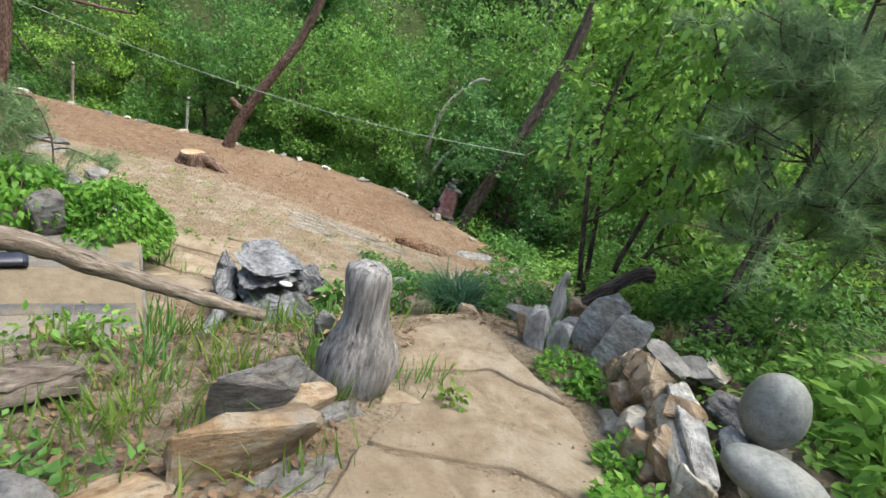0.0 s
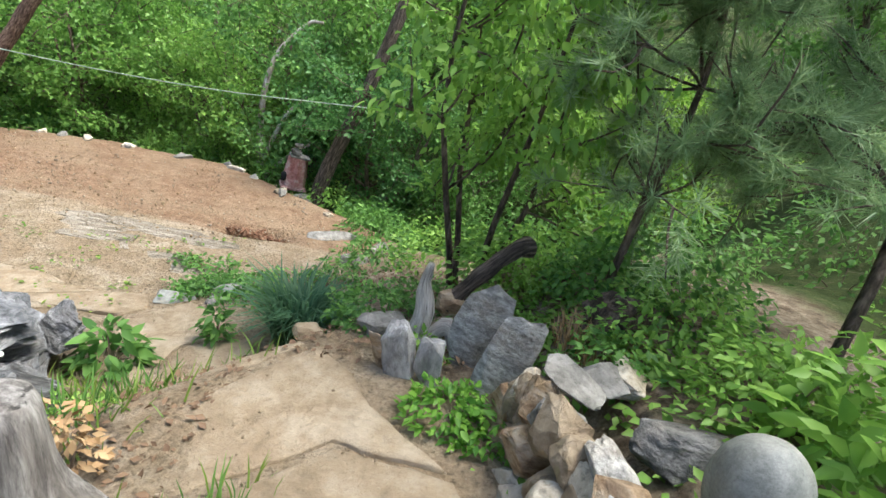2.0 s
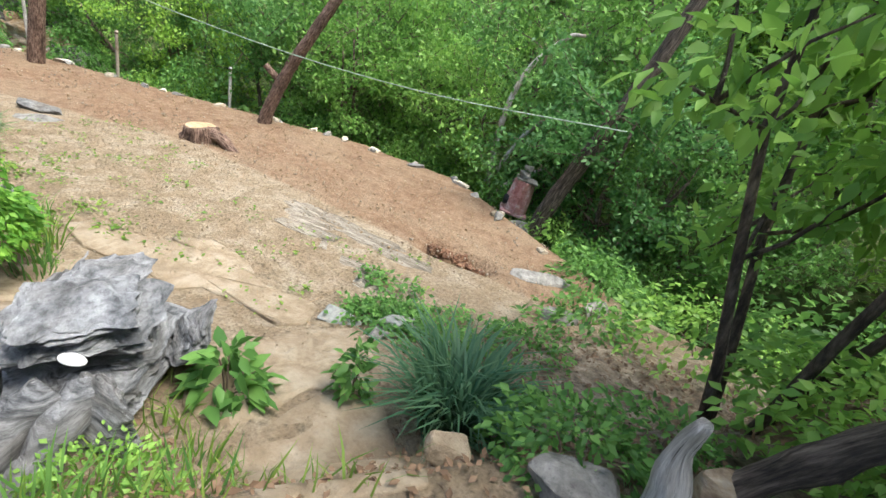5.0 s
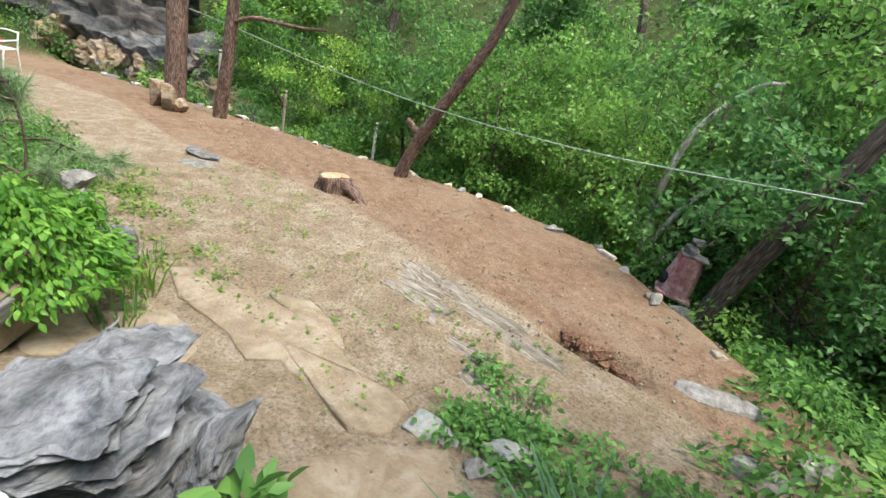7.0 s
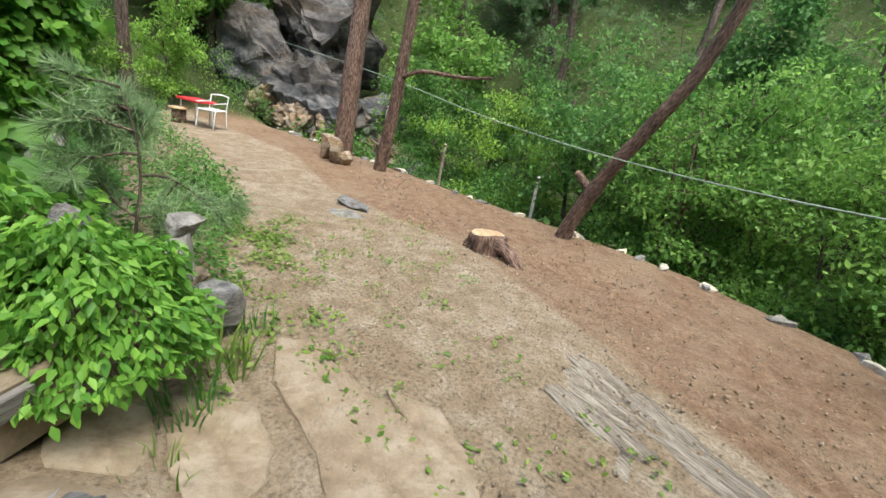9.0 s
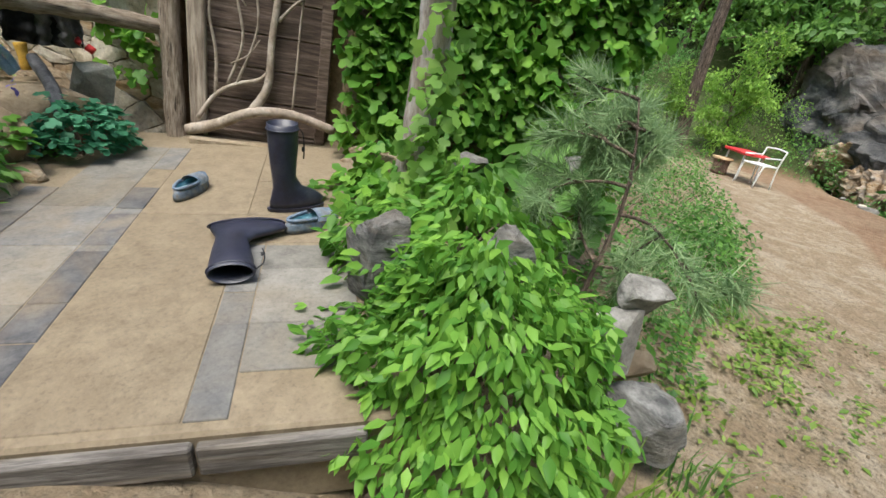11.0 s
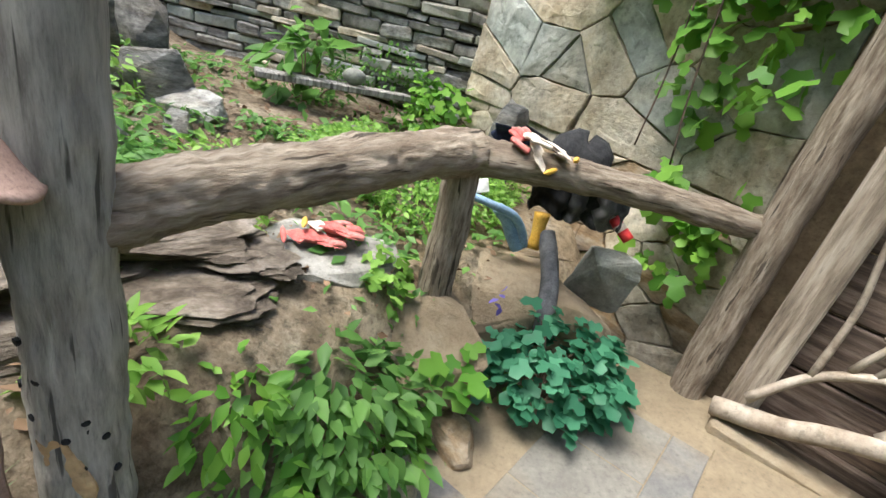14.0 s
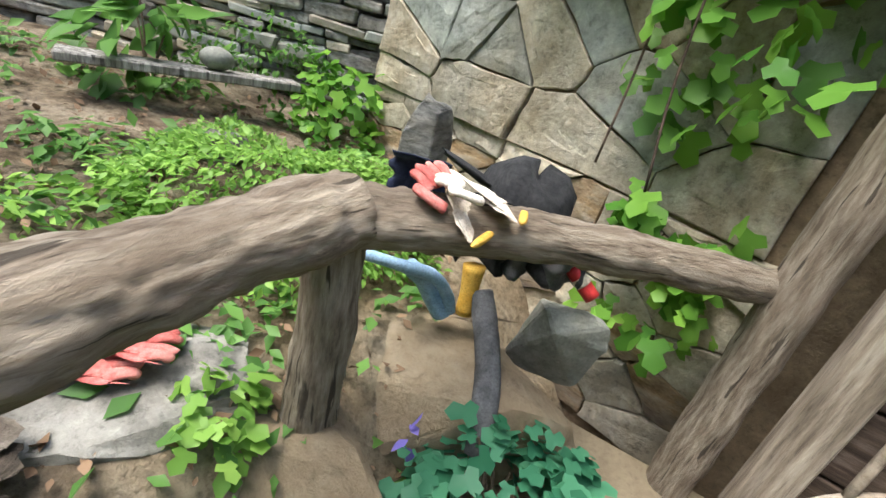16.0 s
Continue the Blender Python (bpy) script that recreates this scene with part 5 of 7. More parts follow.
part("can_body", tube("can_body", [(0, 0, -0.06), (0, 0, 0.06)], 0.026, 0.026, REDPAINT, 14), REDPAINT, can)
part("can_cap", tube("can_cap", [(0, 0, 0.06), (0, 0, 0.085)], 0.018, 0.015, CLOTHWHITE, 12), CLOTHWHITE, can)
part("label_bar", tube("label_bar", [(0, 0, -0.01), (0, 0, 0.02)], 0.0265, 0.0265, CLOTHWHITE, 14), CLOTHWHITE, can)
hung = thing("hung_wire", "two grey wires hanging down the stone wall", "wire", pose(0, 0, 0))
part("strand", tube("strand", [(-1.62, 1.45, 0.9), (-1.64, 1.42, 1.3), (-1.6, 1.4, 2.4)], 0.004, 0.004, IRON, 5), IRON, hung)
part("strand", tube("strand", [(-1.72, 1.58, 0.88), (-1.7, 1.5, 1.3), (-1.66, 1.46, 2.4)], 0.004, 0.004, IRON, 5), IRON, hung)

# ---- the path: big sandstone flags, each bedded in the ground ----
def flag(pts, seed, lift=0.018, material=None):
    """A worn flag whose top follows the lie of the ground, with a broken edge."""
    pts, rng = np.array(pts, float), random.Random(seed)
    c = pts.mean(0)
    ring = []
    for p, q in zip(pts, np.roll(pts, -1, 0)):
        m = max(3, int(np.linalg.norm(q - p) / 0.07))
        for j in range(m):
            w = p + (q - p) * j / m
            ring.append(w + 0.022 * np.array([noise.noise(Vector((w[0] * 9, w[1] * 9, seed))), noise.noise(Vector((w[0] * 9, w[1] * 9, seed + 5)))]))
    ring, m = np.array(ring), len(ring)
    z0, vs = gz(*c), []
    for g, up in ((1.0, -0.07), (0.992, lift - 0.006), (0.97, lift), (0.8, lift + 0.004), (0.6, lift + 0.006), (0.35, lift + 0.006), (0.05, lift + 0.006)):
        for w in ring:
            x, y = c + (w - c) * g
            lump = noise.noise(Vector((x * 3, y * 3, 4))) * 0.014 + noise.noise(Vector((x * 9, y * 9, 4))) * 0.006
            vs.append((x - c[0], y - c[1], gz(x, y) - z0 + up + lump * (up > 0)))
    fs = [(r * m + i, r * m + (i + 1) % m, (r + 1) * m + (i + 1) % m, (r + 1) * m + i) for r in range(6) for i in range(m)] + [tuple(range(6 * m, 7 * m))]
    return thing("flagstone", "worn pale sandstone flag bedded in the path", "flagstone", pose(c[0], c[1], z0), mesh_of("flagstone", vs, fs, material or SANDSTONE, True), group="flagstones of the path")


flag([(1.72, 1.0), (2.75, 0.95), (2.74, 2.02), (2.3, 2.1), (1.74, 1.98)], 1)
flag([(1.74, 2.02), (2.3, 2.14), (2.74, 2.06), (2.72, 2.92), (2.3, 3.02), (1.7, 2.86)], 2)
flag([(1.72, 2.9), (2.3, 3.06), (2.72, 2.96), (2.66, 3.46), (2.55, 3.84), (2.1, 3.95), (1.66, 3.6), (1.74, 3.25)], 3)
flag([(1.62, 3.66), (2.08, 3.99), (2.52, 3.88), (2.2, 4.22), (2.09, 4.47), (1.87, 4.7), (1.62, 4.38), (1.44, 4.1), (1.5, 3.85)], 4)
flag([(1.6, 4.44), (1.8, 4.7), (1.55, 5.12), (1.25, 5.4), (0.95, 5.25), (0.9, 4.72), (1.2, 4.45), (1.45, 4.36)], 5, 0.012)
flag([(0.84, 4.74), (0.9, 5.26), (1.2, 5.46), (1.0, 5.72), (0.6, 6.02), (0.36, 5.68), (0.27, 5.05), (0.55, 4.76)], 6, 0.012)
flag([(-1.3, 5.98), (-1.08, 6.21), (-0.64, 6.2), (-0.44, 6.1), (-0.7, 6.02)], 7)
flag([(-1.92, 5.49), (-1.89, 5.68), (-1.59, 5.78), (-1.09, 5.99), (-0.73, 6.13), (-0.28, 6.04), (0.03, 6.11), (0.25, 6.08), (0.36, 5.8), (0.26, 5.66), (-0.12, 5.7), (-0.52, 5.68), (-0.61, 5.53), (-1.01, 5.52), (-1.5, 5.42)], 10)
flag([(-1.45, 4.96), (-1.33, 5.32), (-1.0, 5.37), (-0.81, 5.32), (-0.68, 5.16), (-0.78, 5.04), (-1.02, 4.96)], 11)
flag([(-1.33, 4.51), (-1.49, 4.88), (-1.07, 4.93), (-0.92, 4.85), (-1.0, 4.6)], 12)
flag([(-0.35, 4.2), (-0.05, 4.6), (-0.3, 4.72), (-0.8, 4.88), (-0.95, 4.6), (-0.7, 4.3)], 13)
flag([(-0.3, 4.8), (-0.05, 5.05), (-0.38, 5.3), (-0.75, 4.98)], 14)

# ---- stones beside the path ----
lf = "upright stones along the path"
for i, (x, y, z, a, b, c, rx, ry, rz, m) in enumerate((
    (0.92, 2.15, 0.5, 0.5, 0.2, 0.26, 0, 0, 35, SLATE), (1.34, 2.62, 0.52, 0.55, 0.2, 0.4, 12, 4, 52, BROWNSTONE), (1.2, 2.36, 0.55, 0.45, 0.2, 0.24, 10, 0, 44, BROWNSTONE),
    (1.24, 2.94, 0.48, 0.6, 0.18, 0.44, 14, -4, 52, SLATE), (1.36, 2.98, 0.48, 0.3, 0.18, 0.32, 10, 0, 60, BROWNSTONE), (1.58, 2.6, 0.55, 0.5, 0.2, 0.18, 0, 0, 70, SLATE), (1.52, 3.02, 0.48, 0.3, 0.22, 0.2, 0, 0, 40, SLATE),
    (1.45, 3.2, 0.46, 0.14, 0.1, 0.42, 0, 6, 30, WALLSTONE), (1.36, 3.36, 0.46, 0.18, 0.12, 0.3, 0, -8, 40, SLATE), (1.1, 3.75, 0.42, 0.16, 0.09, 0.2, 0, 0, 20, SLATE), (1.75, 3.3, 0.48, 0.26, 0.18, 0.14, 0, 0, 10, SANDSTONE))):
    rock("upright_stone", "layered ochre and grey stone set on edge by the path" if m is BROWNSTONE else "grey slate stone set on edge by the path", (x, y, z), (a, b, c), rz, 100 + i, m, rx, ry, lf, cuts=9, layers=0.05)
rw = "stacked stones of the right bank"
rb = random.Random(33)
k = 0
for row in range(4):
    y = 4.2 - 0.05 * row
    while y > 2.5:
        w, h = rb.uniform(0.1, 0.2), rb.uniform(0.12, 0.24) if rb.random() < 0.6 else rb.uniform(0.24, 0.34)
        x = 2.76 + 0.035 * row + rb.uniform(-0.02, 0.03) + 0.03 * (4.2 - y)
        z = 0.44 + 0.14 * row + 0.07 * (4.2 - y) * (row > 0)
        if z + h < 1.06:
            rock("bank_stone", "broken ochre stone stacked in the bank", (x, y, z), (rb.uniform(0.14, 0.22), w * 1.25, h), rb.uniform(-18, 18), 130 + k, rb.choice([BROWNSTONE, BROWNSTONE, WALLSTONE, SANDSTONE]), rb.uniform(-14, 6), rb.uniform(4, 14), rw, cuts=11, rough=0.18, layers=0.04)
        y -= w
        k += 1
for i, (x, y, z, a, b, c, rx, ry, rz, m) in enumerate((
    (2.94, 4.02, 0.9, 0.24, 0.3, 0.085, 4, 6, 34, CONCRETE), (2.86, 3.86, 0.78, 0.2, 0.2, 0.16, 0, 8, 10, CONCRETE), (3.1, 4.12, 0.84, 0.34, 0.2, 0.1, 0, -4, 10, CONCRETE), (3.3, 4.2, 0.82, 0.3, 0.22, 0.12, 0, 0, 60, WALLSTONE),
    (2.9, 3.36, 0.92, 0.15, 0.66, 0.11, 4, 24, 4, BANKSLATE), (2.83, 3.34, 0.86, 0.07, 0.6, 0.12, 4, 30, 5, WALLSTONE), (3.04, 3.16, 0.95, 0.12, 0.46, 0.12, 8, 30, 12, BANKSLATE), (3.06, 2.98, 0.94, 0.16, 0.26, 0.14, 0, 10, 20, WALLSTONE),
    (3.2, 3.38, 0.86, 0.3, 0.3, 0.18, 0, 0, 10, SLATE), (2.98, 2.84, 0.86, 0.34, 0.26, 0.26, 0, 0, 50, BROWNSTONE), (3.3, 3.8, 0.78, 0.36, 0.24, 0.22, 0, 0, 20, SLATE))):
    rock("bank_stone", "long grey slate leaning on the stacked bank" if m is BANKSLATE else "rough pale stone on top of the bank", (x, y, z), (a, b, c), rz, 330 + i, m, rx, ry, rw, cuts=9, rough=0.1, sub=4, layers=0.03)
PALESLATE = surface("white veined slate", [(0.3, (0.2, 0.195, 0.19)), (0.5, (0.4, 0.39, 0.375)), (0.7, (0.58, 0.57, 0.55))], 7, 0.8, fine=20, bump_size=0.03, stretch=(1, 1, 0.5), stain=(0.16, 0.155, 0.15))
ss = "standing slates beside the path"
for i, (x, y, z, a, b, c, rx, ry, rz, m) in enumerate((
    (2.64, 4.68, 0.44, 0.3, 0.08, 0.56, -6, 10, -24, BANKSLATE), (2.74, 4.4, 0.44, 0.25, 0.09, 0.62, -6, 10, -28, BANKSLATE), (2.34, 4.52, 0.42, 0.2, 0.1, 0.4, 4, -14, -14, PALESLATE), (2.46, 4.46, 0.42, 0.16, 0.09, 0.34, 0, -4, -20, PALESLATE), (2.25, 4.57, 0.42, 0.12, 0.08, 0.28, 0, -20, -10, BROWNSTONE),
    (1.76, 4.94, 0.24, 0.2, 0.15, 0.17, 0, 0, 20, SANDSTONE), (0.45, 6.05, -0.4, 0.34, 0.2, 0.14, 0, 0, 20, PEBBLE), (0.82, 6.24, -0.36, 0.3, 0.2, 0.14, 0, 0, 50, PEBBLE), (0.8, 6.02, -0.32, 0.18, 0.14, 0.1, 0, 0, 50, CONCRETE), (1.75, 7.46, -0.42, 0.34, 0.24, 0.17, 0, 0, 10, CONCRETE), (1.96, 7.94, -0.46, 0.36, 0.24, 0.2, 0, 0, 70, CONCRETE), (2.2, 4.95, 0.4, 0.34, 0.2, 0.14, 0, 0, 10, CONCRETE))):
    rock("standing_slate", "pointed grey slate standing in the bed" if c > 0.3 else "low rounded stone at the path's edge", (x, y, z), (a, b, c), rz, 170 + i, m, rx, ry, ss, cuts=8)
thing("egg_stone", "large smooth egg-shaped grey river stone", "stone", pose(3.17, 3.36, 1.02, 0, -12, 20), rock_mesh("egg_stone", (0.235, 0.22, 0.32), 1, PEBBLE, cuts=0, rough=0.03, sub=4), group="egg stones")
thing("egg_stone", "long smooth grey river stone lying down", "stone", pose(2.97, 2.9, 1.1, 2, 3, -12), rock_mesh("egg_stone", (0.31, 0.19, 0.145), 2, PEBBLE, cuts=0, rough=0.03, sub=4), group="egg stones")

# ---- driftwood ----
def turned_stump():
    """A grey upright driftwood figure: broad base, narrow neck, rounded head."""
    prof = [(0.0, 0.12), (0.05, 0.145), (0.12, 0.158), (0.2, 0.155), (0.27, 0.135), (0.33, 0.108), (0.38, 0.09), (0.44, 0.085), (0.5, 0.088), (0.56, 0.09), (0.595, 0.082), (0.615, 0.05), (0.62, 0.02)]
    n, vs, fs = 28, [], []
    for z, r in prof:
        for k in range(n):
            a = 2 * math.pi * k / n
            g = 1 + 0.13 * noise.noise(Vector((math.cos(a) * 2.2, math.sin(a) * 2.2, z * 2))) - 0.1 * abs(noise.noise(Vector((math.cos(a) * 6, math.sin(a) * 6, z * 1.2))))
            vs.append((r * g * math.cos(a) * 1.1 + 0.02 * math.sin(z * 7), r * g * math.sin(a) * 0.85, z))
    for i in range(len(prof) - 1):
        for k in range(n):
            a, b = i * n + k, i * n + (k + 1) % n
            fs.append((a, b, b + n, a + n))
    fs.append(tuple(range((len(prof) - 1) * n, len(prof) * n)))
    return mesh_of("driftwood_stump", vs, fs, WOODGREY, True)


thing("driftwood_stump", "upright grey driftwood stump with a rounded head", "driftwood", pose(1.47, 3.27, gz(1.47, 3.27) - 0.02, 0, 0, 20) @ Matrix.Diagonal((1.06, 1.06, 1.12, 1)), turned_stump())
SILVER = surface("silvered driftwood", [(0.3, (0.096, 0.100, 0.107)), (0.5, (0.244, 0.248, 0.259)), (0.7, (0.385, 0.389, 0.400))], 8, 0.85, fine=26, bump_size=0.04, stretch=(0.6, 1, 6), vary=0.1, stain=(0.163, 0.148, 0.130))
drift = thing("driftwood_table", "big grey layered driftwood block propped on bleached legs", "driftwood", pose(0.1, 4.72, gz(0.2, 4.76) + 0.05, 0, 0, 128))
for nm, sz, sd, lc in (("block", (1.0, 0.56, 0.44), 31, (0.0, 0, -0.1, 0, 4, 0)), ("layer", (0.8, 0.5, 0.12), 33, (-0.1, 0.0, 0.29, 3, 4, 6)), ("layer", (0.56, 0.42, 0.12), 34, (-0.16, 0.03, 0.36, -3, 3, 20)), ("layer", (0.5, 0.34, 0.1), 35, (0.14, 0.08, 0.3, 8, -8, -12)), ("flank", (0.55, 0.2, 0.4), 36, (0.25, 0.24, -0.08, -20, 8, 8)), ("flank", (0.5, 0.2, 0.36), 37, (-0.2, 0.28, -0.04, -24, 0, -8)), ("flank", (0.4, 0.2, 0.42), 38, (-0.42, -0.1, -0.06, 0, -16, 60)), ("flank", (0.5, 0.18, 0.38), 39, (0.1, -0.26, -0.06, 20, 0, 10))):
    part(nm, rock_mesh(nm, sz, sd, SILVER, cuts=9, layers=0.26, rough=0.3, sub=5), SILVER, drift, loc=pose(*lc))
part("leg", tube("leg", [(-0.45, 0.0, 0.25), (-0.6, 0.1, 0.16), (-0.85, 0.12, 0.12), (-1.2, 0.1, 0.12)], 0.08, 0.07, SILVER, 24, 0.35, 10, 3), SILVER, drift)
part("leg", tube("leg", [(-0.4, -0.1, 0.24), (-0.6, -0.06, 0.15), (-0.85, -0.06, 0.1), (-1.15, -0.1, 0.12)], 0.075, 0.065, SILVER, 24, 0.35, 10, 5), SILVER, drift)
part("leg", tube("leg", [(-0.3, 0.3, 0.2), (-0.5, 0.4, 0.1), (-0.85, 0.5, 0.1)], 0.05, 0.045, SILVER, 20, 0.3, 8, 7), SILVER, drift)
thing("white_pebble", "small white oval pebble on the driftwood", "stone", pose(0.42, 4.42, gz(0.2, 4.76) + 0.42, 0, 8, 30), rock_mesh("white_pebble", (0.1, 0.06, 0.035), 3, WHITEPAINT, cuts=0, rough=0.05))
spike = thing("wood_spike", "silver weathered wood spike standing in the bed", "driftwood", pose(2.4, 4.88, gz(2.4, 4.88)))
part("spike", tube("spike", [(0, 0, -0.05), (0.0, 0.01, 0.2), (-0.02, 0.02, 0.38), (-0.01, 0.0, 0.5)], 0.07, 0.018, WOODGREY, 14, 0.35, 5, 3), WOODGREY, spike)
part("root", tube("root", [(0.05, 0, 0.02), (0.16, -0.02, 0.14), (0.22, -0.06, 0.02)], 0.05, 0.05, WOODGREY, 8, 0.3, 5, 6), WOODGREY, spike)
rock("tan_stone", "round tan stone by the driftwood spike", (2.56, 5.02, 0.58), (0.18, 0.15, 0.16), 0, 190, BROWNSTONE)
thing("rotten_log", "dark rotting log lying aslant in the bed", "log", pose(0, 0, 0), tube("rotten_log", [(2.52, 5.0, 0.62), (2.72, 5.12, 0.82), (2.9, 5.22, 0.98), (3.02, 5.3, 1.0)], 0.045, 0.06, BARK, 16, 0.35, 8, 4))
thing("tree_stump", "mossy brown rotten stump in the undergrowth", "stump", pose(3.45, 4.72, 0.72), rock_mesh("tree_stump", (0.42, 0.36, 0.34), 9, BARK, cuts=5, rough=0.3, layers=0.1))
tuft("straw", "dry straw lying round the rotten stump", (3.35, 4.55, 0.78), 420, 0.13, 0.3, BLADE, STRAW, 8, "straw", lean=0.9)

# ---- terrace ----
def post_wire():
    tops = []
    for x, y, h, tl in ((-7.96, 9.45, 1.15, 3), (-5.87, 10.34, 1.05, 0), (-11.2, 8.2, 1.3, 0), (-9.2, 8.6, 1.4, 0)):
        z = gz(x, y) - 0.1
        p = thing("fence_post", "thin weathered fence post at the terrace edge", "post", pose(x, y, z, 0, tl, 0), group="fence posts")
        part("post", tube("post", [(0, 0, 0), (0.005, 0, h * 0.5), (0, 0, h)], 0.032, 0.028, WOODGREY if h != 1.15 else BRANCH, 8, 0.1), None, p)
        part("collar", tube("collar", [(0, 0, h - 0.06), (0, 0, h - 0.03)], 0.036, 0.036, IRON, 8), IRON, p)
        tops.append((x, y, z + h - 0.05))
    return tops


post_wire()
thing("overhead_wire", "pale green wire strung along the terrace", "wire", pose(0, 0, 0), tube("overhead_wire", [(-13.5, 7.0, 1.8), (-9.0, 8.3, 1.35), (-6.0, 9.2, 0.95), (-3.5, 9.6, 0.8), (-1.0, 9.7, 0.85), (1.5, 9.6, 1.1)], 0.008, 0.008, WIRE, 6))


def pine_trunk(name, label, pts, r0, r1, bark, stub=None, extra=()):
    ob = thing(name, label, "tree", pose(*pts[0]))
    o = Vector(pts[0])
    part("trunk", tube("trunk", [tuple(Vector(p) - o) for p in pts], r0, r1, bark, 12, 0.14, 6, 2), bark, ob)
    for q, a, b in extra:
        part("limb", tube("limb", [tuple(Vector(p) - o) for p in q], a, b, bark, 8, 0.1), bark, ob)
    return ob


lean_tree = pine_trunk("leaning_pine", "slender red-barked pine leaning over the terrace", [(-4.45, 9.85, -0.62), (-4.27, 9.9, -0.05), (-3.98, 9.98, 0.6), (-3.6, 10.1, 1.3), (-3.2, 10.25, 2.2), (-2.6, 10.4, 4.5)], 0.12, 0.07, BARKRED, extra=[([(-4.2, 9.9, 0.3), (-4.36, 9.85, 0.42), (-4.42, 9.82, 0.47)], 0.06, 0.05)])
dark_tree = pine_trunk("dark_tree", "dark rough-barked tree leaning at the terrace end", [(0.6, 10.62, -1.05), (0.74, 10.68, -0.3), (1.02, 10.8, 0.6), (1.3, 10.95, 1.5), (1.65, 11.1, 3.0), (1.9, 11.2, 5.5)], 0.14, 0.09, BARK)
pine_trunk("tall_pine", "tall dark pine trunk with stones at its foot", [(-8.6, 7.55, -0.6), (-8.62, 7.6, 1.0), (-8.75, 7.7, 3.0), (-8.9, 7.8, 7.0)], 0.2, 0.13, BARKRED)
pine_trunk("tall_pine", "tall red pine trunk with one bare limb", [(-8.17, 8.2, -0.6), (-8.0, 8.3, 0.8), (-7.9, 8.35, 2.2), (-7.6, 8.5, 6.0)], 0.13, 0.09, BARKRED, extra=[([(-7.95, 8.33, 1.35), (-7.4, 8.5, 1.5), (-6.6, 8.9, 1.5), (-6.0, 9.1, 1.55)], 0.05, 0.02)])
pine_trunk("tall_pine", "slim dark pine trunk beyond the shrubs", [(-12.6, 3.6, -0.6), (-12.5, 3.5, 1.5), (-12.2, 3.5, 6.0)], 0.16, 0.1, BARK)
for i, (x, y, s) in enumerate(((-8.75, 7.3, 0.62), (-8.38, 7.32, 0.6), (-8.2, 7.55, 0.4))):
    rock("shell_rock", "tall ochre stone leaning on the pine's foot", (x, y, -0.48), (0.42 * s / 0.6, 0.3, s), i * 30, 200 + i, BROWNSTONE, group="stones at the pine's foot")
stump = thing("cut_stump", "low tree stump with a fresh sawn face", "stump", pose(-3.6, 8.0, -0.45) @ Matrix.Diagonal((1.15, 1.15, 1.15, 1)))
part("bole", tube("bole", [(0, 0, 0), (0.01, 0, 0.1), (0, 0, 0.19)], 0.22, 0.19, BARKRED, 14, 0.2), BARKRED, stump)
part("sawn_face", tube("sawn_face", [(0, 0, 0.185), (0, 0, 0.2)], 0.175, 0.17, CUTWOOD, 14, 0.15), CUTWOOD, stump, "pale sawn face")
part("root", tube("root", [(0.1, 0.02, 0.12), (0.3, 0.04, 0.12), (0.55, 0.06, -0.02)], 0.09, 0.05, BARKRED, 8, 0.3), BARKRED, stump)
rock("grey_rock", "pale grey rock breaking the terrace soil", (-5.15, 6.85, -0.5), (0.7, 0.35, 0.22), 20, 210, SLATE, layers=0.1)
rock("grey_rock", "low white-veined rock beside it", (-4.7, 6.7, -0.5), (0.7, 0.4, 0.16), 60, 211, CONCRETE)
BEDROCK = surface("pale striped bedrock", [(0.3, (0.160, 0.132, 0.101)), (0.5, (0.269, 0.229, 0.178)), (0.7, (0.344, 0.308, 0.252))], 7, 0.9, fine=14, bump_size=0.03, stretch=(0.6, 5, 3), vary=0.1)
for i in range(12):
    f = i / 11
    x, y = -1.5 + 1.75 * f + 0.1 * math.sin(i * 2.1), 7.5 - 0.5 * f + 0.28 * math.sin(i * 3.3)
    rock("bedrock", "striped grey bedrock breaking through the yard", (x, y, gz(x, y) - 0.075), (0.95, 0.34, 0.095), 2 + 10 * math.sin(i * 5), 220 + i, BEDROCK, group="bedrock of the yard", layers=0.12)
CLOD = surface("red earth clod", [(0.3, (0.13, 0.06, 0.035)), (0.5, (0.22, 0.115, 0.065)), (0.7, (0.32, 0.2, 0.125))], 14, 0.95, fine=40, bump_size=0.03)
# clods added along the upper lip so their shade darkens the hollow
for i in range(10):
    rock("earth_clod", "red earth clod added to shade the washed-out hollow", (0.16 + 0.075 * i, 8.0 - 0.015 * i + 0.05 * math.sin(i * 4), -0.52), (0.1 + 0.05 * (i % 3), 0.1, 0.08 + 0.025 * (i % 2)), i * 47, 250 + i, CLOD, 18, 0, "clods of the hollow", rough=0.45, cuts=9)
rock("bedrock", "long grey ledge at the yard's end", (1.38, 8.18, gz(1.38, 8.18) - 0.06), (0.75, 0.22, 0.15), 26, 240, CONCRETE, group="bedrock of the yard", layers=0.1)
for i in range(34):
    f = (i + 0.6 * math.sin(i * 9)) / 33
    x = -12.5 + 13.4 * f
    y = 10.75 - 0.42 * max(0, -x - 3.2) - 0.75 * max(0, x + 1.0) + 0.08 * math.sin(i * 7)
    rock("rim_stone", "small pale stone along the terrace rim", (x, y, gz(x, y - 0.1) - 0.05), (0.16 + 0.1 * (i % 3), 0.14, 0.12), i * 37, 300 + i, WALLSTONE if i % 2 else CONCRETE, group="rim stones", sub=2)

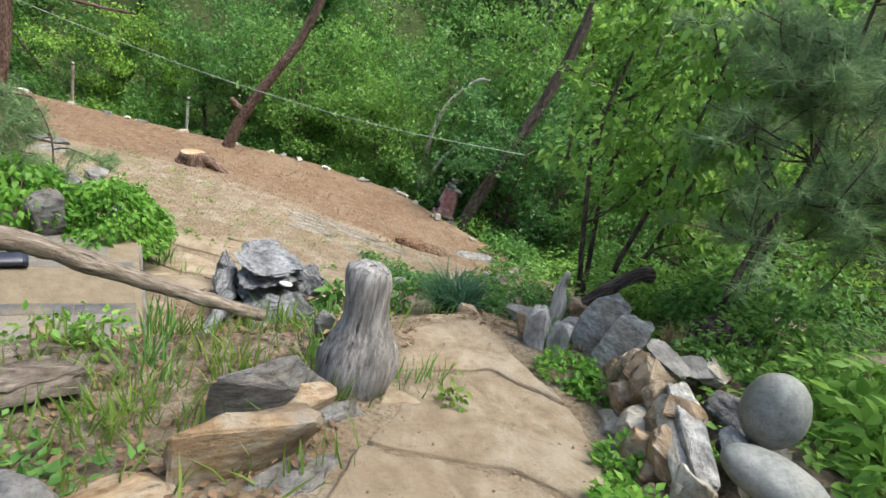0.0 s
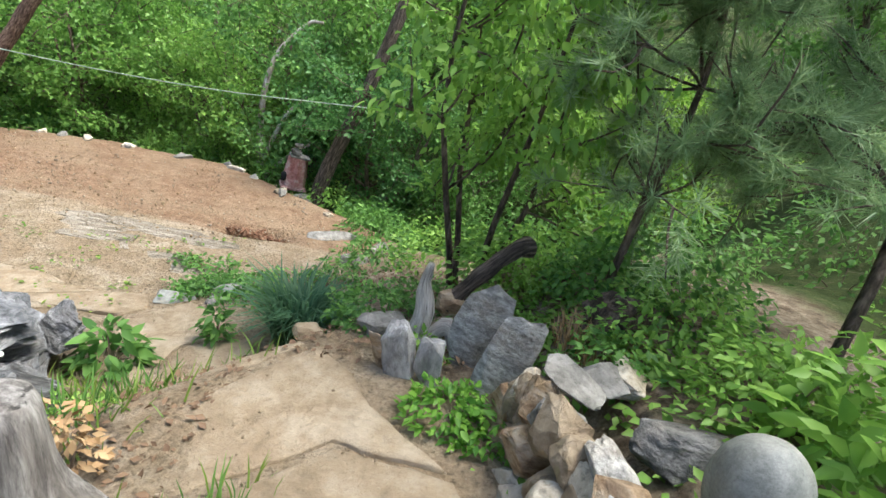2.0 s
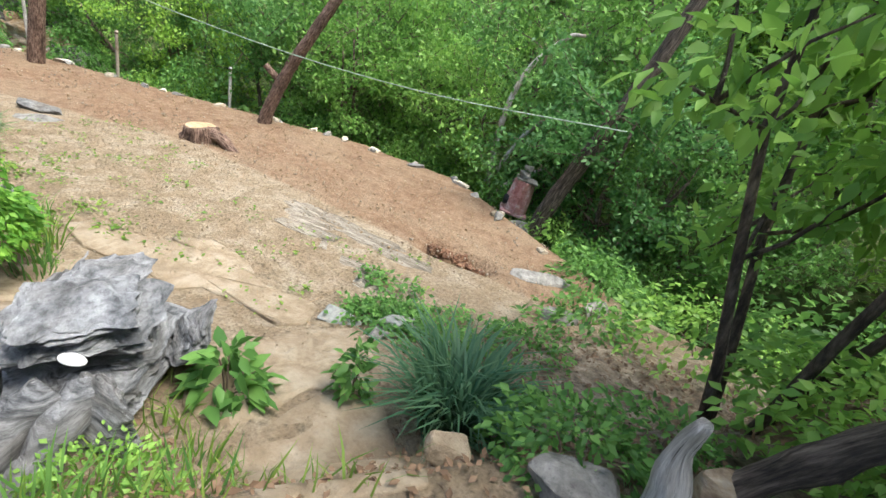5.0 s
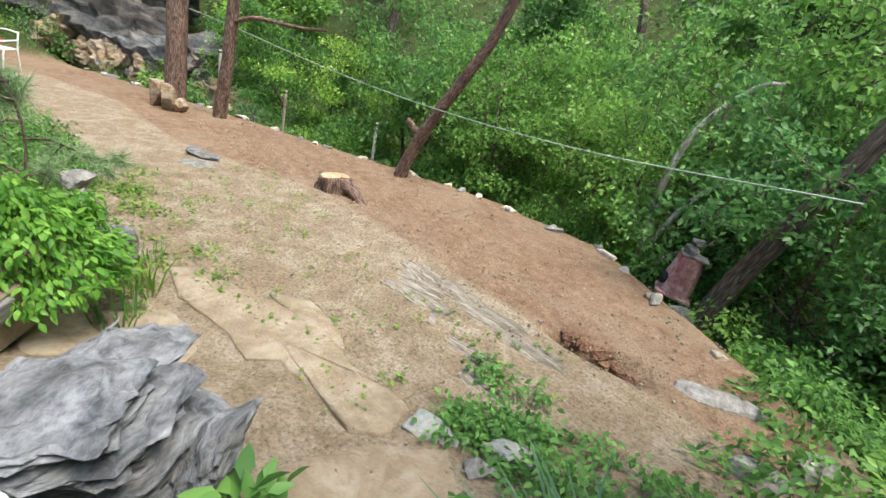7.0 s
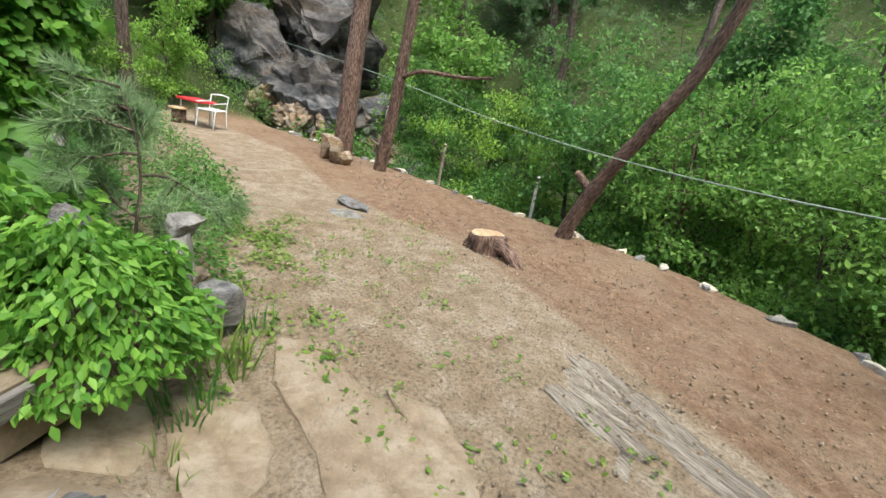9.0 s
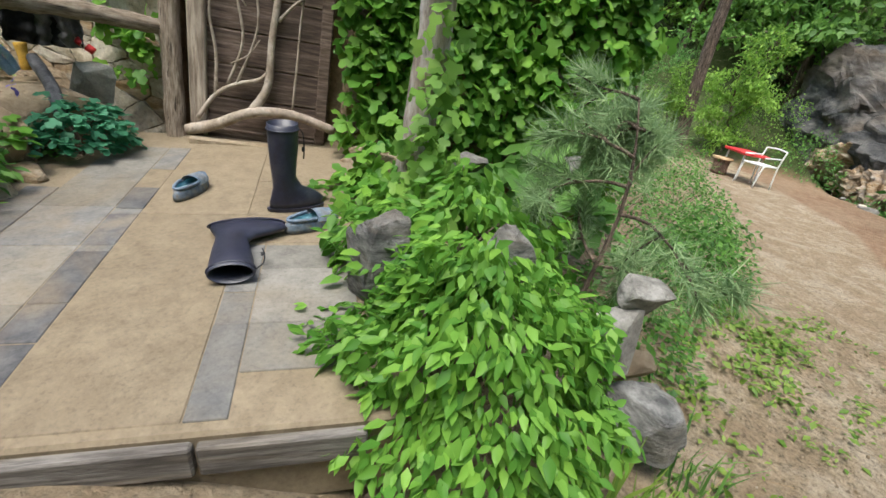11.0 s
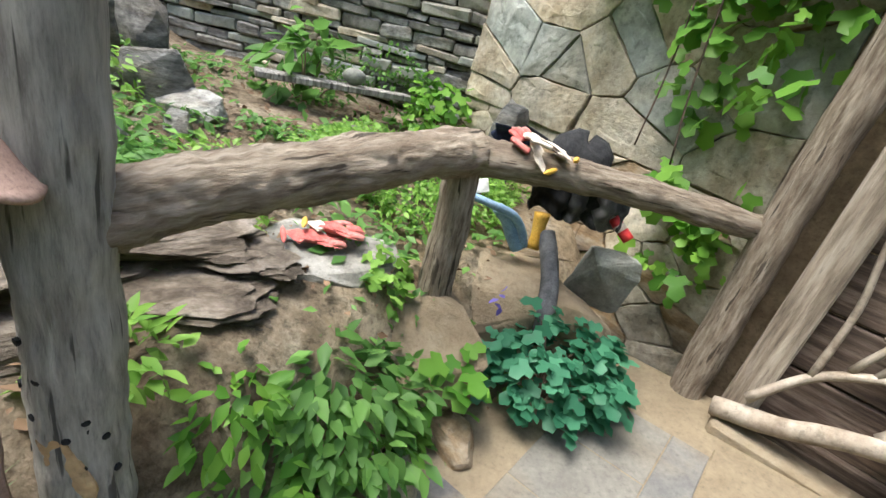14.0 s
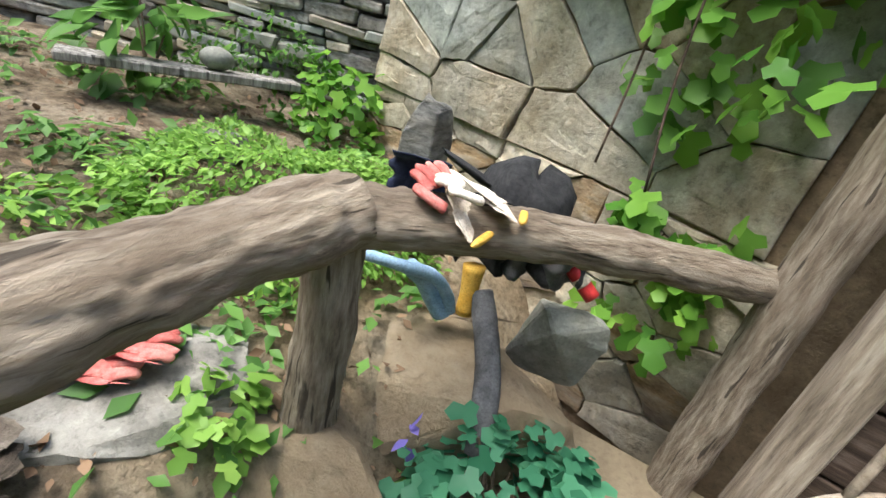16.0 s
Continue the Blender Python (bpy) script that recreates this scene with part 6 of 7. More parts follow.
pede = thing("pink_pedestal", "chipped pink concrete pedestal with an arched hollow", "pedestal", pose(0.14, 10.9, -0.74, 0, 6, 20) @ Matrix.Diagonal((0.86, 0.86, 0.9, 1)))
part("foot", box_mesh("foot", 0.52, 0.46, 0.05, PINK, 0.01, 0.01), None, pede)
vs, fs = tube_data([(0, 0, 0.04), (0, 0, 0.3), (0, 0, 0.6), (0, 0, 0.64)], [0.25, 0.23, 0.2, 0.19], 8, 0.04)
part("shaft", mesh_of("shaft", vs, fs, PINK), PINK, pede)
# no arch is cut: a black plug carries the recess's shade
part("hollow", tube("hollow", [(-0.25, -0.08, 0.22), (-0.16, -0.06, 0.22)], 0.09, 0.09, CLOTHBLACK, 12), None, pede, "black plug for the shade in the arched hollow")
part("slab", box_mesh("slab", 0.4, 0.34, 0.035, CONCRETE, 0.006, 0.01), None, pede, loc=pose(0.02, 0, 0.64))
rock("cairn_stone", "round grey stone on the pedestal", (0.17, 10.88, -0.13), (0.22, 0.2, 0.15), 0, 260, CONCRETE, group="stones on the pedestal", cuts=3)
rock("cairn_stone", "small squared pale stone on top", (0.19, 10.88, 0.0), (0.17, 0.16, 0.13), 20, 261, CONCRETE, ry=8, group="stones on the pedestal", cuts=6)
rock("cairn_stone", "pale stone at the pedestal's foot", (0.42, 10.5, -0.84), (0.4, 0.26, 0.16), 20, 262, CONCRETE, group="stones on the pedestal")

tb = thing("red_table", "low red-topped garden table on the terrace", "table", pose(-11.75, 4.95, gz(-11.75, 4.95), 0, 0, 30))
part("tabletop", box_mesh("tabletop", 0.85, 0.5, 0.05, REDPAINT, 0.01), None, tb, loc=pose(0, 0, 0.5))
for sx in (-0.34, 0.34):
    for sy in (-0.18, 0.18):
        part("leg", tube("leg", [(sx, sy, 0), (sx * 0.95, sy, 0.5)], 0.018, 0.018, WHITEPAINT, 8), None, tb)
ch = thing("garden_chair", "white tubular garden chair beside the red table", "chair", pose(-11.15, 5.25, gz(-11.15, 5.25), 0, 0, 50))
for sx in (-0.22, 0.22):
    part("leg", tube("leg", [(sx, -0.22, 0), (sx, -0.16, 0.36), (sx, -0.1, 0.42)], 0.014, 0.014, WHITEPAINT, 8), None, ch)
    part("leg", tube("leg", [(sx, 0.22, 0), (sx, 0.2, 0.4), (sx, 0.26, 0.72)], 0.014, 0.014, WHITEPAINT, 8), None, ch)
    part("armrest", tube("armrest", [(sx, -0.2, 0.56), (sx, 0.22, 0.58)], 0.014, 0.014, WHITEPAINT, 8), None, ch)
part("seat", box_mesh("seat", 0.44, 0.42, 0.025, WHITEPAINT, 0.008), None, ch, loc=pose(0, 0.02, 0.4))
part("backrest", tube("backrest", [(-0.22, 0.26, 0.72), (0, 0.28, 0.74), (0.22, 0.26, 0.72)], 0.014, 0.014, WHITEPAINT, 8), None, ch)
st = thing("log_stool", "short log stool beside the red table", "stool", pose(-11.7, 4.6, gz(-11.7, 4.6)))
part("bole", tube("bole", [(0, 0, 0), (0, 0, 0.3)], 0.16, 0.15, BARKRED, 12, 0.1), None, st)
part("top", tube("top", [(0, 0, 0.3), (0, 0, 0.335)], 0.2, 0.2, CUTWOOD, 14, 0.05), None, st)

# cliff beyond the terrace's end
for i, (x, y, z, a, b, c, rz, m) in enumerate(((-13.2, 8.6, -1.6, 2.6, 1.6, 2.4, 20, CLIFF), (-12.2, 9.2, -1.6, 1.6, 1.2, 1.5, 60, BROWNSTONE), (-15.2, 8.0, -1.2, 3.2, 2.0, 2.7, 30, CLIFF), (-13.6, 7.7, -0.9, 1.3, 1.0, 1.2, 10, BROWNSTONE), (-11.2, 9.6, -1.6, 1.5, 1.0, 1.3, 35, BROWNSTONE), (-16.8, 6.4, -0.5, 3.4, 2.2, 3.4, 50, CLIFF), (-10.2, 10.2, -1.8, 1.6, 1.0, 1.3, 10, CLIFF), (-13.8, 10.0, -1.4, 3, 2, 2.2, 70, CLIFF), (-17.0, 9.0, 0, 4, 3, 4.0, 15, CLIFF), (-12.7, 8.1, -0.9, 0.9, 0.7, 0.9, 80, BROWNSTONE), (-15.4, 6.7, -0.6, 1.2, 1.0, 1.3, 70, BROWNSTONE), (-14.6, 7.2, -0.7, 0.8, 0.7, 0.9, 30, BROWNSTONE))):
    rock("cliff_rock", "jagged dark grey cliff rock" if m is CLIFF else "ochre broken block of the cliff", (x, y, z), (a, b, c), rz, 400 + i, m, 6, 10, "cliff rocks", cuts=14, rough=0.5, sub=4, layers=0.15)
rs = random.Random(11)
for i in range(26):
    x = -12 + 14 * i / 26 + rs.uniform(-0.3, 0.3)
    y = 11.9 - 0.42 * max(0, -x - 3.2) - 0.75 * max(0, x + 1.0) + rs.uniform(0.3, 2.2)
    s = rs.uniform(0.25, 0.7)
    rock("stream_boulder", "grey boulder in the stream gully", (x, y, gz(x, y) - 0.1), (s, s * 0.8, s * 0.6), rs.uniform(0, 180), 430 + i, SLATE if i % 2 else CONCRETE, group="stream boulders", sub=2)

# ---- trees ----
broadleaf("garden_tree", "many-stemmed broadleaf tree with drooping bright leaves", (2.8, 6.05, gz(2.8, 6.05)), 3.7, 0.95, 7000, 0.085, LEAF_BRIGHT, BARK, 3, 4, LEAF, 0.03, 0.3, droop=0.6)
pine("young_pine", "young pine with long soft grey-green needles", (3.5, 5.15, 0.72), 2.7, 1.05, 700, 0.14, 5, r0=0.03, low=0.28, lean=(0.05, -0.05))
pine("young_pine", "second young pine leaning over the bank", (4.25, 4.3, 0.85), 3.3, 1.2, 800, 0.14, 6, r0=0.032, low=0.3, lean=(0.0, -0.05))
pine("young_pine", "small pine growing among the bed stones", (-2.25, 4.75, 0.0), 1.05, 0.5, 170, 0.13, 7, r0=0.013, low=0.3)
pine("young_pine", "pine seedling at the foot of the post", (-0.16, 2.95, 0.05), 0.3, 0.14, 26, 0.1, 8, r0=0.008, low=0.3)
bush("leafy_shrub", "leafy shrub with long pointed dark leaves", (3.95, 3.35, 0.8), (0.62, 0.75, 0.85), 1700, LEAF, 0.095, LEAF_BRIGHT, 21, "shrub", tilt=0.8)
bush("leafy_shrub", "green undergrowth behind the egg stones", (3.6, 2.4, 0.8), (0.6, 0.7, 0.5), 1100, LEAF, 0.075, LEAF_TREE, 22, "shrub", tilt=0.8)
for i, (x, y, rx, ry, rz_, n, mt) in enumerate(((3.2, 5.8, 0.6, 0.5, 0.4, 900, LEAF_BRIGHT), (3.9, 5.2, 0.7, 0.6, 0.5, 1100, LEAF_TREE), (3.4, 6.6, 0.8, 0.6, 0.55, 1100, LEAF_TREE), (2.0, 7.4, 0.5, 0.5, 0.3, 600, LEAF_TREE), (4.4, 6.2, 0.9, 0.8, 0.8, 1400, LEAF_TREE), (2.9, 7.6, 0.8, 0.7, 0.6, 1100, LEAF_BRIGHT), (1.9, 8.6, 0.6, 0.6, 0.4, 800, LEAF_TREE), (5.1, 3.4, 0.8, 0.9, 0.9, 1400, LEAF_TREE), (5.4, 2.0, 0.9, 0.9, 0.9, 1400, LEAF_TREE), (6.2, 4.6, 1.0, 1.0, 1.3, 1600, LEAF_BRIGHT), (6.4, 6.4, 1.0, 1.0, 1.4, 1600, LEAF_TREE), (-13.2, 7.6, 0.8, 0.7, 0.9, 900, LEAF_TREE), (-12.0, 8.6, 0.8, 0.7, 0.7, 900, LEAF_BRIGHT), (-14.6, 6.2, 0.9, 0.8, 1.2, 1000, LEAF_TREE), (-15.5, 5.0, 1.2, 1.0, 1.6, 1400, LEAF_BRIGHT))):
    bush("undergrowth", "mixed green undergrowth beyond the bank", (x, y, gz(x, y) - 0.05), (rx, ry, rz_), n, SMALL, 0.075, mt, 30 + i, "undergrowth", group="undergrowth")

kinds = [
    broadleaf("forest_tree", "spreading broadleaf tree in full spring leaf", (-0.6, 13.2, gz(-0.6, 13.2)), 4.6, 1.9, 13000, 0.105, FOREST[0], BARK, 41, 3, r0=0.07, lift=0.15),
    broadleaf("forest_tree", "bright young broadleaf tree beyond the stream", (-4.6, 12.6, gz(-4.6, 12.6)), 4.2, 1.9, 13000, 0.1, FOREST[1], BARK, 42, 4, r0=0.05, lift=0.1),
    broadleaf("forest_tree", "dense dark-leaved tree on the slope", (4.8, 13.4, gz(4.8, 13.4)), 5.0, 2.0, 13000, 0.105, FOREST[2], BARK, 43, 2, r0=0.09, lift=0.15),
]
far_kinds = [
    broadleaf("forest_tree", "spreading broadleaf tree high on the slope", (-7.5, 16.5, gz(-7.5, 16.5)), 4.6, 1.9, 5200, 0.16, FOREST[0], BARK, 44, 1, r0=0.1, lift=0.15),
    broadleaf("forest_tree", "bright young tree high on the slope", (2.4, 17.0, gz(2.4, 17.0)), 4.2, 1.9, 5200, 0.15, FOREST[1], BARK, 45, 1, r0=0.08, lift=0.1),
    broadleaf("forest_tree", "dense dark-leaved tree high on the slope", (-2.5, 17.5, gz(-2.5, 17.5)), 5.0, 2.0, 5200, 0.16, FOREST[2], BARK, 46, 1, r0=0.1, lift=0.15),
]
rf = random.Random(21)
spots = [(-1.9, 13.0, 0.9, 1), (1.6, 12.2, 0.95, 0), (3.2, 11.6, 0.8, 1), (8.6, 9.2, 1.0, 0), (6.6, 11.4, 1.1, 1), (-2.9, 13.6, 1.0, 0), (-6.6, 12.2, 0.9, 0), (-8.4, 11.6, 0.85, 1), (-9.8, 11.2, 0.8, 2), (-5.6, 14.2, 1.1, 2), (0.6, 14.6, 1.2, 1), (-11.8, 10.8, 0.8, 1)]
for _ in range(62):
    a = rf.uniform(-0.45, 1.75)
    r = rf.uniform(15, 34)
    spots.append((0.5 - r * math.sin(a), 2.5 + r * math.cos(a), rf.uniform(1.0, 1.7), rf.randrange(3)))
for _ in range(16):
    spots.append((rf.uniform(10.5, 19), rf.uniform(-1, 15), rf.uniform(1.0, 1.5), rf.randrange(3)))
for _ in range(24):
    a, r = rf.uniform(1.25, 2.3), rf.uniform(17, 32)
    spots.append((-r * math.sin(a), 3 + r * math.cos(a), rf.uniform(1.0, 1.6), rf.randrange(3)))
spots += [(-13.2, 3.2, 0.5, 1), (-14.5, 4.4, 0.6, 1), (-12.5, 2.0, 0.6, 0)]
for x, y, s, k in spots:
    c = copy_thing((far_kinds if math.hypot(x, y - 4) > 13 else kinds)[k], pose(x, y, gz(x, y) - 0.15, 0, 0, rf.uniform(0, 360)))
    c.scale = (s, s, s * rf.uniform(0.9, 1.15))
for o in kinds + far_kinds:
    o["group"] = "forest trees"
for x, y, h in ((-15.5, 13, 9), (-12.5, 15.5, 9), (-9, 17, 9), (-5, 19, 10), (0, 20, 10), (5, 18, 10), (-18, 9, 9), (-19.5, 5, 8)):
    pine("forest_pine", "tall dark pine on the far slope", (x, y, gz(x, y)), h, 2.6, 420, 0.34, int(abs(x) * 3), r0=0.16, low=0.25, per=26)
pale = pine_trunk("pale_tree", "slender pale tree with two bare curved stems", [(-0.75, 12.0, gz(-0.75, 12.0)), (-0.85, 12.0, 0.2), (-0.7, 12.1, 1.3), (-0.2, 12.2, 2.0), (0.1, 12.2, 2.1)], 0.07, 0.025, BARKPALE, extra=[([(-0.75, 12.0, -0.6), (-0.4, 12.1, 0.3), (0.2, 12.2, 1.0), (0.75, 12.3, 1.35)], 0.05, 0.02), ([(-0.7, 11.95, -1.0), (-0.3, 11.9, -0.5), (0.2, 11.9, -0.1)], 0.04, 0.02)])
rng_w = np.random.default_rng(77)
n = 26000
aa, rr = rng_w.uniform(-0.75, 1.9, n), rng_w.uniform(0, 1, n) ** 0.8 * 30 + 11
wx, wy = 0.5 - rr * np.sin(aa), 1.5 + rr * np.cos(aa)
wz = land(wx, wy)
edge_y = np.maximum(10.9 - 0.42 * np.clip(-wx - 3.2, 0, 50) - 0.75 * np.clip(wx + 1.0, 0, 50), np.where(wx > 0.6, 6.6 + 0.4 * np.clip(wx - 3, 0, 5), -50))
keep = (wy - edge_y > 0.5)
wp = np.stack([wx, wy, wz + rng_w.uniform(0.0, 0.7, n)], -1)[keep]
thing("slope_plants", "low green plants covering the wooded slope", "undergrowth", pose(0, 0, 0), cloud("slope_plants", *SMALL, wp, turns(rng_w, len(wp), 0.5), 0.22 * rng_w.uniform(0.6, 1.4, len(wp)), LEAF_DARK), kind="stuff")

# rim shrubs between terrace and stream
for i in range(22):
    x = -12.5 + 15 * i / 21 + rs.uniform(-0.3, 0.3)
    y = 11.25 - 0.42 * max(0, -x - 3.2) - 0.75 * max(0, x + 1.0) + rs.uniform(0.2, 0.9)
    bush("rim_shrub", "leafy green shrub below the terrace rim", (x, y, gz(x, y) - 0.1), (rs.uniform(0.5, 0.9), rs.uniform(0.5, 0.8), rs.uniform(0.5, 1.0)), 1300, SMALL, 0.085, (LEAF_TREE, LEAF_BRIGHT, LEAF_DARK)[i % 3], 500 + i, "shrub", group="rim shrubs", stems=4)

# ---- beds: vines, flowers, weeds ----
bush("vine_bush", "mound of glossy five-leaved creeper beside the porch", (-1.5, 4.62, -0.08), (0.46, 0.5, 0.5), 5200, LEAF, 0.058, LEAF_IVY, 51, "creeper", droop=0.6, shell=0.6, stems=10)
bush("vine_bush", "creeper and weeds behind the mound", (-1.95, 4.25, 0.1), (0.55, 0.5, 0.4), 1500, LEAF, 0.08, LEAF_IVY, 52, "creeper", droop=0.5, shell=0.6)
bush("vine_bush", "creeper at the foot of the ivied tree", (-2.35, 3.6, 0.1), (0.42, 0.4, 0.34), 700, VINE, 0.085, LEAF_IVY, 53, "creeper", droop=0.5)
bush("broad_leaf_plant", "large pale lobed leaves below the wall", (-3.05, 4.1, 0.1), (0.5, 0.42, 0.4), 80, VINE, 0.24, LEAF_TREE, 54, "plant", droop=0.4)
for i, (x, y, a, b, c, n, m) in enumerate(((-2.75, 4.95, 0.4, 0.35, 0.35, 700, LEAF_DARK), (-3.3, 4.85, 0.5, 0.4, 0.42, 900, LEAF_TREE), (-3.9, 5.05, 0.5, 0.4, 0.5, 1100, LEAF_DARK), (-4.5, 5.1, 0.5, 0.4, 0.55, 1100, LEAF_DARK), (-5.2, 5.0, 0.6, 0.4, 0.5, 1100, LEAF_DARK), (-6.0, 4.9, 0.6, 0.5, 0.5, 1000, LEAF_TREE), (-7.2, 4.5, 0.8, 0.6, 0.6, 1200, LEAF_DARK), (-8.6, 4.2, 0.9, 0.6, 0.7, 1200, LEAF_TREE), (-10, 3.9, 0.9, 0.7, 0.8, 1200, LEAF_DARK), (-4.4, 4.4, 0.6, 0.5, 0.7, 1100, LEAF_TREE), (-6.0, 4.0, 0.8, 0.6, 0.9, 1200, LEAF_TREE))):
    bush("bed_shrub", "fine-leaved green shrub along the yard's edge", (x, y, gz(x, y) - 0.04), (a, b, c), n, SMALL, 0.05, m, 60 + i, "shrub", group="bed shrubs", droop=0.1)
for i, (x, y, z, a, b, c, m) in enumerate(((-1.98, 4.95, -0.05, 0.3, 0.24, 0.34, CONCRETE), (-2.05, 5.0, 0.2, 0.22, 0.2, 0.16, CONCRETE), (-1.98, 5.17, -0.28, 0.34, 0.26, 0.26, SLATE), (-2.32, 5.02, -0.25, 0.22, 0.18, 0.18, SANDSTONE), (-2.2, 4.95, -0.2, 0.2, 0.16, 0.3, SLATE), (-1.54, 4.15, 0.05, 0.28, 0.24, 0.4, SLATE), (-2.35, 3.5, 0.22, 0.6, 0.3, 0.2, SANDSTONE), (-2.75, 3.75, 0.3, 0.3, 0.22, 0.16, CONCRETE), (-3.3, 4.15, 0.3, 0.5, 0.25, 0.2, CONCRETE), (-2.6, 2.95, 0.05, 0.26, 0.2, 0.18, BROWNSTONE), (-2.4, 3.1, 0.03, 0.2, 0.16, 0.14, BROWNSTONE), (-1.8, 4.55, 0.1, 0.2, 0.16, 0.4, SLATE))):
    rock("bed_stone", "rough pale stone in the creeper bed" if m is not SLATE else "grey stone in the creeper bed", (x, y, z), (a, b, c), i * 47, 600 + i, m, group="stones of the creeper bed")
ivt = pine_trunk("ivied_tree", "dead pale tree trunk with ivy climbing it", [(-2.22, 3.7, 0.0), (-2.21, 3.75, 0.5), (-2.18, 3.79, 0.9), (-2.15, 3.81, 1.35), (-2.08, 3.85, 1.9), (-1.9, 3.92, 2.8)], 0.08, 0.075, BARKPALE, extra=[([(-2.15, 3.81, 1.25), (-2.28, 3.98, 1.6), (-2.42, 4.2, 2.2)], 0.06, 0.045), ([(-2.62, 3.4, 0.2), (-2.55, 3.45, 0.5), (-2.58, 3.5, 0.9)], 0.07, 0.02)])


def climbers(name, label, pos, out, n, size, material, seed, spread):
    rng = np.random.default_rng(seed)
    pos = np.asarray(pos, float)
    p = pos[rng.integers(0, len(pos), n)] + rng.normal(0, spread, (n, 3))
    yaw = np.arctan2(out[1], out[0]) + rng.normal(0, 0.6, n)
    R = turns(rng, n, 0.35, np.stack([np.cos(yaw), np.sin(yaw), yaw * 0], -1), 0)
    d = rng.normal(-0.95, 0.35, n)
    cy, sy = np.cos(-d), np.sin(-d)
    z = np.zeros(n)
    hang = np.stack([np.stack([cy, z, sy], -1), np.stack([z, z + 1, z], -1), np.stack([-sy, z, cy], -1)], 1)
    return thing(name, label, "ivy", pose(0, 0, 0), cloud(name, *VINE, p, R @ hang, size * rng.uniform(0.55, 1.3, n), material))


def on_wall(s, z, off):
    return tuple(HOUSE @ Vector((s, -off + (0.12 if s < -0.02 else 0), z)))


ri = random.Random(8)
climbers("wall_ivy", "thick sheet of green ivy over the house wall", [on_wall(1.3 + 1.75 * ri.random(), 0.1 + 2.4 * ri.random() ** 0.9, 0.12) for _ in range(500)], (0.8, 0.6), 6200, 0.085, LEAF_IVY, 91, 0.05)
climbers("wall_ivy", "ivy spilling beside the door", [on_wall(1.12 + 0.3 * ri.random(), 0.1 + 1.9 * ri.random(), 0.12) for _ in range(60)], (0.8, 0.6), 420, 0.1, LEAF_IVY, 92, 0.05)
climbers("wall_ivy", "ivy strands hanging on the pale stones by the door", [on_wall(-0.1 - 0.5 * ri.random(), 1.0 + 0.85 * ri.random(), 0.1) for _ in range(40)] + [on_wall(-0.1 - 1.1 * ri.random(), 1.45 + 0.3 * ri.random(), 0.1) for _ in range(50)], (0.8, 0.6), 400, 0.085, LEAF_IVY, 93, 0.05)
climbers("wall_ivy", "ivy sprays low on the wall by the door post", [on_wall(-0.12 - 0.35 * ri.random(), 0.35 + 0.4 * ri.random(), 0.1) for _ in range(30)], (0.8, 0.6), 90, 0.08, LEAF_IVY, 94, 0.04)
climbers("trunk_ivy", "bright ivy climbing the dead tree", [(-2.14 + ri.uniform(-0.02, 0.1), 3.87 + ri.uniform(0.0, 0.12), 0.2 + 1.5 * ri.random() ** 2) for _ in range(120)], (0.9, 0.5), 300, 0.078, LEAF_BRIGHT, 95, 0.05)

bush("columbine", "blue-green columbine clump with violet flowers", (-1.39, 2.03, 0.12), (0.25, 0.23, 0.28), 420, VINE, 0.062, LEAF_BLUE, 101, "flower", droop=0.15, tilt=0.35, stems=14)
rng_f = np.random.default_rng(3)
fp = np.array([(-1.12, 2.08, 0.45), (-1.13, 2.09, 0.43), (-1.14, 2.07, 0.45), (-1.11, 2.09, 0.44), (-1.12, 2.06, 0.46)])
thing("violet_flower", "single violet columbine flower", "flower", pose(0, 0, 0), cloud("violet_flower", *LEAF, fp, turns(rng_f, 5, 0.8), np.full(5, 0.04), VIOLET))
bush("peony_clump", "clump of pointed mid-green leaves by the post", (-0.66, 2.3, 0.08), (0.34, 0.28, 0.26), 1100, LEAF, 0.068, LEAF_TREE, 102, "plant", droop=0.25, tilt=0.4, stems=12)
bush("sprout", "heart-leaved sprout in the porch bed", (-1.02, 2.2, 0.12), (0.12, 0.1, 0.2), 22, VINE, 0.075, LEAF_IVY, 103, "plant", droop=0.2, tilt=0.3, stems=4)
bush("sprout", "trailing weeds over the edging stones", (-0.6, 2.62, 0.06), (0.24, 0.14, 0.16), 90, LEAF, 0.07, LEAF_IVY, 104, "weed")
bush("sprout", "light green sprout beside the glove stone", (-0.76, 2.02, 0.34), (0.1, 0.12, 0.16), 75, VINE, 0.05, LEAF_BRIGHT, 105, "weed", tilt=0.4)
bush("chickweed", "bright chickweed carpet behind the rail", (-0.75, 1.15, 0.44), (0.62, 0.5, 0.2), 7500, SMALL, 0.032, LEAF_BRIGHT, 106, "groundcover", shell=0.7, droop=0, stems=0)
bush("chickweed", "bright chickweed in the garden's middle", (-0.1, 1.5, 0.4), (0.4, 0.3, 0.14), 1100, SMALL, 0.045, LEAF_BRIGHT, 107, "groundcover", shell=0.7, droop=0, stems=0)
bush("tall_weed", "tall leafy weed before the slate wall", (-0.1, 0.5, 0.55), (0.25, 0.2, 0.5), 90, LEAF, 0.14, LEAF_TREE, 108, "weed", droop=0.3)
bush("tall_weed", "leafy weed at the wall's corner", (-0.85, 0.45, 0.5), (0.22, 0.2, 0.4), 160, VINE, 0.07, LEAF_IVY, 109, "weed", droop=0.4)
bush("moss_bank", "mossy ferny bank below the slate wall", (-0.55, 0.25, 0.5), (0.5, 0.25, 0.4), 900, SMALL, 0.04, LEAF_DARK, 110, "moss", shell=0.8, stems=0)
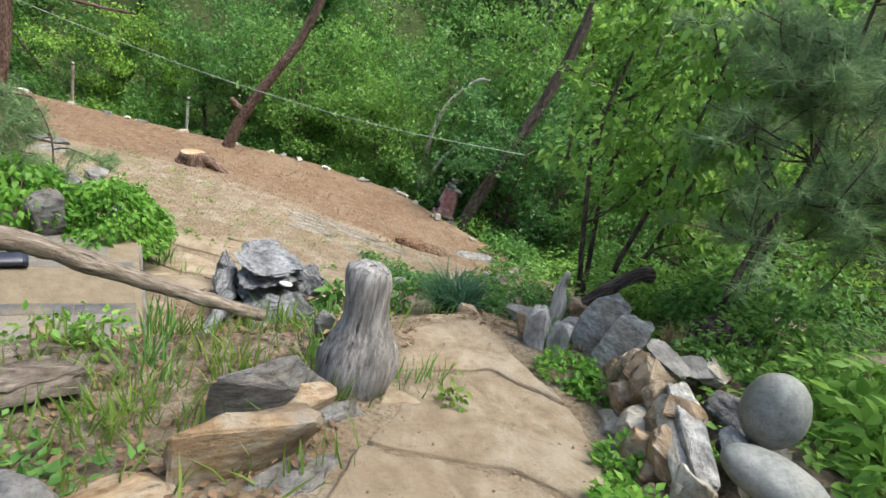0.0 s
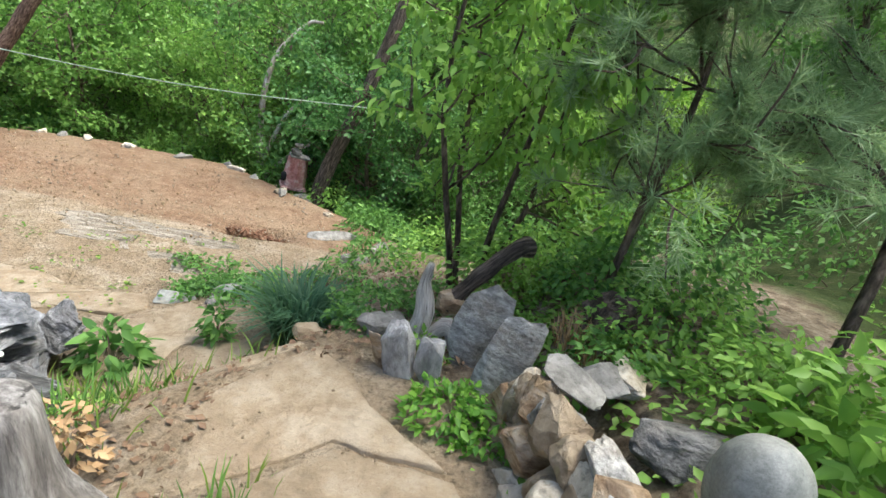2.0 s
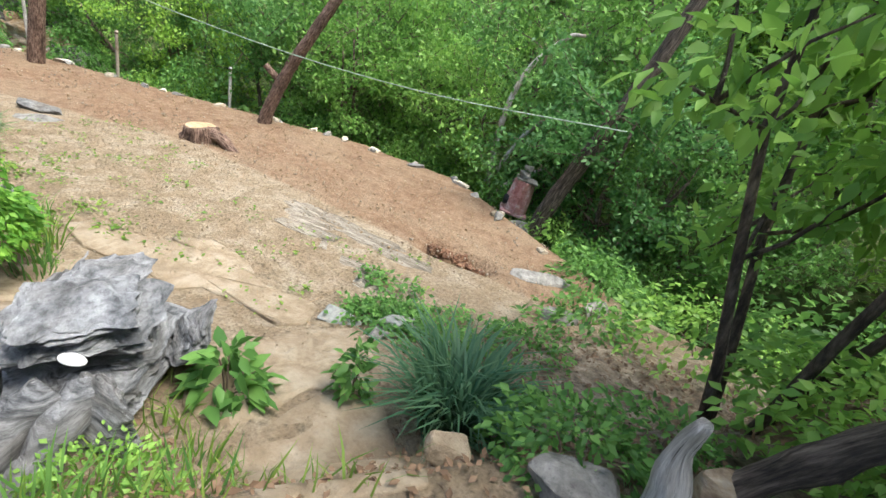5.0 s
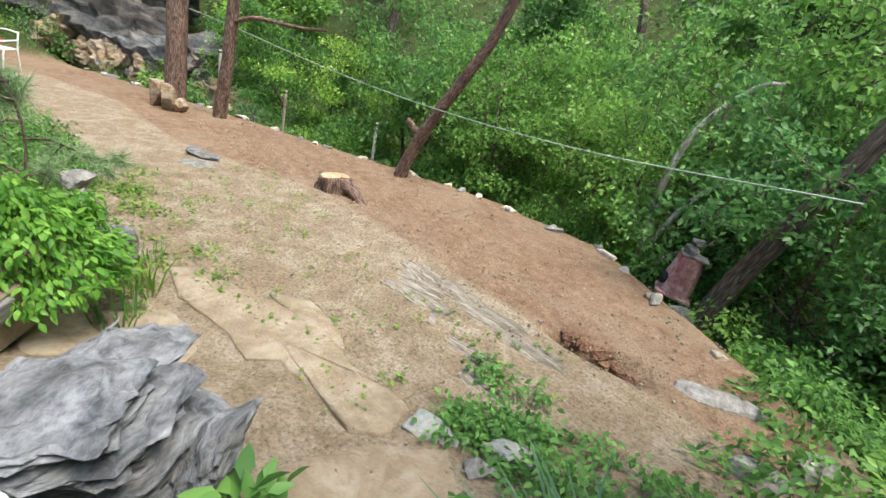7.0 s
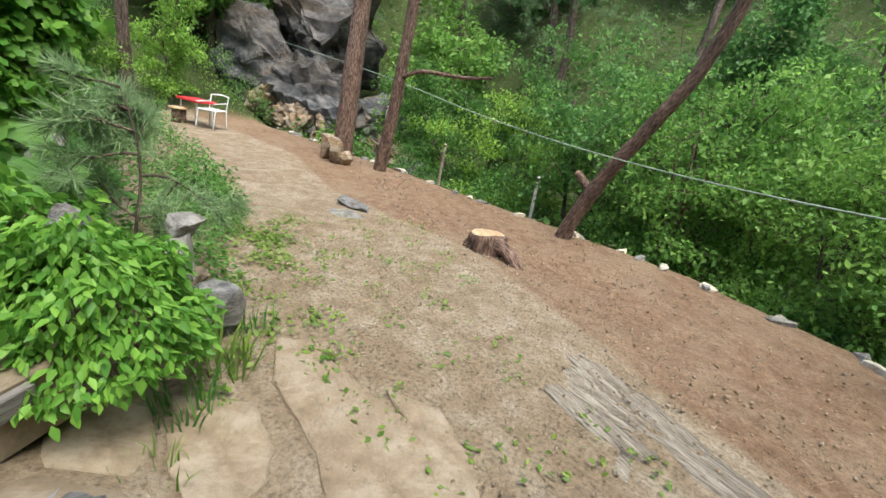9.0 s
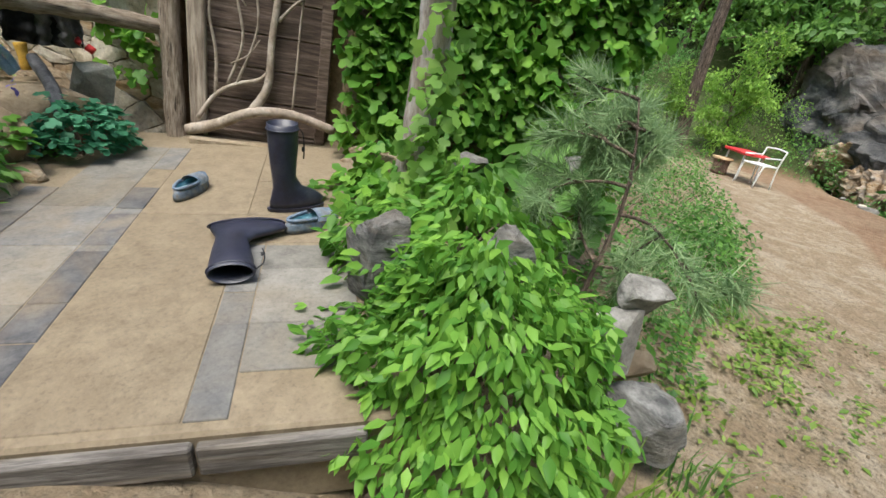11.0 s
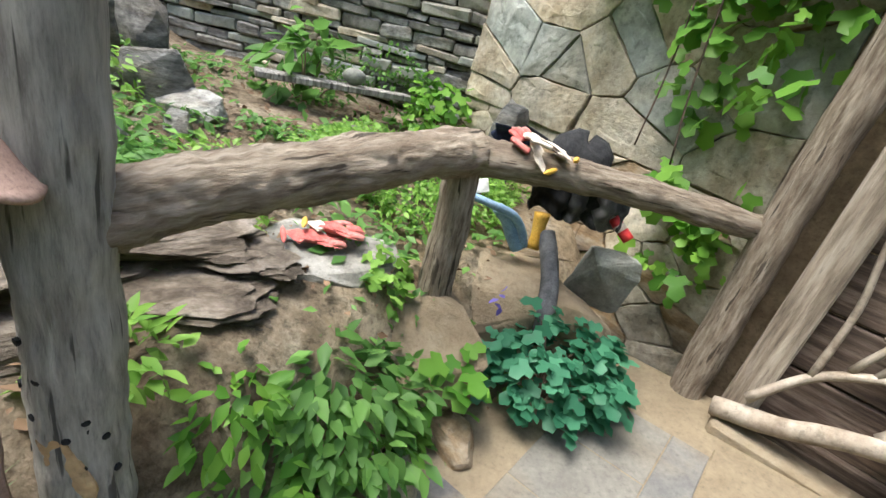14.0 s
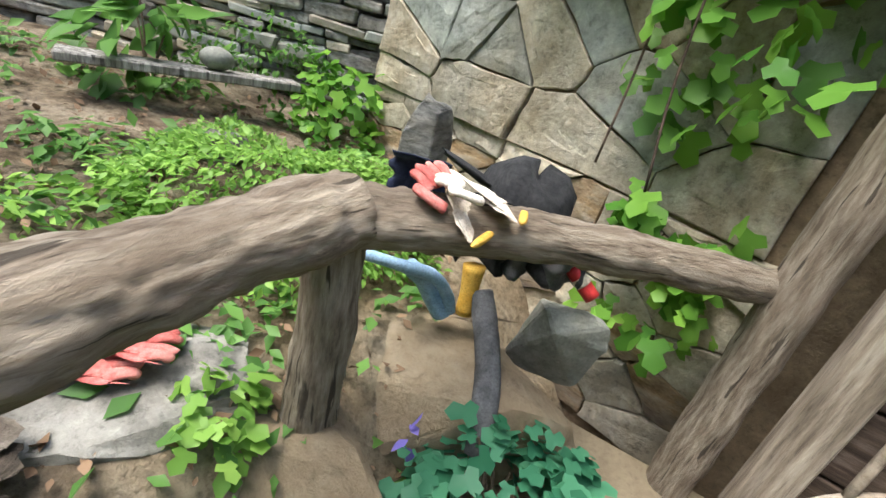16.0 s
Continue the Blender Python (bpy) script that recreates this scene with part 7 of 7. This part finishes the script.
bush("fern_weed", "feathery weed in the garden bed", (0.3, 1.75, 0.42), (0.3, 0.25, 0.3), 600, SMALL, 0.05, LEAF_TREE, 111, "weed", stems=4)
for i, (x, y, r, hh) in enumerate(((0.55, 1.7, 0.24, 0.3), (0.85, 2.05, 0.24, 0.26), (0.35, 2.15, 0.2, 0.22), (0.95, 1.5, 0.28, 0.34), (0.6, 1.25, 0.26, 0.22), (0.1, 1.9, 0.2, 0.16))):
    bush("fern_weed", "feathery weed among the garden's broken rocks", (x, y, gz(x, y) - 0.02), (r, r * 0.85, hh), 620, SMALL, 0.042, LEAF_TREE if i % 2 else LEAF_BRIGHT, 720 + i, "weed", group="garden weeds", stems=3)
for i, (x, y, a, b, c) in enumerate(((0.2, 1.2, 0.3, 0.2, 0.16), (0.5, 1.45, 0.26, 0.2, 0.2), (0.75, 1.8, 0.34, 0.24, 0.14), (0.3, 1.65, 0.22, 0.16, 0.12), (1.05, 1.8, 0.3, 0.24, 0.26))):
    rock("garden_rock", "pale broken rock lying in the garden", (x, y, gz(x, y) - 0.04), (a, b, c), i * 63, 740 + i, PALESLATE if i % 2 else BANKSLATE, group="rocks of the garden", cuts=10)
bush("fern_weed", "feathery weed near the post", (-0.2, 2.0, 0.4), (0.2, 0.18, 0.22), 420, SMALL, 0.045, LEAF_BRIGHT, 112, "weed", stems=4)
tuft("chive_clump", "thick clump of blue-green chive blades", (1.6, 5.48, gz(1.6, 5.48)), 620, 0.46, 0.16, LONGBLADE, LEAF_CHIVE, 120, "herb", lean=0.75)
bush("thistle", "leafy upright thistle by the path", (1.08, 5.35, gz(1.08, 5.35)), (0.09, 0.09, 0.45), 140, LEAF, 0.075, LEAF_TREE, 121, "weed", droop=0.0, shell=0.3)
bush("thistle", "broad-leaved weed beside the driftwood", (0.62, 4.95, gz(0.62, 4.95)), (0.2, 0.16, 0.3), 120, LEAF, 0.13, LEAF_TREE, 122, "weed", droop=0.3)
for i, (x, y, r, hh, n, m) in enumerate(((2.15, 5.15, 0.34, 0.22, 900, LEAF_TREE), (2.0, 5.5, 0.3, 0.18, 700, LEAF_TREE), (2.55, 4.2, 0.22, 0.18, 450, LEAF_IVY), (2.75, 4.1, 0.2, 0.16, 350, LEAF_IVY), (2.75, 3.35, 0.14, 0.2, 220, LEAF_IVY), (2.7, 2.95, 0.18, 0.22, 300, LEAF_IVY), (3.0, 4.85, 0.3, 0.25, 700, LEAF_BRIGHT), (3.15, 5.5, 0.35, 0.35, 800, LEAF_BRIGHT), (3.7, 4.6, 0.45, 0.4, 1100, LEAF_BRIGHT), (3.75, 3.95, 0.4, 0.45, 1000, LEAF_BRIGHT), (3.5, 5.2, 0.4, 0.35, 900, LEAF_TREE), (2.8, 5.0, 0.25, 0.16, 450, LEAF_IVY), (2.4, 4.75, 0.2, 0.14, 350, LEAF_BRIGHT), (2.45, 5.4, 0.3, 0.2, 500, LEAF_TREE), (3.3, 4.35, 0.25, 0.2, 400, LEAF_TREE), (1.2, 6.15, 0.35, 0.22, 600, LEAF_TREE), (0.7, 6.35, 0.3, 0.2, 420, LEAF_TREE), (1.7, 6.5, 0.35, 0.25, 600, LEAF_TREE), (1.95, 3.4, 0.06, 0.2, 60, LEAF_GRASS))):
    bush("ground_weed", "low leafy weeds edging the path", (x, y, gz(x, y) - 0.02), (r, r * 0.85, hh), n, SMALL, 0.05, m, 130 + i, "weed", group="path weeds", droop=0.1, stems=3)
for i, (x, y, h, n) in enumerate(((1.78, 3.5, 0.22, 120), (1.85, 3.65, 0.2, 90), (1.25, 3.45, 0.3, 150), (0.95, 3.2, 0.28, 150), (0.6, 3.0, 0.28, 160), (0.8, 2.7, 0.22, 120), (0.4, 3.3, 0.3, 150), (0.75, 3.75, 0.26, 160), (1.05, 4.05, 0.25, 160), (0.2, 2.9, 0.25, 120), (1.2, 4.3, 0.22, 120), (0.5, 3.9, 0.3, 160), (0.15, 3.6, 0.25, 120), (0.9, 4.5, 0.28, 140), (-1.3, 5.05, 0.35, 120), (-1.65, 5.2, 0.4, 140), (-2.1, 5.35, 0.3, 140), (-0.95, 4.95, 0.2, 70))):
    tuft("grass_tuft", "tuft of thin green grass in the bed", (x, y, gz(x, y)), n // 3, h * 0.75, 0.15, BLADE, LEAF_GRASS if i % 2 else LEAF_TREE, 160 + i, "grass", "grass tufts", 0.5)
bush("yellow_groundcover", "yellow-green groundcover under the driftwood", (0.85, 4.25, gz(0.85, 4.25) - 0.02), (0.3, 0.25, 0.12), 900, SMALL, 0.035, LEAF_BRIGHT, 190, "groundcover", stems=0)
bush("rust_weed", "dry rust-coloured weed by the stump", (1.25, 3.72, gz(1.25, 3.72)), (0.12, 0.12, 0.3), 260, SMALL, 0.04, STRAW, 191, "weed", stems=3)

# scattered stuff: weeds on the yard, litter, pebbles
def scatter(name, label, category, n, area, seed, shape, size, material, tilt=0.5, up=0.01, clump=0, kind="stuff"):
    rng = np.random.default_rng(seed)
    x0, x1, y0, y1 = area
    x, y = rng.uniform(x0, x1, n), rng.uniform(y0, y1, n)
    if clump:
        cx, cy = rng.uniform(x0, x1, clump), rng.uniform(y0, y1, clump)
        k = rng.integers(0, clump, n)
        x, y = cx[k] + rng.normal(0, 0.09, n), cy[k] + rng.normal(0, 0.07, n)
    p = np.stack([x, y, land(x, y) + up + rng.uniform(0, 0.03, n)], -1)
    return thing(name, label, category, pose(0, 0, 0), cloud(name, *shape, p, turns(rng, n, tilt), size * rng.uniform(0.5, 1.5, n), material), kind=kind)


STONELET = ([(0.5, 0, 0), (0, 0.5, 0), (-0.5, 0, 0.05), (0, -0.4, 0), (0.1, 0.05, 0.35), (0, 0, -0.3)], [(0, 1, 4), (1, 2, 4), (2, 3, 4), (3, 0, 4), (1, 0, 5), (2, 1, 5), (3, 2, 5), (0, 3, 5)])
scatter("yard_weeds", "small flat weeds dotted over the sandy yard", "weeds", 1000, (-4.8, 0.6, 5.7, 7.5), 301, SMALL, 0.04, LEAF_GRASS, 0.35, clump=60)
scatter("yard_weeds", "small weeds along the creeper bed", "weeds", 1300, (-4.5, -1.2, 5.1, 5.8), 302, SMALL, 0.045, LEAF_GRASS, 0.4, clump=40)
scatter("yard_weeds", "weedy clumps at the foot of the path", "weeds", 1500, (0.2, 1.6, 6.1, 6.9), 330, SMALL, 0.05, LEAF_TREE, 0.5, 0.04, clump=26)
scatter("terrace_grit", "loose grit and clods on the red terrace", "gravel", 1500, (-9, 1.2, 7.4, 10.2), 303, STONELET, 0.03, BROWNSTONE, 1.0, 0.0)
scatter("yard_grit", "pale grit strewn over the yard", "gravel", 2600, (-4.5, 1.5, 5.4, 8.6), 304, STONELET, 0.018, SANDSTONE, 1.0, 0.0)
scatter("yard_twigs", "thin dry twigs strewn on the yard", "twigs", 260, (-4.2, 1.2, 5.3, 8.2), 320, NEEDLE, 0.22, STRAW, 0.12, 0.012)
for i, (x, y, r, hh) in enumerate(((-0.5, 2.52, 0.14, 0.14), (-0.28, 2.56, 0.12, 0.16), (-0.86, 2.33, 0.12, 0.12), (0.05, 2.95, 0.2, 0.16), (-0.12, 3.05, 0.14, 0.2), (0.25, 3.05, 0.16, 0.2))):
    bush("bank_weed", "light green weed on the porch bank", (x, y, gz(x, y) - 0.01), (r, r, hh), 110, LEAF, 0.055, LEAF_BRIGHT if i % 2 else LEAF_IVY, 700 + i, "weed", group="bank weeds", stems=3)
scatter("bed_litter", "dry leaves and twigs on the bed soil", "litter", 2600, (-0.3, 1.6, 2.2, 4.6), 305, SMALL, 0.035, LEAF_DRY, 0.4, 0.005)
scatter("bed_litter", "dry brown leaves under the garden tree", "litter", 2600, (1.4, 3.4, 4.6, 7.2), 306, SMALL, 0.035, LEAF_DRY, 0.4, 0.005)
scatter("bed_weeds", "thin seedlings over the bed soil", "weeds", 1500, (0.0, 1.6, 2.3, 4.7), 307, BLADE, 0.12, LEAF_GRASS, 0.3, 0.0, clump=70)
scatter("bed_weeds", "seedlings on the right bank", "weeds", 2600, (2.75, 4.4, 2.2, 5.9), 308, SMALL, 0.06, LEAF_BRIGHT, 0.4, 0.03, clump=70)
scatter("path_grit", "gravel and needles along the path's sides", "gravel", 900, (1.5, 2.95, 1.4, 5.2), 309, STONELET, 0.014, SANDSTONE, 1.0, 0.0)
scatter("garden_litter", "dry litter in the walled garden", "litter", 1800, (-1.4, 1.2, 0.3, 2.2), 310, SMALL, 0.03, LEAF_DRY, 0.4, 0.005)
scatter("garden_weeds", "small weeds in the walled garden", "weeds", 2600, (-1.3, 1.6, 0.3, 2.4), 311, SMALL, 0.05, LEAF_TREE, 0.4, 0.03, clump=60)
